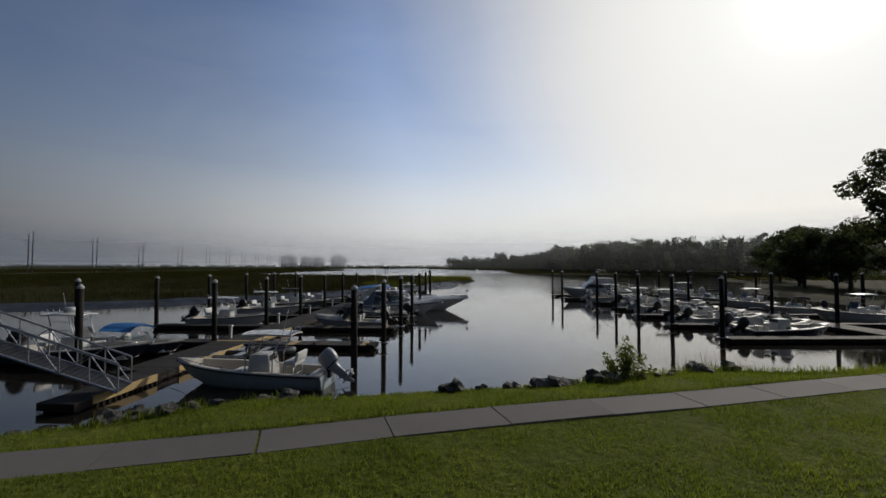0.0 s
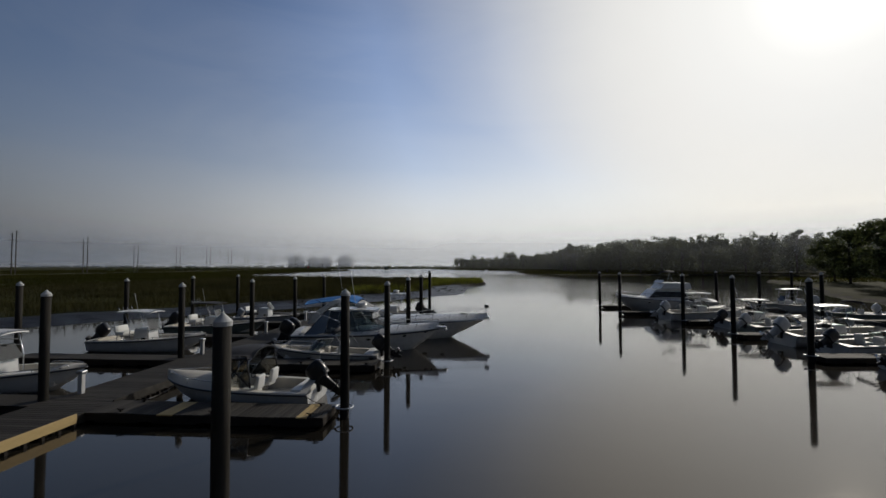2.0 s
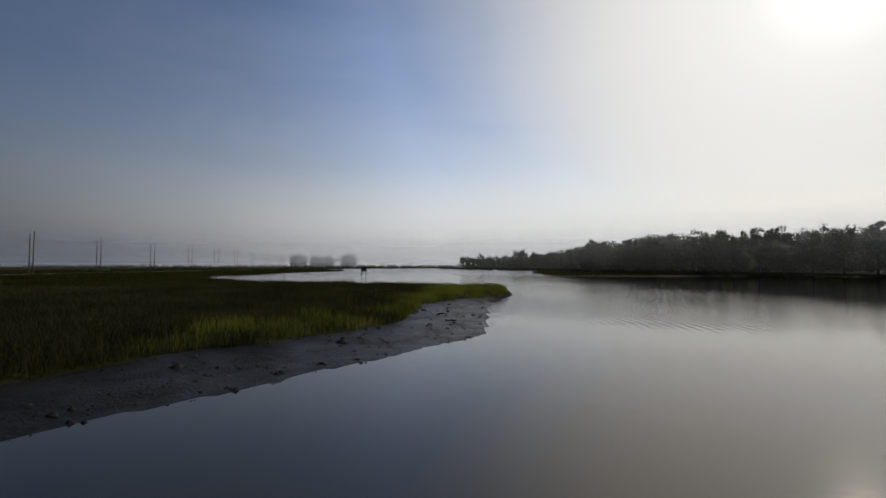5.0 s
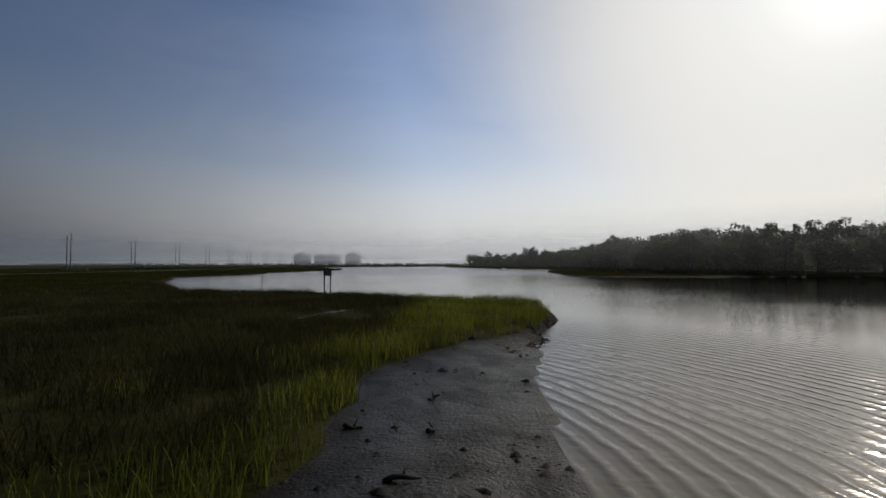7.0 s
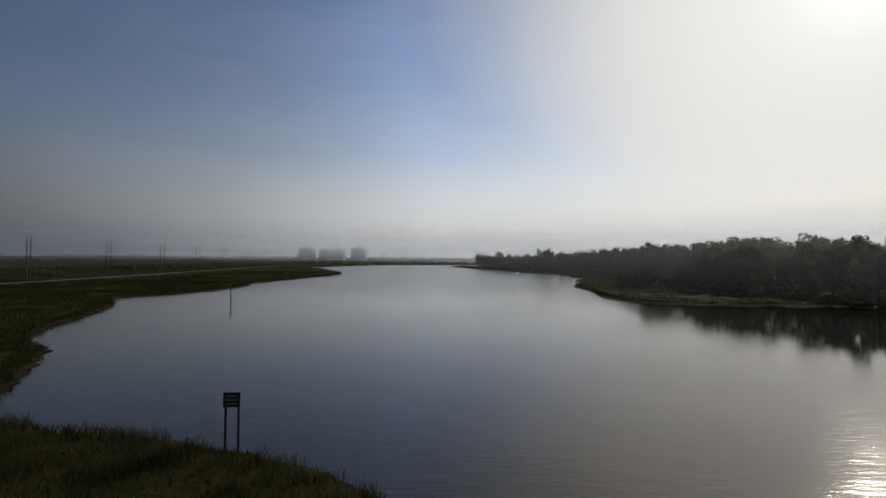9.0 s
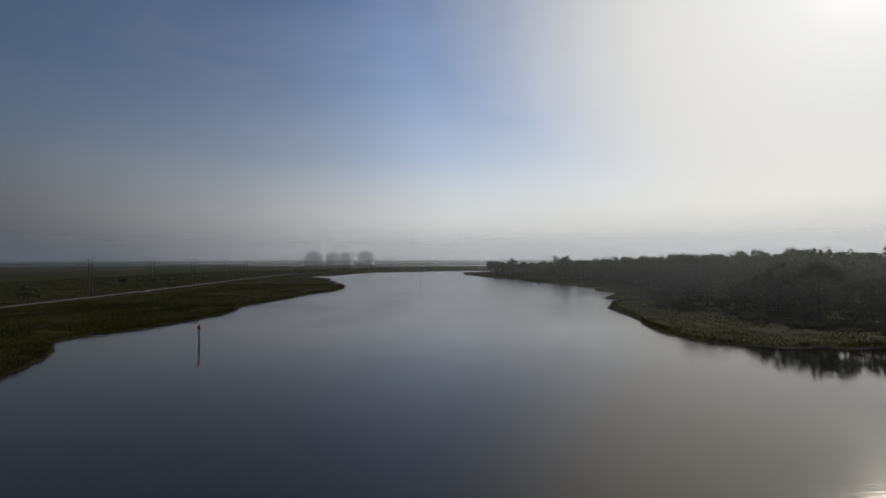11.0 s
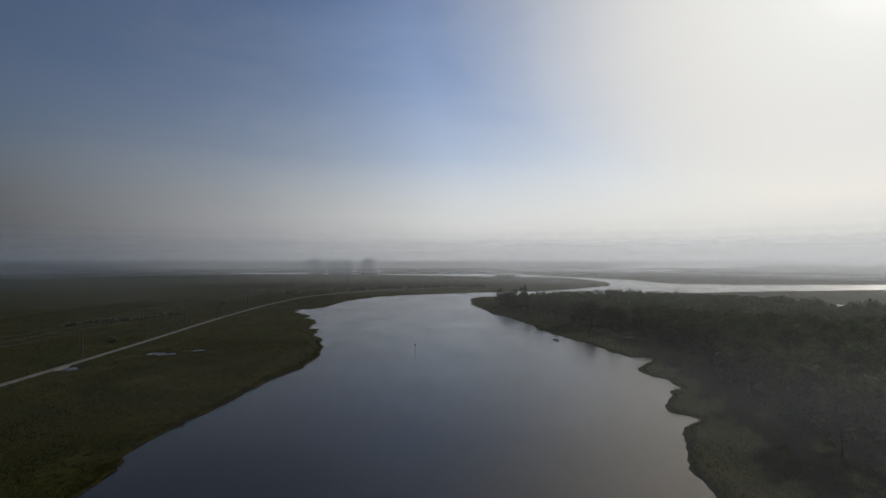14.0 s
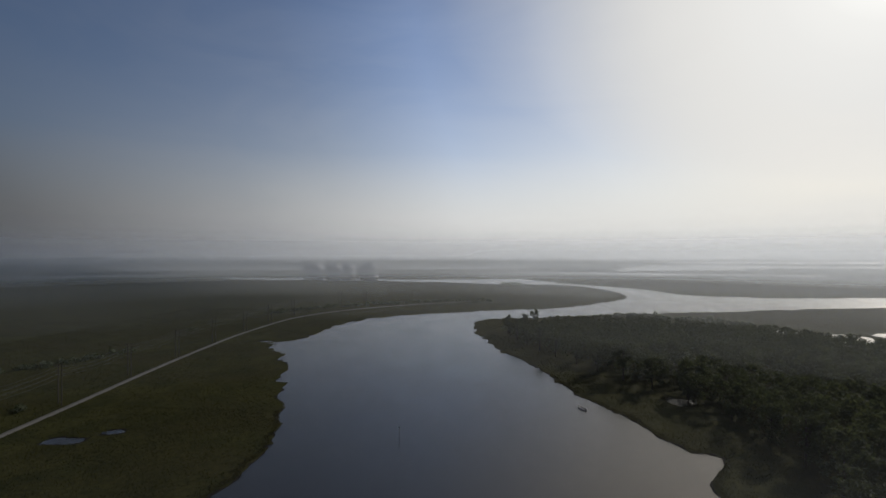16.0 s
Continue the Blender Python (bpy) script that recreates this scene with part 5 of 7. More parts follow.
class Hull:
    """The lines of a planing boat: length, beam and freeboard; x forward, waterline at 0."""

    def __init__(self, L, B, bow, stern, keel=-0.35, full=2.3, rake=0.16):
        self.L, self.B, self.bow, self.stern, self.keel, self.full, self.rake = L, B, bow, stern, keel, full, rake

    def beam(self, u):
        if u < 0.45:
            return self.B / 2 * (0.93 + 0.07 * math.sin(u / 0.45 * math.pi / 2))
        t = (u - 0.45) / 0.55
        return self.B / 2 * max(0.03, (1 - t ** self.full) ** 0.8)

    def sheer(self, u):
        return self.stern + (self.bow - self.stern) * u ** 1.6

    def chine(self, u):
        return 0.06 + 0.55 * self.bow * max(0, u - 0.45) ** 2 * 2.2, self.beam(u) * (0.88 - 0.32 * u ** 3)

    def keel_z(self, u):
        t = max(0, (u - 0.70) / 0.30)
        return self.keel + (self.bow * 0.82 - self.keel) * t ** 2.2

    def x(self, u, z):
        k = max(0, u - 0.6) / 0.4
        return -self.L / 2 + self.L * u - self.rake * self.L * k * k * max(0.0, 1 - (z + 0.3) / (self.sheer(u) + 0.3))

    def section(self, u):
        zs, b = self.sheer(u), self.beam(u)
        zc, bc = self.chine(u)
        zk = min(self.keel_z(u), zc - 0.01 if u < 0.98 else zs - 0.02)
        zc = max(zc, zk + 0.01)
        half = [(b, zs), (b * 0.5 + bc * 0.5 - 0.02 * b, (zs + zc) / 2), (bc, zc), (bc * 0.5, (zc + zk) / 2), (0.0, zk)]
        return [(self.x(u, z), y, z) for y, z in half] + [(self.x(u, z), -y, z) for y, z in half[-2::-1]]

    def shell(self, parent, mat, label=""):
        us = [i / 24 for i in range(25)]
        v, f = [], []
        for u in us:
            v += self.section(u)
        n = 9
        for i in range(len(us) - 1):
            for k in range(n - 1):
                f.append((i * n + k, i * n + k + 1, (i + 1) * n + k + 1, (i + 1) * n + k))
        f.append(tuple(range(n)))
        ob = mesh_object("hull", v, f, mat, parent, smooth=True)
        ob.data.polygons[len(f) - 1].use_smooth = False
        if label:
            ob["label"] = label
        return ob

    def liner(self, parent, mat, floor, deck_from, cap=0.17, crown=0.06, aft=0.05):
        """Gunwale caps, cockpit well and fore deck in one moulding."""
        us = sorted({i / 28 for i in range(29)} | {aft, aft + 0.001, deck_from, deck_from + 0.001})
        v, f = [], []
        for u in us:
            b, zs = self.beam(u), self.sheer(u)
            x = self.x(u, zs)
            if aft < u <= deck_from:
                i = max(0.02, b - cap)
                row = [(b, zs), (b - 0.04, zs + 0.03), (i, zs + 0.03), (max(0.01, i - 0.05), floor), (0, floor)]
            else:
                row = [(b, zs), (b - 0.04 if b > 0.1 else b * 0.8, zs + 0.03), (b * 0.6, zs + 0.03 + crown * 0.6), (b * 0.3, zs + 0.03 + crown * 0.9), (0, zs + 0.03 + crown)]
            v += [(x, y, z) for y, z in row] + [(x, -y, z) for y, z in row[-2::-1]]
        n = 9
        for i in range(len(us) - 1):
            for k in range(n - 1):
                f.append((i * n + k, (i + 1) * n + k, (i + 1) * n + k + 1, i * n + k + 1))
        ob = mesh_object("deck", v, f, mat, parent)
        flags = [us[j // (n - 1)] > deck_from + 0.0005 and 0 < j % (n - 1) < n - 2 for j in range(len(f))]
        ob.data.polygons.foreach_set("use_smooth", flags)
        return ob

    def edge(self, parent, mat, r=0.032, dz=-0.03):
        bm = bmesh.new()
        us = [i / 20 for i in range(21)]
        port = [(self.x(u, self.sheer(u)), self.beam(u) + 0.004, self.sheer(u) + dz) for u in us]
        tube(bm, port + [(x + 0.02 if i == 0 else x, -y, z) for i, (x, y, z) in enumerate(port[::-1])], r, 6)
        part("rub_rail", bm, mat, parent, smooth=True)

    def stripe(self, parent, mat, lo, hi, u0=0.0, u1=0.97):
        """A painted band along both sides."""
        for sgn in (1, -1):
            v, f = [], []
            us = [u0 + (u1 - u0) * i / 20 for i in range(21)]
            for u in us:
                zs, b = self.sheer(u), self.beam(u)
                zc, bc = self.chine(u)
                for t in (lo, hi):
                    z = zs + (zc - zs) * t
                    y = (b + (bc - b) * t - 0.04 * b * (1 - abs(2 * t - 1))) + 0.006
                    v.append((self.x(u, z), sgn * y, z))
            for i in range(20):
                f.append((2 * i, 2 * i + 1, 2 * i + 3, 2 * i + 2))
            mesh_object("hull_stripe", v, f, mat, parent)


def soft_box(bm, x0, x1, y0, y1, z0, z1, taper_x=0.0, taper_y=0.0, bevel=0.05, shift=0.0):
    """A bevelled block whose top is drawn in."""
    cx, cy = (x0 + x1) / 2, (y0 + y1) / 2
    v = []
    for z, t in ((z0, 0), (z1, 1)):
        for sx, sy in ((-1, -1), (1, -1), (1, 1), (-1, 1)):
            v.append(bm.verts.new((cx + shift * t + sx * (x1 - x0) / 2 * (1 - taper_x * t), cy + sy * (y1 - y0) / 2 * (1 - taper_y * t), z)))
    faces = [bm.faces.new([v[i] for i in f]) for f in ((3, 2, 1, 0), (4, 5, 6, 7), (0, 1, 5, 4), (1, 2, 6, 5), (2, 3, 7, 6), (3, 0, 4, 7))]
    if bevel:
        edges = {e for q in faces for e in q.edges}
        bmesh.ops.bevel(bm, geom=list(edges), offset=bevel, segments=3, affect="EDGES", profile=0.5)


def outboard(parent, x, y, z, size, mat, tilt):
    """An outboard engine hung on the transom, tilted up by some degrees."""
    m = pose(x, y, z) @ pose(0, 0, 0, 0, tilt, 0) @ Matrix.Scale(size, 4)
    def loft(rows, sides=18):
        """A rounded body through level rings of (z, centre x, half length, half width)."""
        bm = bmesh.new()
        loops = []
        for z1, cx, hx, hy in rows:
            ring = []
            for i in range(sides):
                q = 2 * math.pi * i / sides
                c, d = math.cos(q), math.sin(q)
                ring.append(bm.verts.new(m @ Vector((cx + hx * math.copysign(abs(c) ** 0.55, c), hy * math.copysign(abs(d) ** 0.6, d), z1))))
            loops.append(ring)
        for p, q in zip(loops, loops[1:]):
            for i in range(sides):
                bm.faces.new((p[i], p[(i + 1) % sides], q[(i + 1) % sides], q[i]))
        bm.faces.new(loops[0][::-1])
        bm.faces.new(loops[-1])
        return bm

    top = part("outboard_engine", loft([(0.10, -0.25, 0.23, 0.14), (0.15, -0.27, 0.30, 0.18), (0.32, -0.30, 0.345, 0.195), (0.52, -0.31, 0.35, 0.19), (0.64, -0.315, 0.325, 0.172), (0.715, -0.32, 0.27, 0.14), (0.75, -0.33, 0.18, 0.09)]), mat, parent, "large outboard engine tilted out of the water", smooth=True)
    part("cowl_band", loft([(0.13, -0.28, 0.275, 0.18), (0.135, -0.28, 0.30, 0.20), (0.185, -0.285, 0.31, 0.205), (0.19, -0.285, 0.28, 0.18)]), M_BLACK if mat != M_BLACK else M_RUB, top, smooth=False)
    part("drive_leg", loft([(-0.66, -0.30, 0.10, 0.035), (-0.42, -0.30, 0.15, 0.05), (-0.20, -0.27, 0.16, 0.075), (0.02, -0.25, 0.19, 0.115), (0.12, -0.25, 0.21, 0.14)]), mat, top, smooth=True)
    bm = loft([(-0.425, -0.34, 0.24, 0.13), (-0.40, -0.34, 0.27, 0.15), (-0.385, -0.34, 0.24, 0.12)])
    tube(bm, [m @ Vector((-0.60, 0, -0.60)), m @ Vector((-0.34, 0, -0.60)), m @ Vector((-0.05, 0, -0.60))], 0.085 * size, 10, 0.02 * size)
    p = [m @ Vector(c) for c in ((-0.42, 0, -0.64), (-0.2, 0, -0.64), (-0.36, 0, -0.86), (-0.46, 0, -0.86))]
    vs = [bm.verts.new(c + Vector((0, e, 0))) for e in (-0.012, 0.012) for c in p]
    for f in ((0, 1, 2, 3), (7, 6, 5, 4), (0, 1, 5, 4), (1, 2, 6, 5), (2, 3, 7, 6), (3, 0, 4, 7)):
        bm.faces.new([vs[i] for i in f])
    part("gearcase", bm, mat, top)
    bm = bmesh.new()
    for k in range(3):
        a = k * 2.094
        p = [Vector((-0.64 + dx, r * math.cos(a + da), -0.60 + r * math.sin(a + da))) for dx, r, da in ((0, 0.03, 0), (0.03, 0.17, -0.35), (-0.03, 0.18, 0.35))]
        q = [m @ (c + Vector((0.012, 0, 0))) for c in p]
        p = [m @ c for c in p]
        vs = [bm.verts.new(c) for c in p + q]
        for f in ((0, 1, 2), (5, 4, 3), (0, 1, 4, 3), (1, 2, 5, 4), (2, 0, 3, 5)):
            bm.faces.new([vs[i] for i in f])
    part("propeller", bm, M_RAIL, top, "steel propeller")
    bm = bmesh.new()
    box(bm, -0.04, 0.10, -0.13, 0.13, -0.18, 0.16, 0.02, pose(x, y, z) @ Matrix.Scale(size, 4))
    part("bracket", bm, M_BLACK, top)
    return top


def panel(name, corners, mat, parent, label="", thick=0.012):
    """A thin flat pane through four corners."""
    p = [Vector(c) for c in corners]
    n = (p[1] - p[0]).cross(p[2] - p[0]).normalized() * thick
    bm = bmesh.new()
    vs = [bm.verts.new(c) for c in p + [c + n for c in p]]
    k = len(p)
    bm.faces.new(vs[:k])
    bm.faces.new(vs[k:][::-1])
    for i in range(k):
        bm.faces.new((vs[i], vs[(i + 1) % k], vs[k + (i + 1) % k], vs[k + i]))
    return part(name, bm, mat, parent, label)


def bars(name, lines, r, mat, parent, label="", sides=6):
    """One bent rail or frame made of several round bars."""
    if name in ("bimini_frame", "top_support", "outrigger", "aerial", "canopy_frame", "rod_holder", "t_top_brace", "post_frame"):
        made = None
        for q in lines:
            bm = bmesh.new()
            tube(bm, q, r, sides)
            made = part(name.replace("_frame", "_strut"), bm, mat, parent, label, smooth=True)
        return made
    bm = bmesh.new()
    for q in lines:
        tube(bm, q, r, sides)
    return part(name, bm, mat, parent, label, smooth=True)


def cover(name, x0, x1, half, z0, z1, crown, mat, parent, label="", thick=0.03, droop=0.0):
    """A curved canvas or moulded top."""
    n, k = 8, 10
    v, f = [], []
    for t in (0, 1):
        for i in range(n + 1):
            u = i / n
            for j in range(k + 1):
                w = 2 * j / k - 1
                x = x0 + (x1 - x0) * u
                c = 1 - 0.12 * abs(2 * u - 1) ** 6
                v.append((x, w * half * c, z0 + (z1 - z0) * u + crown * (1 - w * w) + 0.04 * math.sin(math.pi * u) - droop * abs(w) ** 4 - t * thick))
    m = (n + 1) * (k + 1)
    for i in range(n):
        for j in range(k):
            a = i * (k + 1) + j
            f.append((a, a + k + 1, a + k + 2, a + 1))
            f.append((m + a, m + a + 1, m + a + k + 2, m + a + k + 1))
    rim = [i * (k + 1) for i in range(n + 1)] + [n * (k + 1) + j for j in range(1, k + 1)] + [i * (k + 1) + k for i in range(n - 1, -1, -1)] + [j for j in range(k - 1, 0, -1)]
    for a, b in zip(rim, rim[1:] + rim[:1]):
        f.append((a, b, m + b, m + a))
    ob = mesh_object(name, v, f, mat, parent, smooth=True)
    if label:
        ob["label"] = label
    return ob


def seat(parent, x, y, z, w, mat, label="", back=0.42, d=0.5):
    bm = bmesh.new()
    soft_box(bm, x - d / 2, x + d / 2, y - w / 2, y + w / 2, z, z + 0.14, 0.05, 0.03, 0.04)
    ob = part("seat_cushion", bm, mat, parent, label, smooth=True)
    if back:
        bm = bmesh.new()
        soft_box(bm, x - d / 2 - 0.06, x - d / 2 + 0.08, y - w / 2, y + w / 2, z + 0.12, z + 0.12 + back, 0.1, 0.06, 0.04, -0.06)
        part("seat_back", bm, mat, ob, smooth=True)
    return ob


def radar(parent, x, z, r=0.24):
    bm = bmesh.new()
    rings = [(0.9 * r, 0), (r, 0.02), (r, 0.10), (1.03 * r, 0.105), (1.03 * r, 0.125), (r, 0.13), (0.96 * r, 0.19), (0.86 * r, 0.215), (0.01, 0.225)]
    loops = [[bm.verts.new((x + q * math.cos(2 * math.pi * i / 18), q * math.sin(2 * math.pi * i / 18), z + h)) for i in range(18)] for q, h in rings]
    for a, b in zip(loops, loops[1:]):
        for i in range(18):
            bm.faces.new((a[i], a[(i + 1) % 18], b[(i + 1) % 18], b[i]))
    bm.faces.new(loops[0][::-1])
    bm.faces.new(loops[-1])
    part("radar_dome", bm, M_GEL, parent, "white radar dome", smooth=True)


def console_boat(label, L=6.0, B=2.2, hull="white", ttop="white", engine="black", tilt=48, twin=False, dome=True, group="moored centre-console boats", tz=2.12, rub=None, cx=-0.3):
    top = empty("motor_boat", Matrix.Identity(4), label, "boat", group)
    h = Hull(L, B, 0.86 * L / 6, 0.54 * L / 6)
    h.shell(top, M_HULLS[hull])
    h.liner(top, M_LINER, 0.22, 0.86, cap=0.2)
    h.edge(top, rub or M_RUB)
    before = set(bpy.data.objects)
    # console with screen, wheel and T-top
    bm = bmesh.new()
    soft_box(bm, -0.55, 0.35, -0.42, 0.42, 0.20, 1.12, 0.22, 0.12, 0.05, 0.02)
    con = part("console", bm, M_GEL, top, "moulded white steering console", smooth=True)
    panel("windscreen", ((0.42, -0.40, 1.02), (0.42, 0.40, 1.02), (0.12, 0.34, 1.52), (0.12, -0.34, 1.52)), M_GLASS, con, "sloping clear screen")
    bars("steering_wheel", [[(-0.58 + 0.05 * math.sin(a), 0.19 * math.cos(a), 0.98 + 0.19 * math.sin(a)) for a in (2 * math.pi * i / 14 for i in range(15))], [(-0.5, 0, 0.97), (-0.58, 0, 0.98)]], 0.014, M_BLACK, con)
    bm = bmesh.new()
    box(bm, -0.46, -0.44, -0.3, 0.3, 0.86, 1.1, 0.005)
    part("instrument_panel", bm, M_BLACK, con, "black instrument panel")
    bm = bmesh.new()
    box(bm, -0.05, 0.2, -0.415, -0.405, 0.55, 0.66, 0.003)
    part("console_port", bm, M_DARKGLASS, con)
    bm = bmesh.new()
    soft_box(bm, 0.45, 0.95, -0.36, 0.36, 0.2, 0.55, 0.05, 0.05, 0.04)
    part("console_seat", bm, M_WHITEVINYL, top, smooth=True)
    # leaning post
    bm = bmesh.new()
    soft_box(bm, -1.45, -1.0, -0.45, 0.45, 0.75, 0.92, 0.05, 0.03, 0.04)
    post = part("leaning_post", bm, M_WHITEVINYL, top, "padded helm seat", smooth=True)
    bm = bmesh.new()
    soft_box(bm, -1.5, -1.38, -0.45, 0.45, 0.9, 1.22, 0.1, 0.06, 0.04, -0.06)
    part("backrest", bm, M_WHITEVINYL, post, smooth=True)
    bars("post_frame", [[(-1.4, s * 0.4, 0.22), (-1.35, s * 0.4, 0.76)] for s in (-1, 1)] + [[(-1.05, s * 0.4, 0.22), (-1.1, s * 0.4, 0.76)] for s in (-1, 1)] + [[(-1.4, -0.4, 0.45), (-1.4, 0.4, 0.45)]], 0.02, M_RAIL, post)
    if ttop:
        mat = {"white": M_GEL, "black": M_DARKCANVAS, "blue": M_BLUECANVAS}[ttop]
        roof = cover("t_top", -1.3, 0.5, 0.56, tz, tz, 0.05, mat, top, "flat moulded T-top roof" if ttop == "white" else "canvas T-top roof", thick=0.06)
        for s in (-1, 1):
            bars("t_top_leg", [[(0.40, s * 0.44, 0.22), (0.36, s * 0.46, 1.1), (0.12, s * 0.46, tz - 0.02)]], 0.024, M_RAIL, roof)
            bars("t_top_leg", [[(-0.62, s * 0.44, 0.22), (-0.62, s * 0.46, 1.1), (-0.95, s * 0.46, tz - 0.02)]], 0.024, M_RAIL, roof)
            bars("t_top_brace", [[(0.28, s * 0.48, 1.45), (-0.72, s * 0.48, 1.45)], [(0.16, s * 0.46, tz - 0.3), (-0.86, s * 0.46, tz - 0.3)]], 0.018, M_RAIL, roof)
        if dome:
            radar(roof, -0.35, tz + 0.08)
        bars("aerial", [[(-1.0, 0.5, tz), (-1.2, 0.5, tz + 0.9)]], 0.01, M_GEL, roof)
        bars("rod_holder", [[(-1.22, y, tz + 0.02), (-1.30, y, tz + 0.22)] for y in (-0.42, -0.15, 0.12, 0.4)], 0.018, M_RAIL, roof)
    for ob in set(bpy.data.objects) - before:
        ob.data.transform(Matrix.Translation((cx, 0, 0)))
    # aft bench, rails, cleats, engine
    bm = bmesh.new()
    soft_box(bm, -L / 2 + 0.22, -L / 2 + 0.62, -B * 0.36, B * 0.36, 0.18, 0.54 * L / 6 - 0.04, 0.03, 0.03, 0.04)
    part("aft_bench", bm, M_LINER, top, smooth=True)
    zs = h.sheer(0.8)
    for s in (-1, 1):
        pts = [(h.x(u, h.sheer(u)), s * (h.beam(u) - 0.1), h.sheer(u) + 0.11) for u in (0.62, 0.70, 0.78, 0.86, 0.93)]
        bars("bow_rail", [pts] + [[p, (p[0], p[1], p[2] - 0.1)] for p in pts[::2]], 0.014, M_RAIL, top)
        for u in (0.08, 0.5, 0.9):
            bm = bmesh.new()
            x, y, z = h.x(u, h.sheer(u)), s * (h.beam(u) - 0.09), h.sheer(u) + 0.03
            tube(bm, [(x - 0.09, y, z + 0.045), (x, y, z + 0.035), (x + 0.09, y, z + 0.045)], 0.012, 5)
            box(bm, x - 0.03, x + 0.03, y - 0.01, y + 0.01, z, z + 0.035)
            part("cleat", bm, M_RAIL, top)
    mat = {"black": M_BLACK, "grey": M_GREYENG, "white": M_GEL}[engine]
    for y in ((-0.34, 0.34) if twin else (0.0,)):
        outboard(top, -L / 2 - 0.06, y, 0.5 * L / 6, 1.0 * L / 6, mat, tilt)
    return top


def bowrider(label, L=5.2, B=2.1, hull="white", bimini="folded", engine="black", tilt=50, group="moored runabouts", cabin=False, drop=0.0):
    top = empty("runabout", Matrix.Identity(4), label, "boat", group)
    h = Hull(L, B, 0.70 * L / 5.2, 0.46 * L / 5.2)
    h.shell(top, M_HULLS[hull])
    h.liner(top, M_LINER, 0.16, 0.52 if cabin else 0.88, cap=0.24, crown=0.22 if cabin else 0.05)
    h.edge(top, M_RUB, 0.026)
    h.stripe(top, M_HULLS["dark"], 0.30, 0.45)
    # wrap-round screen
    z0 = h.sheer(0.55) + 0.05
    pts = []
    for i in range(9):
        a = (i / 8 - 0.5) * math.pi
        pts.append((0.15 + 0.62 * math.cos(a), 0.80 * B / 2.1 * math.sin(a)))
    for i in range(8):
        (ax, ay), (bx, by) = pts[i], pts[i + 1]
        panel("windscreen", ((ax, ay, z0), (bx, by, z0), (bx - 0.30, by * 0.9, z0 + 0.36), (ax - 0.30, ay * 0.9, z0 + 0.36)), M_GLASS, top, thick=0.008)
    bars("screen_frame", [[(x - 0.30, y * 0.9, z0 + 0.37) for x, y in pts], [(x, y, z0) for x, y in pts]] + [[(pts[i][0], pts[i][1], z0), (pts[i][0] - 0.3, pts[i][1] * 0.9, z0 + 0.37)] for i in (0, 3, 5, 8)], 0.013, M_RAIL, top)
    for s in (-1, 1):
        seat(top, -0.55, s * 0.48, 0.36, 0.48, M_WHITEVINYL, "padded white helm chair")
        bm = bmesh.new()
        box(bm, -0.63, -0.47, s * 0.48 - 0.08, s * 0.48 + 0.08, 0.15, 0.37)
        part("seat_pedestal", bm, M_RAIL, top)
        bm = bmesh.new()
        soft_box(bm, -0.05, 0.45, s * 0.55 - 0.3, s * 0.55 + 0.3, 0.16, z0 + 0.02, 0.1, 0.05, 0.04)
        part("dash_console", bm, M_LINER, top, smooth=True)
    bars("steering_wheel", [[(-0.12, -0.5 + 0.16 * math.cos(a), 0.72 + 0.16 * math.sin(a)) for a in (2 * math.pi * i / 14 for i in range(15))]], 0.013, M_BLACK, top)
    bm = bmesh.new()
    soft_box(bm, -L / 2 + 0.2, -L / 2 + 0.65, -0.75, 0.75, 0.16, 0.52, 0.03, 0.03, 0.05)
    part("stern_bench", bm, M_WHITEVINYL, top, smooth=True)
    if not cabin:
        bm = bmesh.new()
        soft_box(bm, 0.9, L / 2 - 0.75, -0.5, 0.5, 0.16, 0.42, 0.1, 0.25, 0.05)
        part("bow_cushion", bm, M_WHITEVINYL, top, smooth=True)
    if bimini == "folded":
        bm = bmesh.new()
        tube(bm, [(-0.6, -0.85, 1.42), (-0.62, 0, 1.5), (-0.6, 0.85, 1.42)], 0.1, 8)
        boot = part("bimini_top", bm, M_DARKCANVAS, top, "rolled black canvas top", smooth=True)
        bars("bimini_frame", [[(-0.2, s * 0.93, 0.72), (-0.6, s * 0.88, 1.42)] for s in (-1, 1)] + [[(-1.2, s * 0.93, 0.68), (-0.62, s * 0.88, 1.42)] for s in (-1, 1)], 0.013, M_RAIL, boot)
    elif bimini:
        mat = M_BLUECANVAS if bimini == "blue" else M_DARKCANVAS
        roof = cover("bimini_top", -0.75 if cabin else -1.15, 0.35, 0.95, 1.56 if cabin else 1.72 - drop, 1.52 if cabin else 1.66 - drop, 0.14, mat, top, f"stretched {bimini} canvas top", droop=0.1)
        bars("bimini_frame", [[(-0.35, s * 0.96, 0.72), (0.35, s * 0.92, 1.48 if cabin else 1.60 - drop)] for s in (-1, 1)] + [[(-0.35, s * 0.96, 0.72), (-0.75 if cabin else -1.15, s * 0.92, 1.5 if cabin else 1.64 - drop)] for s in (-1, 1)] + [[(-0.35, s * 0.96, 0.72), (-0.4, s * 0.92, 1.54 if cabin else 1.70 - drop)] for s in (-1, 1)], 0.013, M_RAIL, roof)
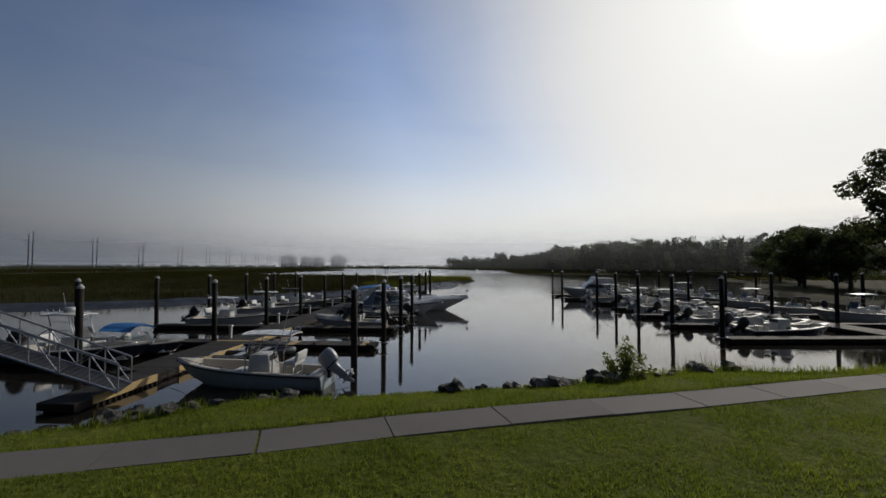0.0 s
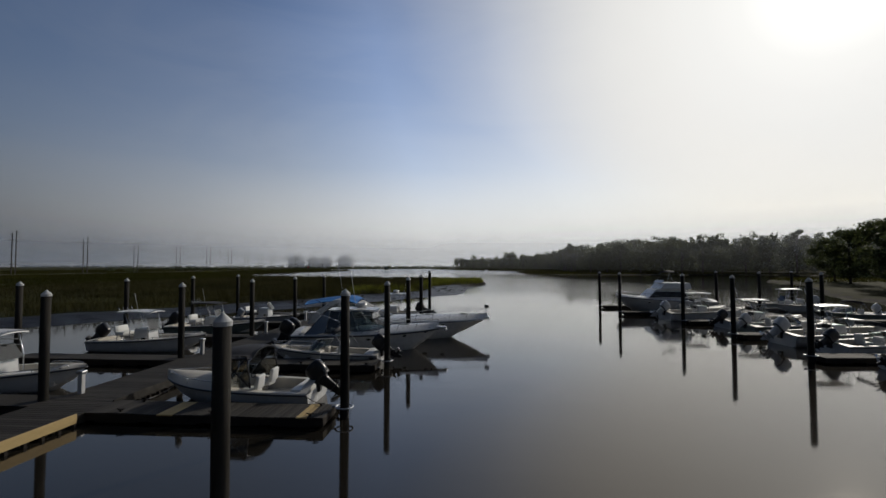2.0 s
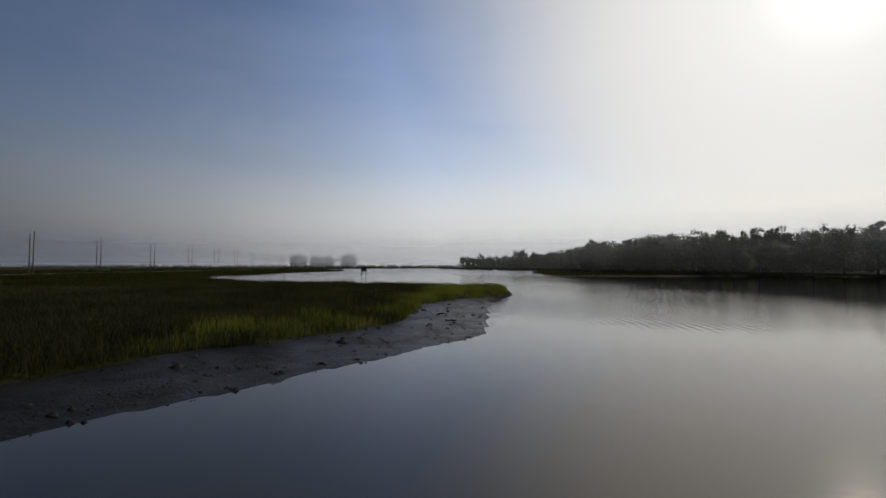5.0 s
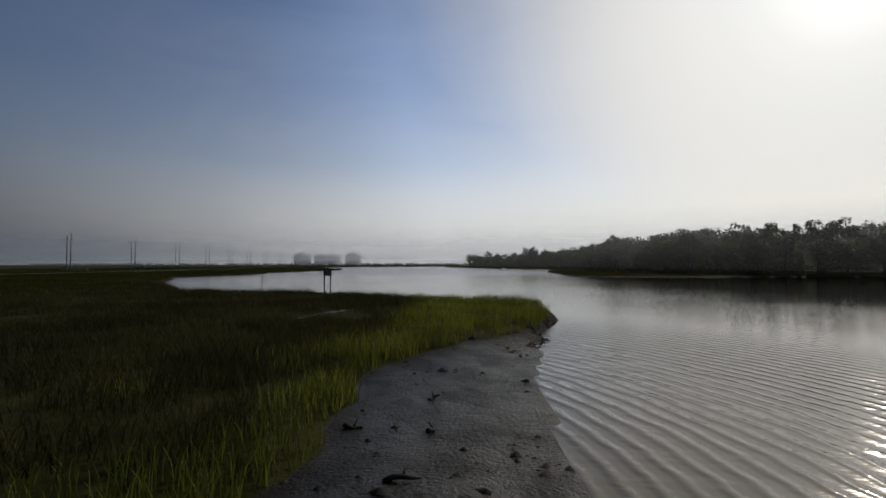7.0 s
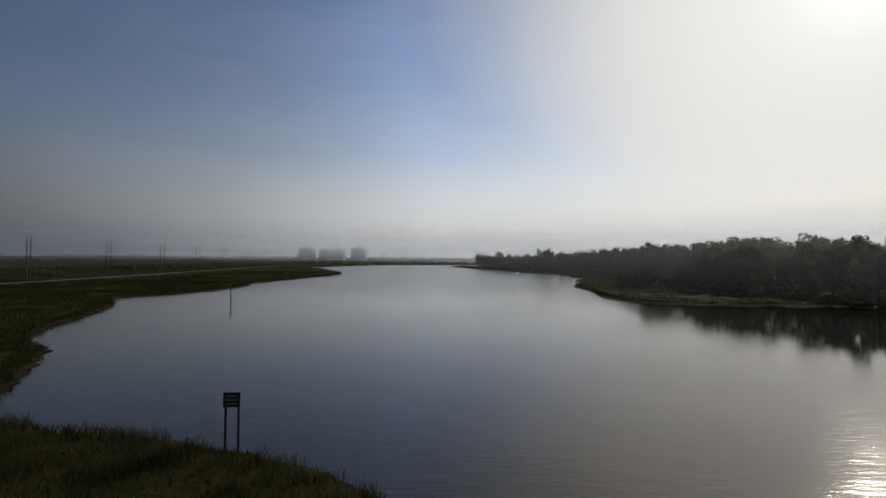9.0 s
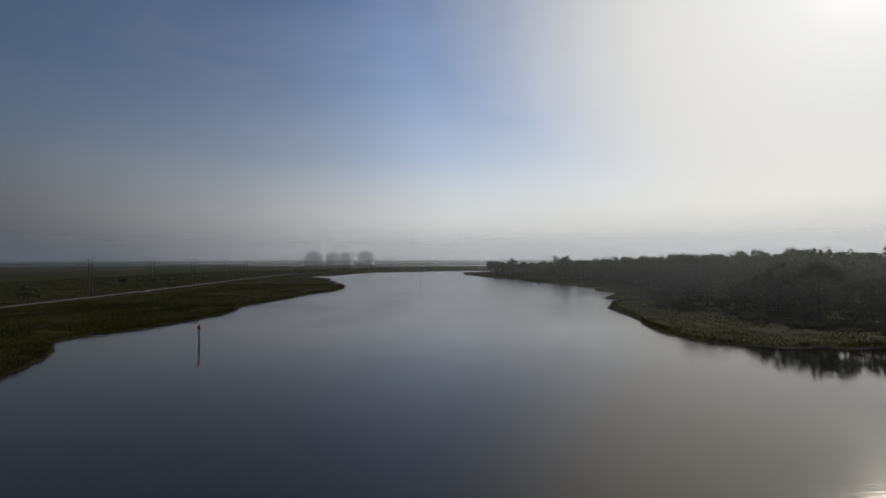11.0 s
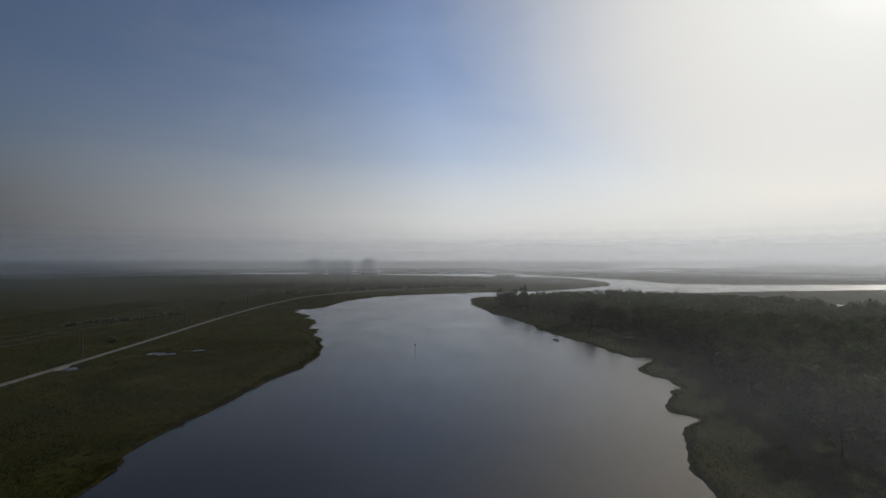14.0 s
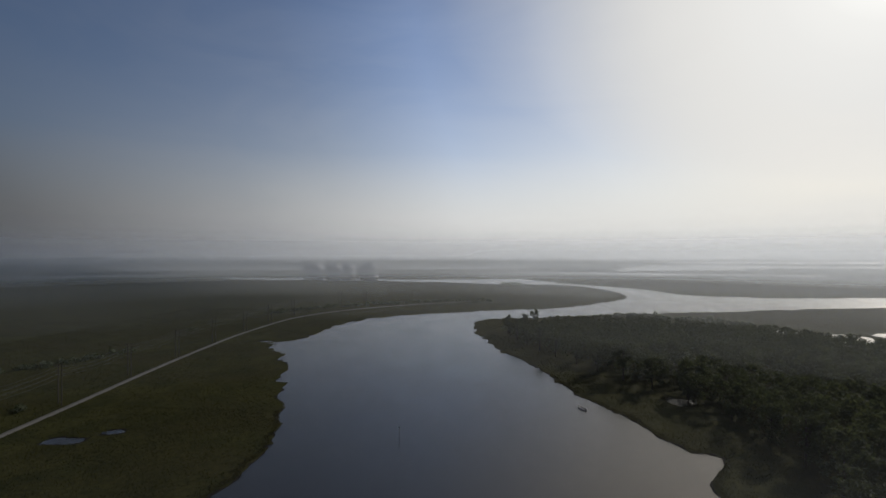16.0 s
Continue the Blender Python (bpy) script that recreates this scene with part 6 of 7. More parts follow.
    if cabin and bimini not in ("folded", None):
        zt = 1.52
        for s in (-1, 1):
            panel("side_curtain", ((-0.75, s * 0.92, 0.62), (0.22, s * 0.86, z0 + 0.02), (0.28, s * 0.84, zt), (-0.6, s * 0.88, zt + 0.03)), M_PVC, roof, "clear vinyl side curtain", thick=0.006)
            bars("canopy_frame", [[(-0.75, s * 0.94, 0.62), (0.28, s * 0.86, zt)], [(0.2, s * 0.88, z0), (-0.6, s * 0.9, zt)], [(-0.75, s * 0.94, 0.62), (-0.62, s * 0.9, zt)], [(0.62, s * 0.5, z0 + 0.1), (0.3, s * 0.6, zt)]], 0.022, M_DARKCANVAS, roof)
        for s in (-1, 1):
            panel("front_curtain", ((0.4, s * 0.04, z0 + 0.36), (0.2, s * 0.62, z0 + 0.36), (0.25, s * 0.7, zt), (0.3, s * 0.04, zt + 0.08)), M_PVC, roof, "clear vinyl front curtain", thick=0.006)
    pts = [(h.x(u, h.sheer(u)), h.beam(u) - 0.08, h.sheer(u) + 0.22) for u in (0.58, 0.68, 0.78, 0.88, 0.96)]
    rail = pts + [(x, -y, z) for x, y, z in pts[::-1]]
    bars("bow_rail", [rail] + [[p, (p[0], p[1], p[2] - 0.2)] for p in rail[::2]], 0.013, M_RAIL, top)
    outboard(top, -L / 2 - 0.06, 0, 0.46, 0.92, {"black": M_BLACK, "grey": M_GREYENG, "white": M_GEL}[engine], tilt)
    return top


def rail_round_bow(top, h, inset, height, u0, n=9, mid=True):
    us = [u0 + (0.985 - u0) * i / (n - 1) for i in range(n)]
    port = [(h.x(u, h.sheer(u)) + 0.10 * (u > 0.97), max(0.12, h.beam(u) - inset), h.sheer(u) + height * min(1, 0.35 + 1.6 * (u - u0) / (1 - u0))) for u in us]
    loop = port + [(x, -y, z) for x, y, z in port[::-1]]
    ob = bars("bow_rail", [loop], 0.016, M_RAIL, top, "steel bow rail")
    for p, u in list(zip(port, us))[::2] + list(zip([(x, -y, z) for x, y, z in port], us))[::2]:
        foot = (p[0] - 0.14, p[1], h.sheer(u) + 0.02)
        bars("stanchion", [[foot, p]], 0.013, M_RAIL, ob)
    return ob


def portlight(top, h, u, t, w, z):
    for s in (-1, 1):
        zs, b = h.sheer(u), h.beam(u)
        zc, bc = h.chine(u)
        zz = zs + (zc - zs) * t
        y = b + (bc - b) * t - 0.04 * b * (1 - abs(2 * t - 1))
        bm = bmesh.new()
        bmesh.ops.create_uvsphere(bm, u_segments=14, v_segments=8, radius=1, matrix=pose(h.x(u, zz), s * y, zz) @ Matrix.Diagonal((w, 0.03, z, 1)))
        part("portlight", bm, M_DARKGLASS, top, "oval dark hull window", smooth=True)


def hatch(top, x, z, w=0.5):
    bm = bmesh.new()
    box(bm, x - w / 2, x + w / 2, -w / 2, w / 2, z, z + 0.035, 0.012)
    part("deck_hatch", bm, M_TINT, top, "smoked deck hatch")


def round_hatch(top, h, u, y, r):
    """A low round deck hatch with a raised rim, lying on the fore deck."""
    b = max(0.2, h.beam(u))
    z = h.sheer(u) + 0.03 + 0.27 * max(0.0, 1 - (y / b) ** 2) - 0.02
    x = h.x(u, h.sheer(u))
    bm = bmesh.new()
    rings = [(r * 1.12, 0.0), (r * 1.12, 0.035), (r * 1.0, 0.05), (r * 0.9, 0.04), (0.01, 0.055)]
    loops = [[bm.verts.new((x + q * math.cos(2 * math.pi * i / 24), y + q * math.sin(2 * math.pi * i / 24), z + e)) for i in range(24)] for q, e in rings]
    for a, c in zip(loops, loops[1:]):
        for i in range(24):
            bm.faces.new((a[i], a[(i + 1) % 24], c[(i + 1) % 24], c[i]))
    bm.faces.new(loops[-1])
    part("deck_hatch" if r > 0.1 else "filler_cap", bm, M_GREYCANVAS if r > 0.1 else M_RUB, top, "round white deck hatch" if r > 0.1 else "small dark deck filler cap", smooth=True)


def express_cruiser(label, L, B, big):
    """A cabin cruiser: the small one with a white hard top, the big one with arch and blue canvas."""
    top = empty("cabin_cruiser", Matrix.Identity(4), label, "boat")
    k = L / 7.4
    h = Hull(L, B, 1.10 * k if not big else 1.16, 0.76 * k if not big else 0.95, keel=-0.5, full=2.5, rake=0.15 if not big else 0.24)
    h.shell(top, M_CRUISER)
    ox = -0.25 * L if big else 0.0
    h.liner(top, M_CRUISER, 0.45, 0.42 if not big else 0.27, cap=0.28, crown=0.26 if not big else 0.27)
    h.edge(top, M_RUB if not big else M_RAIL, 0.042 if not big else 0.03, -0.06)
    if not big:
        h.stripe(top, M_HULLS["dark"], 0.16, 0.24)
    else:
        h.stripe(top, M_HULLS["grey"], 0.34, 0.38)
    xw, zd = 0.06 * L, h.sheer(0.5) + 0.12
    fore, half, rise = 0.20 * L, B * 0.40, 0.62 if not big else 0.66
    # raked wrap-round screen
    foot, head = [], []
    for i in range(11):
        a = (i / 10 - 0.5) * math.pi
        c, s = math.cos(a) ** 0.8 if math.cos(a) > 0 else 0, math.sin(a)
        foot.append((ox - 0.08 * L + (fore + 0.08 * L) * c, half * s, zd + 0.10 * c))
        head.append((ox - 0.16 * L + (fore * 0.35 + 0.16 * L) * c, half * 0.84 * s, zd + rise))
    screen = bars("screen_frame", [foot, head] + [[foot[i], head[i]] for i in (0, 2, 4, 6, 8, 10)], 0.022, M_RUB if big else M_RAIL, top, "dark framed wrap-round windscreen")
    for i in range(10):
        panel("windscreen", (foot[i], foot[i + 1], head[i + 1], head[i]), M_TEAL if big else M_GLASS, screen, thick=0.008)
    # cockpit
    for s in (-1, 1):
        seat(top, ox - 0.14 * L, s * half * 0.5, 0.75, 0.55, M_WHITEVINYL, "padded white helm seat")
    bm = bmesh.new()
    soft_box(bm, -L * 0.42, -L * 0.34, -half * 0.9, half * 0.9, 0.45, 0.85 + 0.2 * big, 0.05, 0.05, 0.06)
    part("stern_lounge", bm, M_WHITEVINYL, top, smooth=True)
    bm = bmesh.new()
    soft_box(bm, ox - 0.06 * L, ox + 0.02 * L, -half * 0.9, half * 0.9, 0.45, zd - 0.02, 0.1, 0.02, 0.05)
    part("dashboard", bm, M_CRUISER, top, smooth=True)
    # swim platform and bow pulpit
    bm = bmesh.new()
    soft_box(bm, -L / 2 - 0.55, -L / 2 + 0.02, -B * 0.42, B * 0.42, 0.22, 0.32, 0.04, 0.04, 0.03)
    part("swim_platform", bm, M_CRUISER, top)
    zb = h.sheer(1.0)
    bm = bmesh.new()
    reach = 0.14 if big else 0.42
    soft_box(bm, L / 2 - 0.6, L / 2 + reach, -0.2, 0.2, zb - 0.02, zb + 0.08, 0.04, 0.16, 0.035)
    pulpit = part("bow_pulpit", bm, M_CRUISER, top)
    bars("anchor", [[(L / 2 - 0.3, 0, zb - 0.05), (L / 2 + reach + 0.04, 0, zb - 0.07)], [(L / 2 + reach - 0.12, -0.14, zb - 0.13), (L / 2 + reach + 0.02, 0, zb - 0.09), (L / 2 + reach - 0.12, 0.14, zb - 0.13)]], 0.03, M_RAIL, pulpit, "steel anchor")
    rail = rail_round_bow(top, h, 0.16, 0.55 if big else 0.42, 0.5, 11 if big else 9)
    if big:
        round_hatch(top, h, 0.655, 0.0, 0.30)
        round_hatch(top, h, 0.86, -0.06, 0.21)
        for y in (-0.1, 0.1):
            round_hatch(top, h, 0.955, y, 0.035)
    else:
        hatch(top, 0.26 * L, h.sheer(0.76) + 0.26, 0.5)
    portlight(top, h, 0.64 if big else 0.66, 0.28, 0.2 if big else 0.16, 0.08 if big else 0.065)
    portlight(top, h, 0.74 if big else 0.78, 0.24, 0.2 if big else 0.14, 0.08 if big else 0.06)
    portlight(top, h, 0.45 if big else 0.54, 0.3, 0.2 if big else 0.16, 0.08 if big else 0.065)
    for s in (-1, 1):
        for u in (0.06, 0.6, 0.93):
            bm = bmesh.new()
            x, y, z = h.x(u, h.sheer(u)), s * (h.beam(u) - 0.12), h.sheer(u) + 0.03
            tube(bm, [(x - 0.11, y, z + 0.05), (x, y, z + 0.04), (x + 0.11, y, z + 0.05)], 0.014, 5)
            box(bm, x - 0.035, x + 0.035, y - 0.012, y + 0.012, z, z + 0.04)
            part("cleat", bm, M_RAIL, top)
    if not big:
        zt = zd + rise + 0.42
        roof = cover("hard_top", -0.26 * L, 0.09 * L, half * 0.74, zt, zt, 0.06, M_CRUISER, top, "white moulded hard top", thick=0.08)
        for s in (-1, 1):
            bars("top_support", [[(0.10 * L, s * half * 0.62, zd + 0.2), (0.02 * L, s * half * 0.66, zt)], [(-0.02 * L, s * half * 0.93, zd), (-0.1 * L, s * half * 0.68, zt)], [(-0.27 * L, s * half * 1.02, zd - 0.2), (-0.24 * L, s * half * 0.68, zt)]], 0.022, M_RAIL, roof)
            panel("side_curtain", ((-0.27 * L, s * half, zd - 0.1), (-0.04 * L, s * half, zd), (-0.10 * L, s * half * 0.70, zt - 0.03), (-0.24 * L, s * half * 0.70, zt - 0.03)), M_PVC, roof, "clear vinyl side curtain")
        for s in (-1, 1):
            panel("aft_curtain", ((-0.43 * L, s * half * 0.98, zd - 0.32), (-0.27 * L, s * half * 0.99, zd - 0.1), (-0.25 * L, s * half * 0.71, zt - 0.03), (-0.27 * L, s * half * 0.71, zt - 0.05)), M_HAZYCURTAIN, roof, "sloping blue-grey aft curtain", thick=0.008)
            bars("curtain_seam", [[(-0.43 * L, s * half * 0.99, zd - 0.31), (-0.27 * L, s * half * 0.72, zt - 0.04)]], 0.016, M_DARKCANVAS, roof, "", 5)
        panel("aft_curtain", ((-0.43 * L, -half * 0.97, zd - 0.32), (-0.43 * L, half * 0.97, zd - 0.32), (-0.265 * L, half * 0.70, zt - 0.05), (-0.265 * L, -half * 0.70, zt - 0.05)), M_HAZYCURTAIN, roof, "sloping blue-grey aft curtain", thick=0.008)
        panel("front_curtain", ((0.06 * L, -half * 0.62, zd + rise * 0.9), (0.06 * L, half * 0.62, zd + rise * 0.9), (0.03 * L, half * 0.62, zt - 0.02), (0.03 * L, -half * 0.62, zt - 0.02)), M_PVC, roof, "clear vinyl front curtain")
        radar(roof, -0.05 * L, zt + 0.10, 0.27)
        bm = bmesh.new()
        bmesh.ops.create_uvsphere(bm, u_segments=16, v_segments=10, radius=0.15, matrix=pose(-0.22 * L, 0.3, zt + 0.22) @ Matrix.Diagonal((1, 1, 1.25, 1)))
        part("satellite_dome", bm, M_CRUISER, roof, "white egg-shaped dome", smooth=True)
        bars("aerial", [[(-0.12 * L, 0.7, zt), (-0.16 * L, 0.75, zt + 1.9)]], 0.012, M_CRUISER, roof)
        bars("outrigger", [[(-0.1 * L, s * half, zd + 0.3), (-0.46 * L, s * (half + 0.35), zt + 0.35)] for s in (-1, 1)], 0.016, M_RAIL, top, "thin fishing outrigger poles")
        for y in (-0.42, 0.42):
            outboard(top, -L / 2 - 0.5, y, 0.55, 1.05, M_BLACK, 30)
    else:
        zt = zd + rise + 0.48
        arch = []
        for s in (-1, 1):
            arch.append([(ox - 0.28 * L, s * half * 1.02, zd - 0.25), (ox - 0.22 * L, s * half * 1.0, zd + 0.5), (ox - 0.13 * L, s * half * 0.92, zt - 0.06), (ox - 0.09 * L, s * half * 0.6, zt + 0.10)])
        span = arch[0] + [(ox - 0.085 * L, 0, zt + 0.14)] + arch[1][::-1]
        v, f = [], []
        for x, y, z in span:
            v += [(x - 0.2, y * 1.02, z + 0.03), (x + 0.2, y * 1.02, z + 0.05), (x + 0.2, y * 0.97, z - 0.04), (x - 0.2, y * 0.97, z - 0.06)]
        for i in range(len(span) - 1):
            for j in range(4):
                f.append((4 * i + j, 4 * i + (j + 1) % 4, 4 * i + 4 + (j + 1) % 4, 4 * i + 4 + j))
        mesh_object("radar_arch", v, f, M_CRUISER, top, smooth=False)["label"] = "swept white radar arch"
        front = cover("blue_canopy", ox - 0.075 * L, ox - 0.01 * L, half * 0.80, zt + 0.10, zt - 0.10, 0.10, M_BLUECANVAS, top, "bright blue canvas canopy before the arch", droop=0.16)
        cover("blue_canopy", ox - 0.33 * L, ox - 0.105 * L, half * 0.92, zt - 0.22, zt + 0.08, 0.10, M_BLUECANVAS, top, "bright blue canvas canopy behind the arch", droop=0.10)
        for i in range(2, 8):
            a, b = head[i], head[i + 1]
            lift = (ox - 0.01 * L, a[1] * 0.86, zt - 0.10 - 0.10 * abs(a[1]) / half), (ox - 0.01 * L, b[1] * 0.86, zt - 0.10 - 0.10 * abs(b[1]) / half)
            panel("vinyl_curtain", (a, b, lift[1], lift[0]), M_GREYCANVAS, front, "pale grey canvas front panel", thick=0.012)
        rim = [(ox - 0.01 * L, head[i][1] * 0.86, zt - 0.10 - 0.10 * abs(head[i][1]) / half) for i in range(2, 9)]
        for line in [rim, [head[i] for i in range(2, 9)]] + [[head[i], rim[i - 2]] for i in (2, 4, 6, 8)]:
            bars("canvas_seam", [[(a[0], a[1], a[2] + 0.012) for a in line]], 0.016, M_DARKCANVAS, front, "dark stitched canvas seam", 5)
        for s in (-1, 1):
            panel("side_curtain", ((ox - 0.26 * L, s * half, zd - 0.05), head[10 if s > 0 else 0], (ox, s * half * 0.78, zt - 0.22), (ox - 0.14 * L, s * half * 0.9, zt - 0.12)), M_PVC, front, "clear vinyl side window", thick=0.006)
        bars("canopy_frame", [[(ox - 0.26 * L, s * half, zd), (ox - 0.33 * L, s * half * 0.9, zt - 0.24)] for s in (-1, 1)] + [[(ox - 0.01 * L, s * half * 0.78, zt - 0.2), head[9 if s > 0 else 1]] for s in (-1, 1)], 0.016, M_RAIL, front)
        bm = bmesh.new()
        zl = h.sheer(1) + 0.52
        tube(bm, [(L / 2 - 0.06, 0, zl), (L / 2 - 0.06, 0, zl + 0.1)], 0.03, 8)
        soft_box(bm, L / 2 - 0.18, L / 2 + 0.1, -0.1, 0.1, zl + 0.08, zl + 0.26, 0.1, 0.1, 0.04)
        part("bow_lamp", bm, M_BLACK, rail, "black bow searchlight", smooth=True)
        bars("aerial", [[(ox - 0.16 * L, s * half * 0.9, zt - 0.2), (ox - 0.2 * L, s * half, zt + 2.0)] for s in (1,)], 0.007, M_CRUISER, top)
    return top


def flybridge_cruiser(label):
    top = empty("flybridge_cruiser", Matrix.Identity(4), label, "boat")
    L, B = 8.8, 3.0
    h = Hull(L, B, 1.45, 1.0, keel=-0.5, full=2.4)
    h.shell(top, M_HULLS["white"])
    h.liner(top, M_GEL, 0.5, 0.28, cap=0.3, crown=0.2)
    h.edge(top, M_RUB, 0.03)
    bm = bmesh.new()
    soft_box(bm, -1.9, 2.1, -1.15, 1.15, 1.1, 2.15, 0.30, 0.14, 0.08, -0.45)
    cab = part("cabin", bm, M_GEL, top, "white deckhouse")
    bm = bmesh.new()
    soft_box(bm, -1.75, 1.75, -1.16, 1.16, 1.42, 1.95, 0.20, 0.07, 0.02, -0.25)
    part("cabin_window", bm, M_DARKGLASS, cab, "dark wrap-round cabin windows")
    bm = bmesh.new()
    soft_box(bm, -2.2, 0.75, -1.12, 1.12, 2.15, 2.75, 0.22, 0.1, 0.08, -0.2)
    fly = part("flybridge", bm, M_GEL, top, "white flybridge", smooth=False)
    panel("flybridge_screen", ((0.45, -0.85, 2.72), (0.45, 0.85, 2.72), (0.2, 0.8, 2.98), (0.2, -0.8, 2.98)), M_TINT, fly)
    bm = bmesh.new()
    tube(bm, [(-1.6, -1.0, 3.75), (-0.4, 0, 3.82), (0.6, 1.0, 3.75)], 0.08, 8)
    roof = part("bimini_top", bm, M_DARKCANVAS, top, "rolled dark canvas top", smooth=True)
    bars("bimini_frame", [[(-1.6, s * 0.98, 2.7), (-1.0, s * 0.95, 3.72)] for s in (-1, 1)] + [[(0.1, s * 0.98, 2.7), (-0.3, s * 0.95, 3.75)] for s in (-1, 1)], 0.016, M_RAIL, roof)
    rail_round_bow(top, h, 0.16, 0.5, 0.5)
    hatch(top, 2.7, 1.52)
    portlight(top, h, 0.7, 0.28, 0.16, 0.06)
    bm = bmesh.new()
    soft_box(bm, -L / 2 - 0.5, -L / 2 + 0.02, -1.2, 1.2, 0.2, 0.3, 0.04, 0.04, 0.03)
    part("swim_platform", bm, M_GEL, top)
    return top


def dinghy(label):
    top = empty("inflatable_dinghy", Matrix.Identity(4), label, "dinghy", "grey inflatables by the walkway")
    bm = bmesh.new()
    pts = [(-1.4, 0.55, 0.16)] + [(x, y, 0.16 + 0.08 * max(0, x) ** 2 / 2) for x, y in ((-0.6, 0.56), (0.2, 0.55), (0.8, 0.42), (1.25, 0.12), (1.25, -0.12), (0.8, -0.42), (0.2, -0.55), (-0.6, -0.56))] + [(-1.4, -0.55, 0.16)]
    tube(bm, pts, 0.15, 12)
    part("tube", bm, M_RUBBER, top, smooth=True)
    bm = bmesh.new()
    box(bm, -1.2, 0.9, -0.42, 0.42, 0.05, 0.12, 0.02)
    part("floor", bm, M_RUBBER, top)
    bm = bmesh.new()
    box(bm, -1.24, -1.18, -0.42, 0.42, 0.02, 0.32, 0.01)
    part("transom", bm, M_HULLS["grey"], top)
    bm = bmesh.new()
    box(bm, -0.2, 0.08, -0.5, 0.5, 0.24, 0.28, 0.01)
    part("thwart", bm, M_HULLS["grey"], top)
    return top


def place(ob, m):
    ob.matrix_world = m
    return ob


# west dock, river side
place(console_boat("pale blue centre-console boat with white roof and big grey outboard", 5.7, 1.85, "blue", "white", "grey", 46, dome=False, tz=1.84, cx=-0.35), west(-3.45, -1.05, 0, 178))
d1 = place(dinghy("grey inflatable dinghy tied to the walkway"), west(-5.3, 4.1, 0, 4))
copy_thing(d1, west(-5.9, 2.9, 0, -2))
place(bowrider("small white cabin boat under a black canvas top", 5.0, 2.05, "white", "black", "black", 48, cabin=True), west(-3.8, 2 * BAY + 1.5, 0, 180))
place(bowrider("white open runabout with a rolled black canvas top", 5.0, 1.7, "white", "folded", "black", 52), west(-2.95, 3 * BAY + 0.95, 0, 180))
place(express_cruiser("white cabin cruiser with hard top and radar moored bow out", 7.4, 2.6, False), west(-1.85, 3 * BAY + 4.4, 0, -1))
place(express_cruiser("large white cabin cruiser with a bright blue canopy moored bow out", 10.2, 3.2, True), west(-0.6, 4 * BAY + 2.3, 0, -1))
place(console_boat("blue-grey centre-console boat with white roof and twin black outboards", 6.3, 1.95, "blue", "white", "black", 66, twin=True, tz=2.07, cx=-0.65), west(-3.54, 5 * BAY + 4.3, 0, 183))
# west dock, marsh side
place(console_boat("dark-hulled centre-console boat with white roof moored at the walkway", 6.2, 2.3, "dark", "white", "black", 45), west(-12.6, 2.0, 0, 0))
place(bowrider("dark runabout under a bright blue canvas top", 5.0, 2.05, "dark", "blue", "black", 50, drop=0.4), west(-11.7, 3.9, 0, 0))
w2 = place(console_boat("white centre-console boat with white roof and black outboard", 5.7, 2.2, "white", "white", "black", 50, dome=False, tz=1.95), west(-12.6, 2 * BAY + 2.1, 0, 1))
copy_thing(w2, west(-12.8, 3 * BAY + 3.2, 0, -1))
place(console_boat("grey-green centre-console boat under a black canvas roof", 6.0, 2.25, "green", "black", "black", 50, dome=False, tz=1.95), west(-12.4, 4 * BAY + 2.3, 0, 0))
place(console_boat("low grey open skiff beside the walkway", 4.6, 1.9, "grey", None, "grey", 40, dome=False), west(-11.8, 5 * BAY + 1.9, 0, 0))
# east dock, river side, from the far end
place(flybridge_cruiser("white flybridge cruiser with dark cabin windows moored bow out"), pose(22.2, 54.7, 0, 0, 0, 179))
e1 = place(console_boat("white centre-console boat with hard top and pale outboard", 6.6, 2.4, "white", "white", "white", 50, dome=False), pose(22.4, 48.4, 0, 0, 0, 1))
place(bowrider("small white cabin boat with rolled canvas top", 5.2, 2.1, "white", "folded", "black", 45, cabin=True), pose(22.8, 50.4, 0, 0, 0, -1))
e2 = place(bowrider("green-hulled runabout with a white outboard", 5.4, 2.1, "green", "folded", "white", 48), pose(23.4, 41.3, 0, 0, 0, 1))
copy_thing(w2, pose(23.5, 43.6, 0, 0, 0, 2))
e3 = place(bowrider("white runabout with black outboard tilted up", 5.6, 2.15, "white", "folded", "black", 55), pose(22.9, 34.5, 0, 0, 0, 2))
copy_thing(e1, pose(23.0, 37.0, 0, 0, 0, 0))
copy_thing(e3, pose(22.2, 28.5, 0, 0, 0, -2))
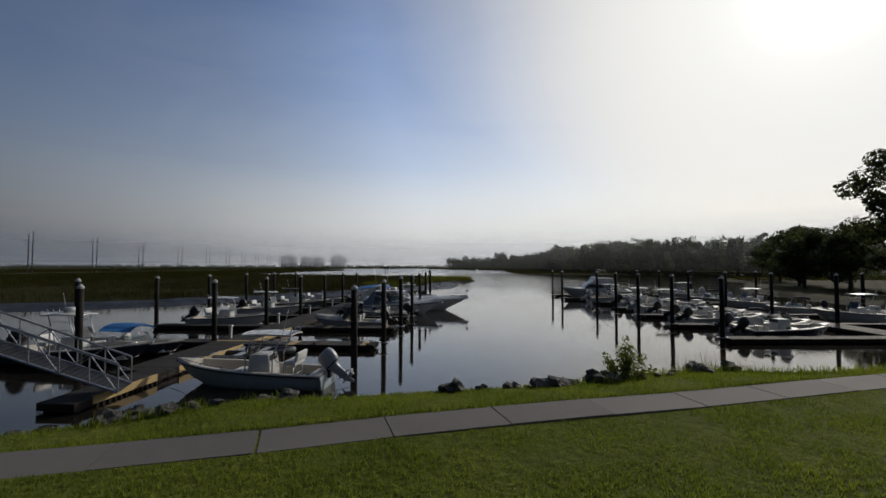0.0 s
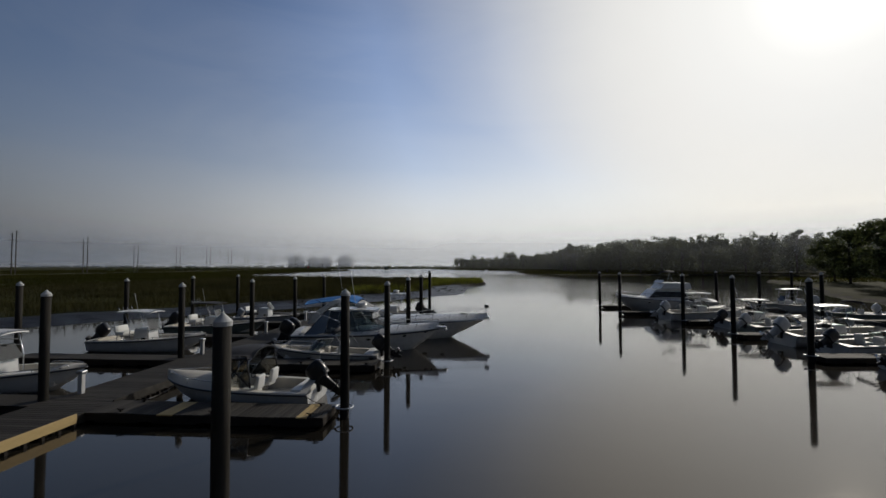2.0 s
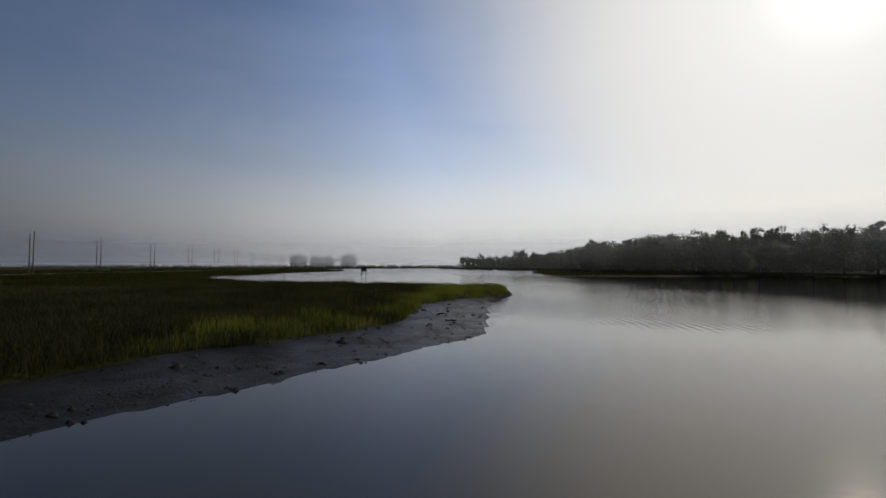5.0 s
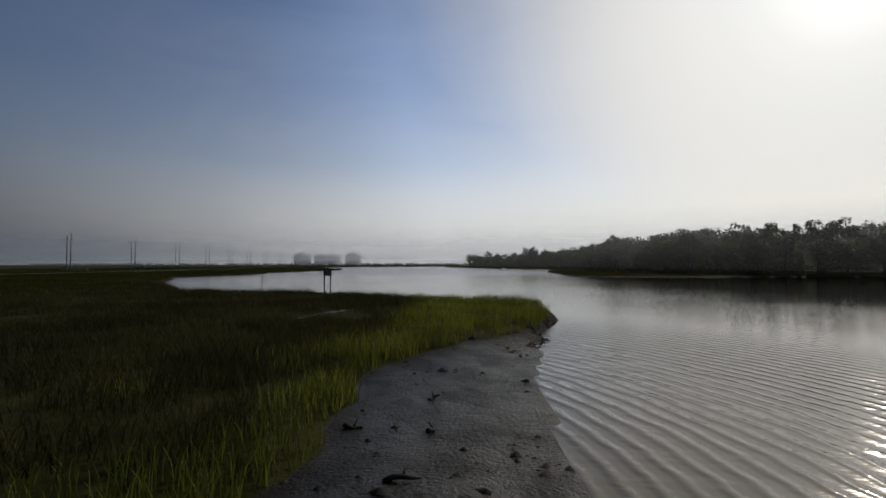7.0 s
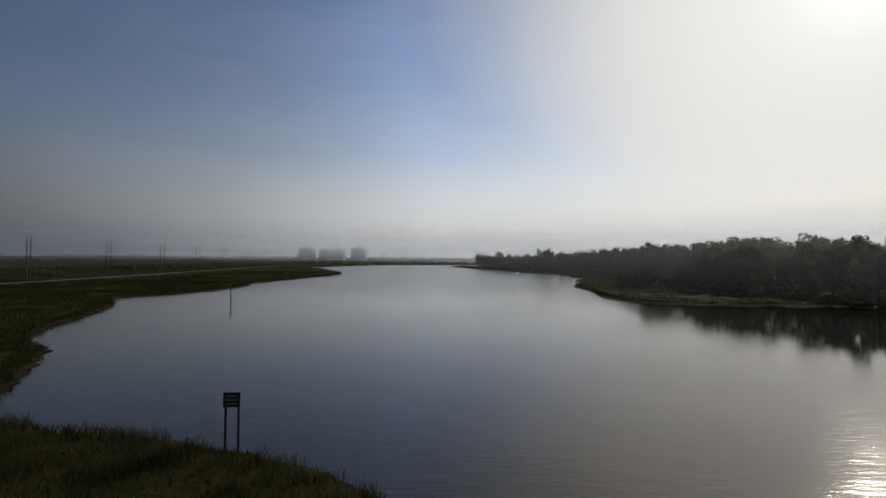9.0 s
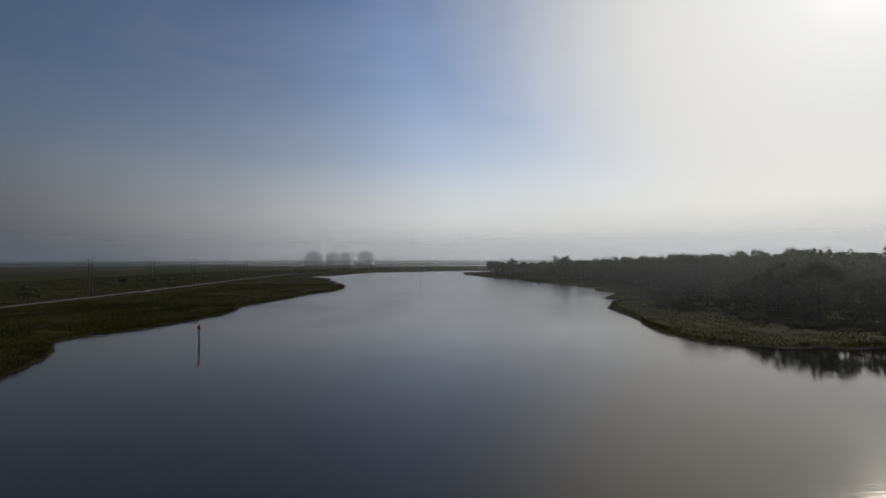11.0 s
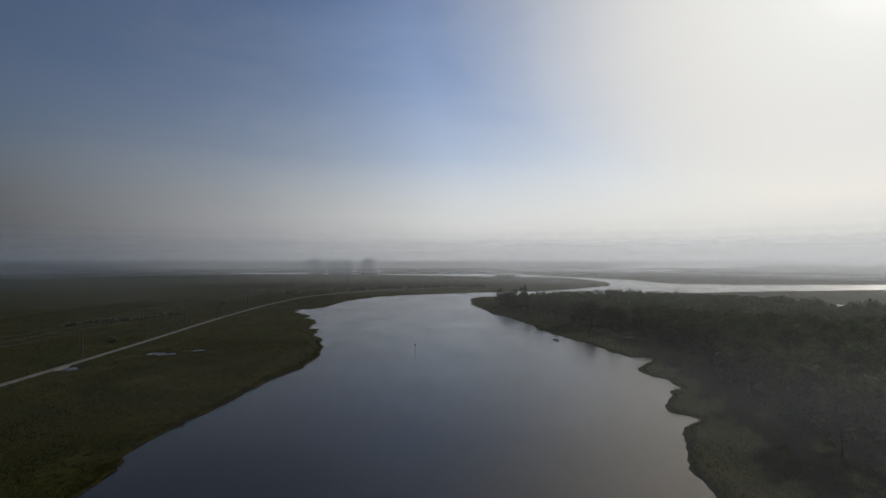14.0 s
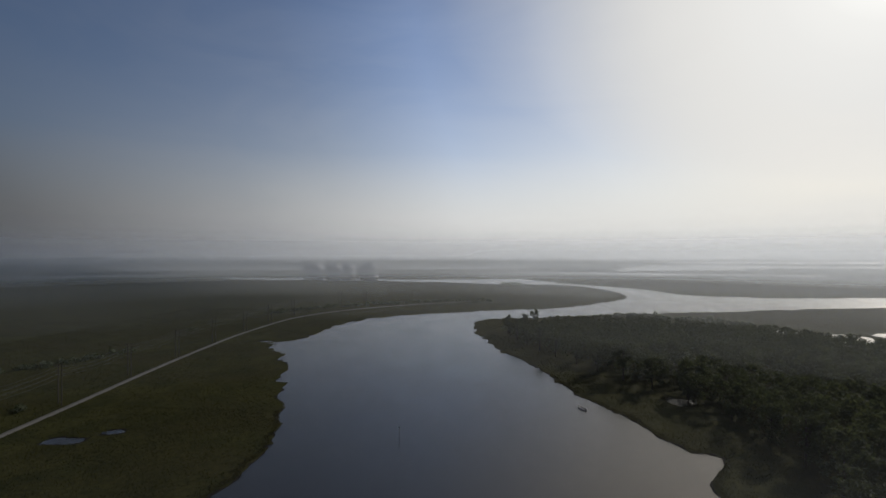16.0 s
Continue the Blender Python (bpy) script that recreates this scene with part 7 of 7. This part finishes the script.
place(console_boat("white open console boat with black outboard tilted up", 5.8, 2.2, "white", None, "black", 58), pose(22.4, 30.6, 0, 0, 0, 1))
place(console_boat("dark-hulled open console boat with black outboard", 5.4, 2.1, "dark", None, "black", 52), pose(22.0, 22.6, 0, 0, 0, 0))
copy_thing(e3, pose(22.6, 24.8, 0, 0, 0, 1))
# east dock, far side
for k, (y, src) in enumerate(((22.5, e2), (25.0, w2), (30.0, e1), (35.5, e3), (42.0, w2), (48.0, e2), (54.5, e1))):
    copy_thing(src, pose(33.4, y, 0, 0, 0, 181 + k % 3))
# a small boat far up the river under the east bank
copy_thing(e3, pose(50, 497, 0, 0, 0, 120))


# ---- mooring lines ----
M_ROPE = material("mooring_rope", (0.20, 0.19, 0.17), 0.9, vary=0.2, scale=20)


def mooring_line(a, b, sag):
    p, q = Vector(a), Vector(b)
    bm = bmesh.new()
    tube(bm, [p.lerp(q, t) - Vector((0, 0, sag * 4 * t * (1 - t))) for t in (0, 0.2, 0.4, 0.6, 0.8, 1)], 0.012, 6)
    tagged(part("mooring_line", bm, M_ROPE, None, smooth=True), "slack pale mooring rope from boat to dock", "rope", group="mooring lines")


def west_point(a, s, z):
    return west(a, s, z).translation


for a0, s0, z0, a1, s1 in ((-5.3, -1.3, 0.62, -6.9, -0.5), (-0.8, -0.6, 0.5, -0.05, -0.05), (-5.7, 2 * BAY + 1.2, 0.6, -6.0, 2 * BAY + 0.08), (-1.6, 2 * BAY + 0.8, 0.5, -0.7, 2 * BAY + 0.08), (-5.3, 3 * BAY + 0.8, 0.6, -6.0, 3 * BAY + 0.08), (-0.9, 3 * BAY + 0.4, 0.5, -0.7, 3 * BAY + 0.08), (-5.6, 5 * BAY + 3.9, 0.7, -6.0, 6 * BAY - 0.78), (-0.5, 5 * BAY + 4.0, 0.55, -0.7, 6 * BAY - 0.78), (-4.8, 4 * BAY + 1.1, 0.9, -6.0, 4 * BAY + 0.08)):
    mooring_line(west_point(a0, s0, z0), west_point(a1, s1, DECK + 0.06), 0.08)
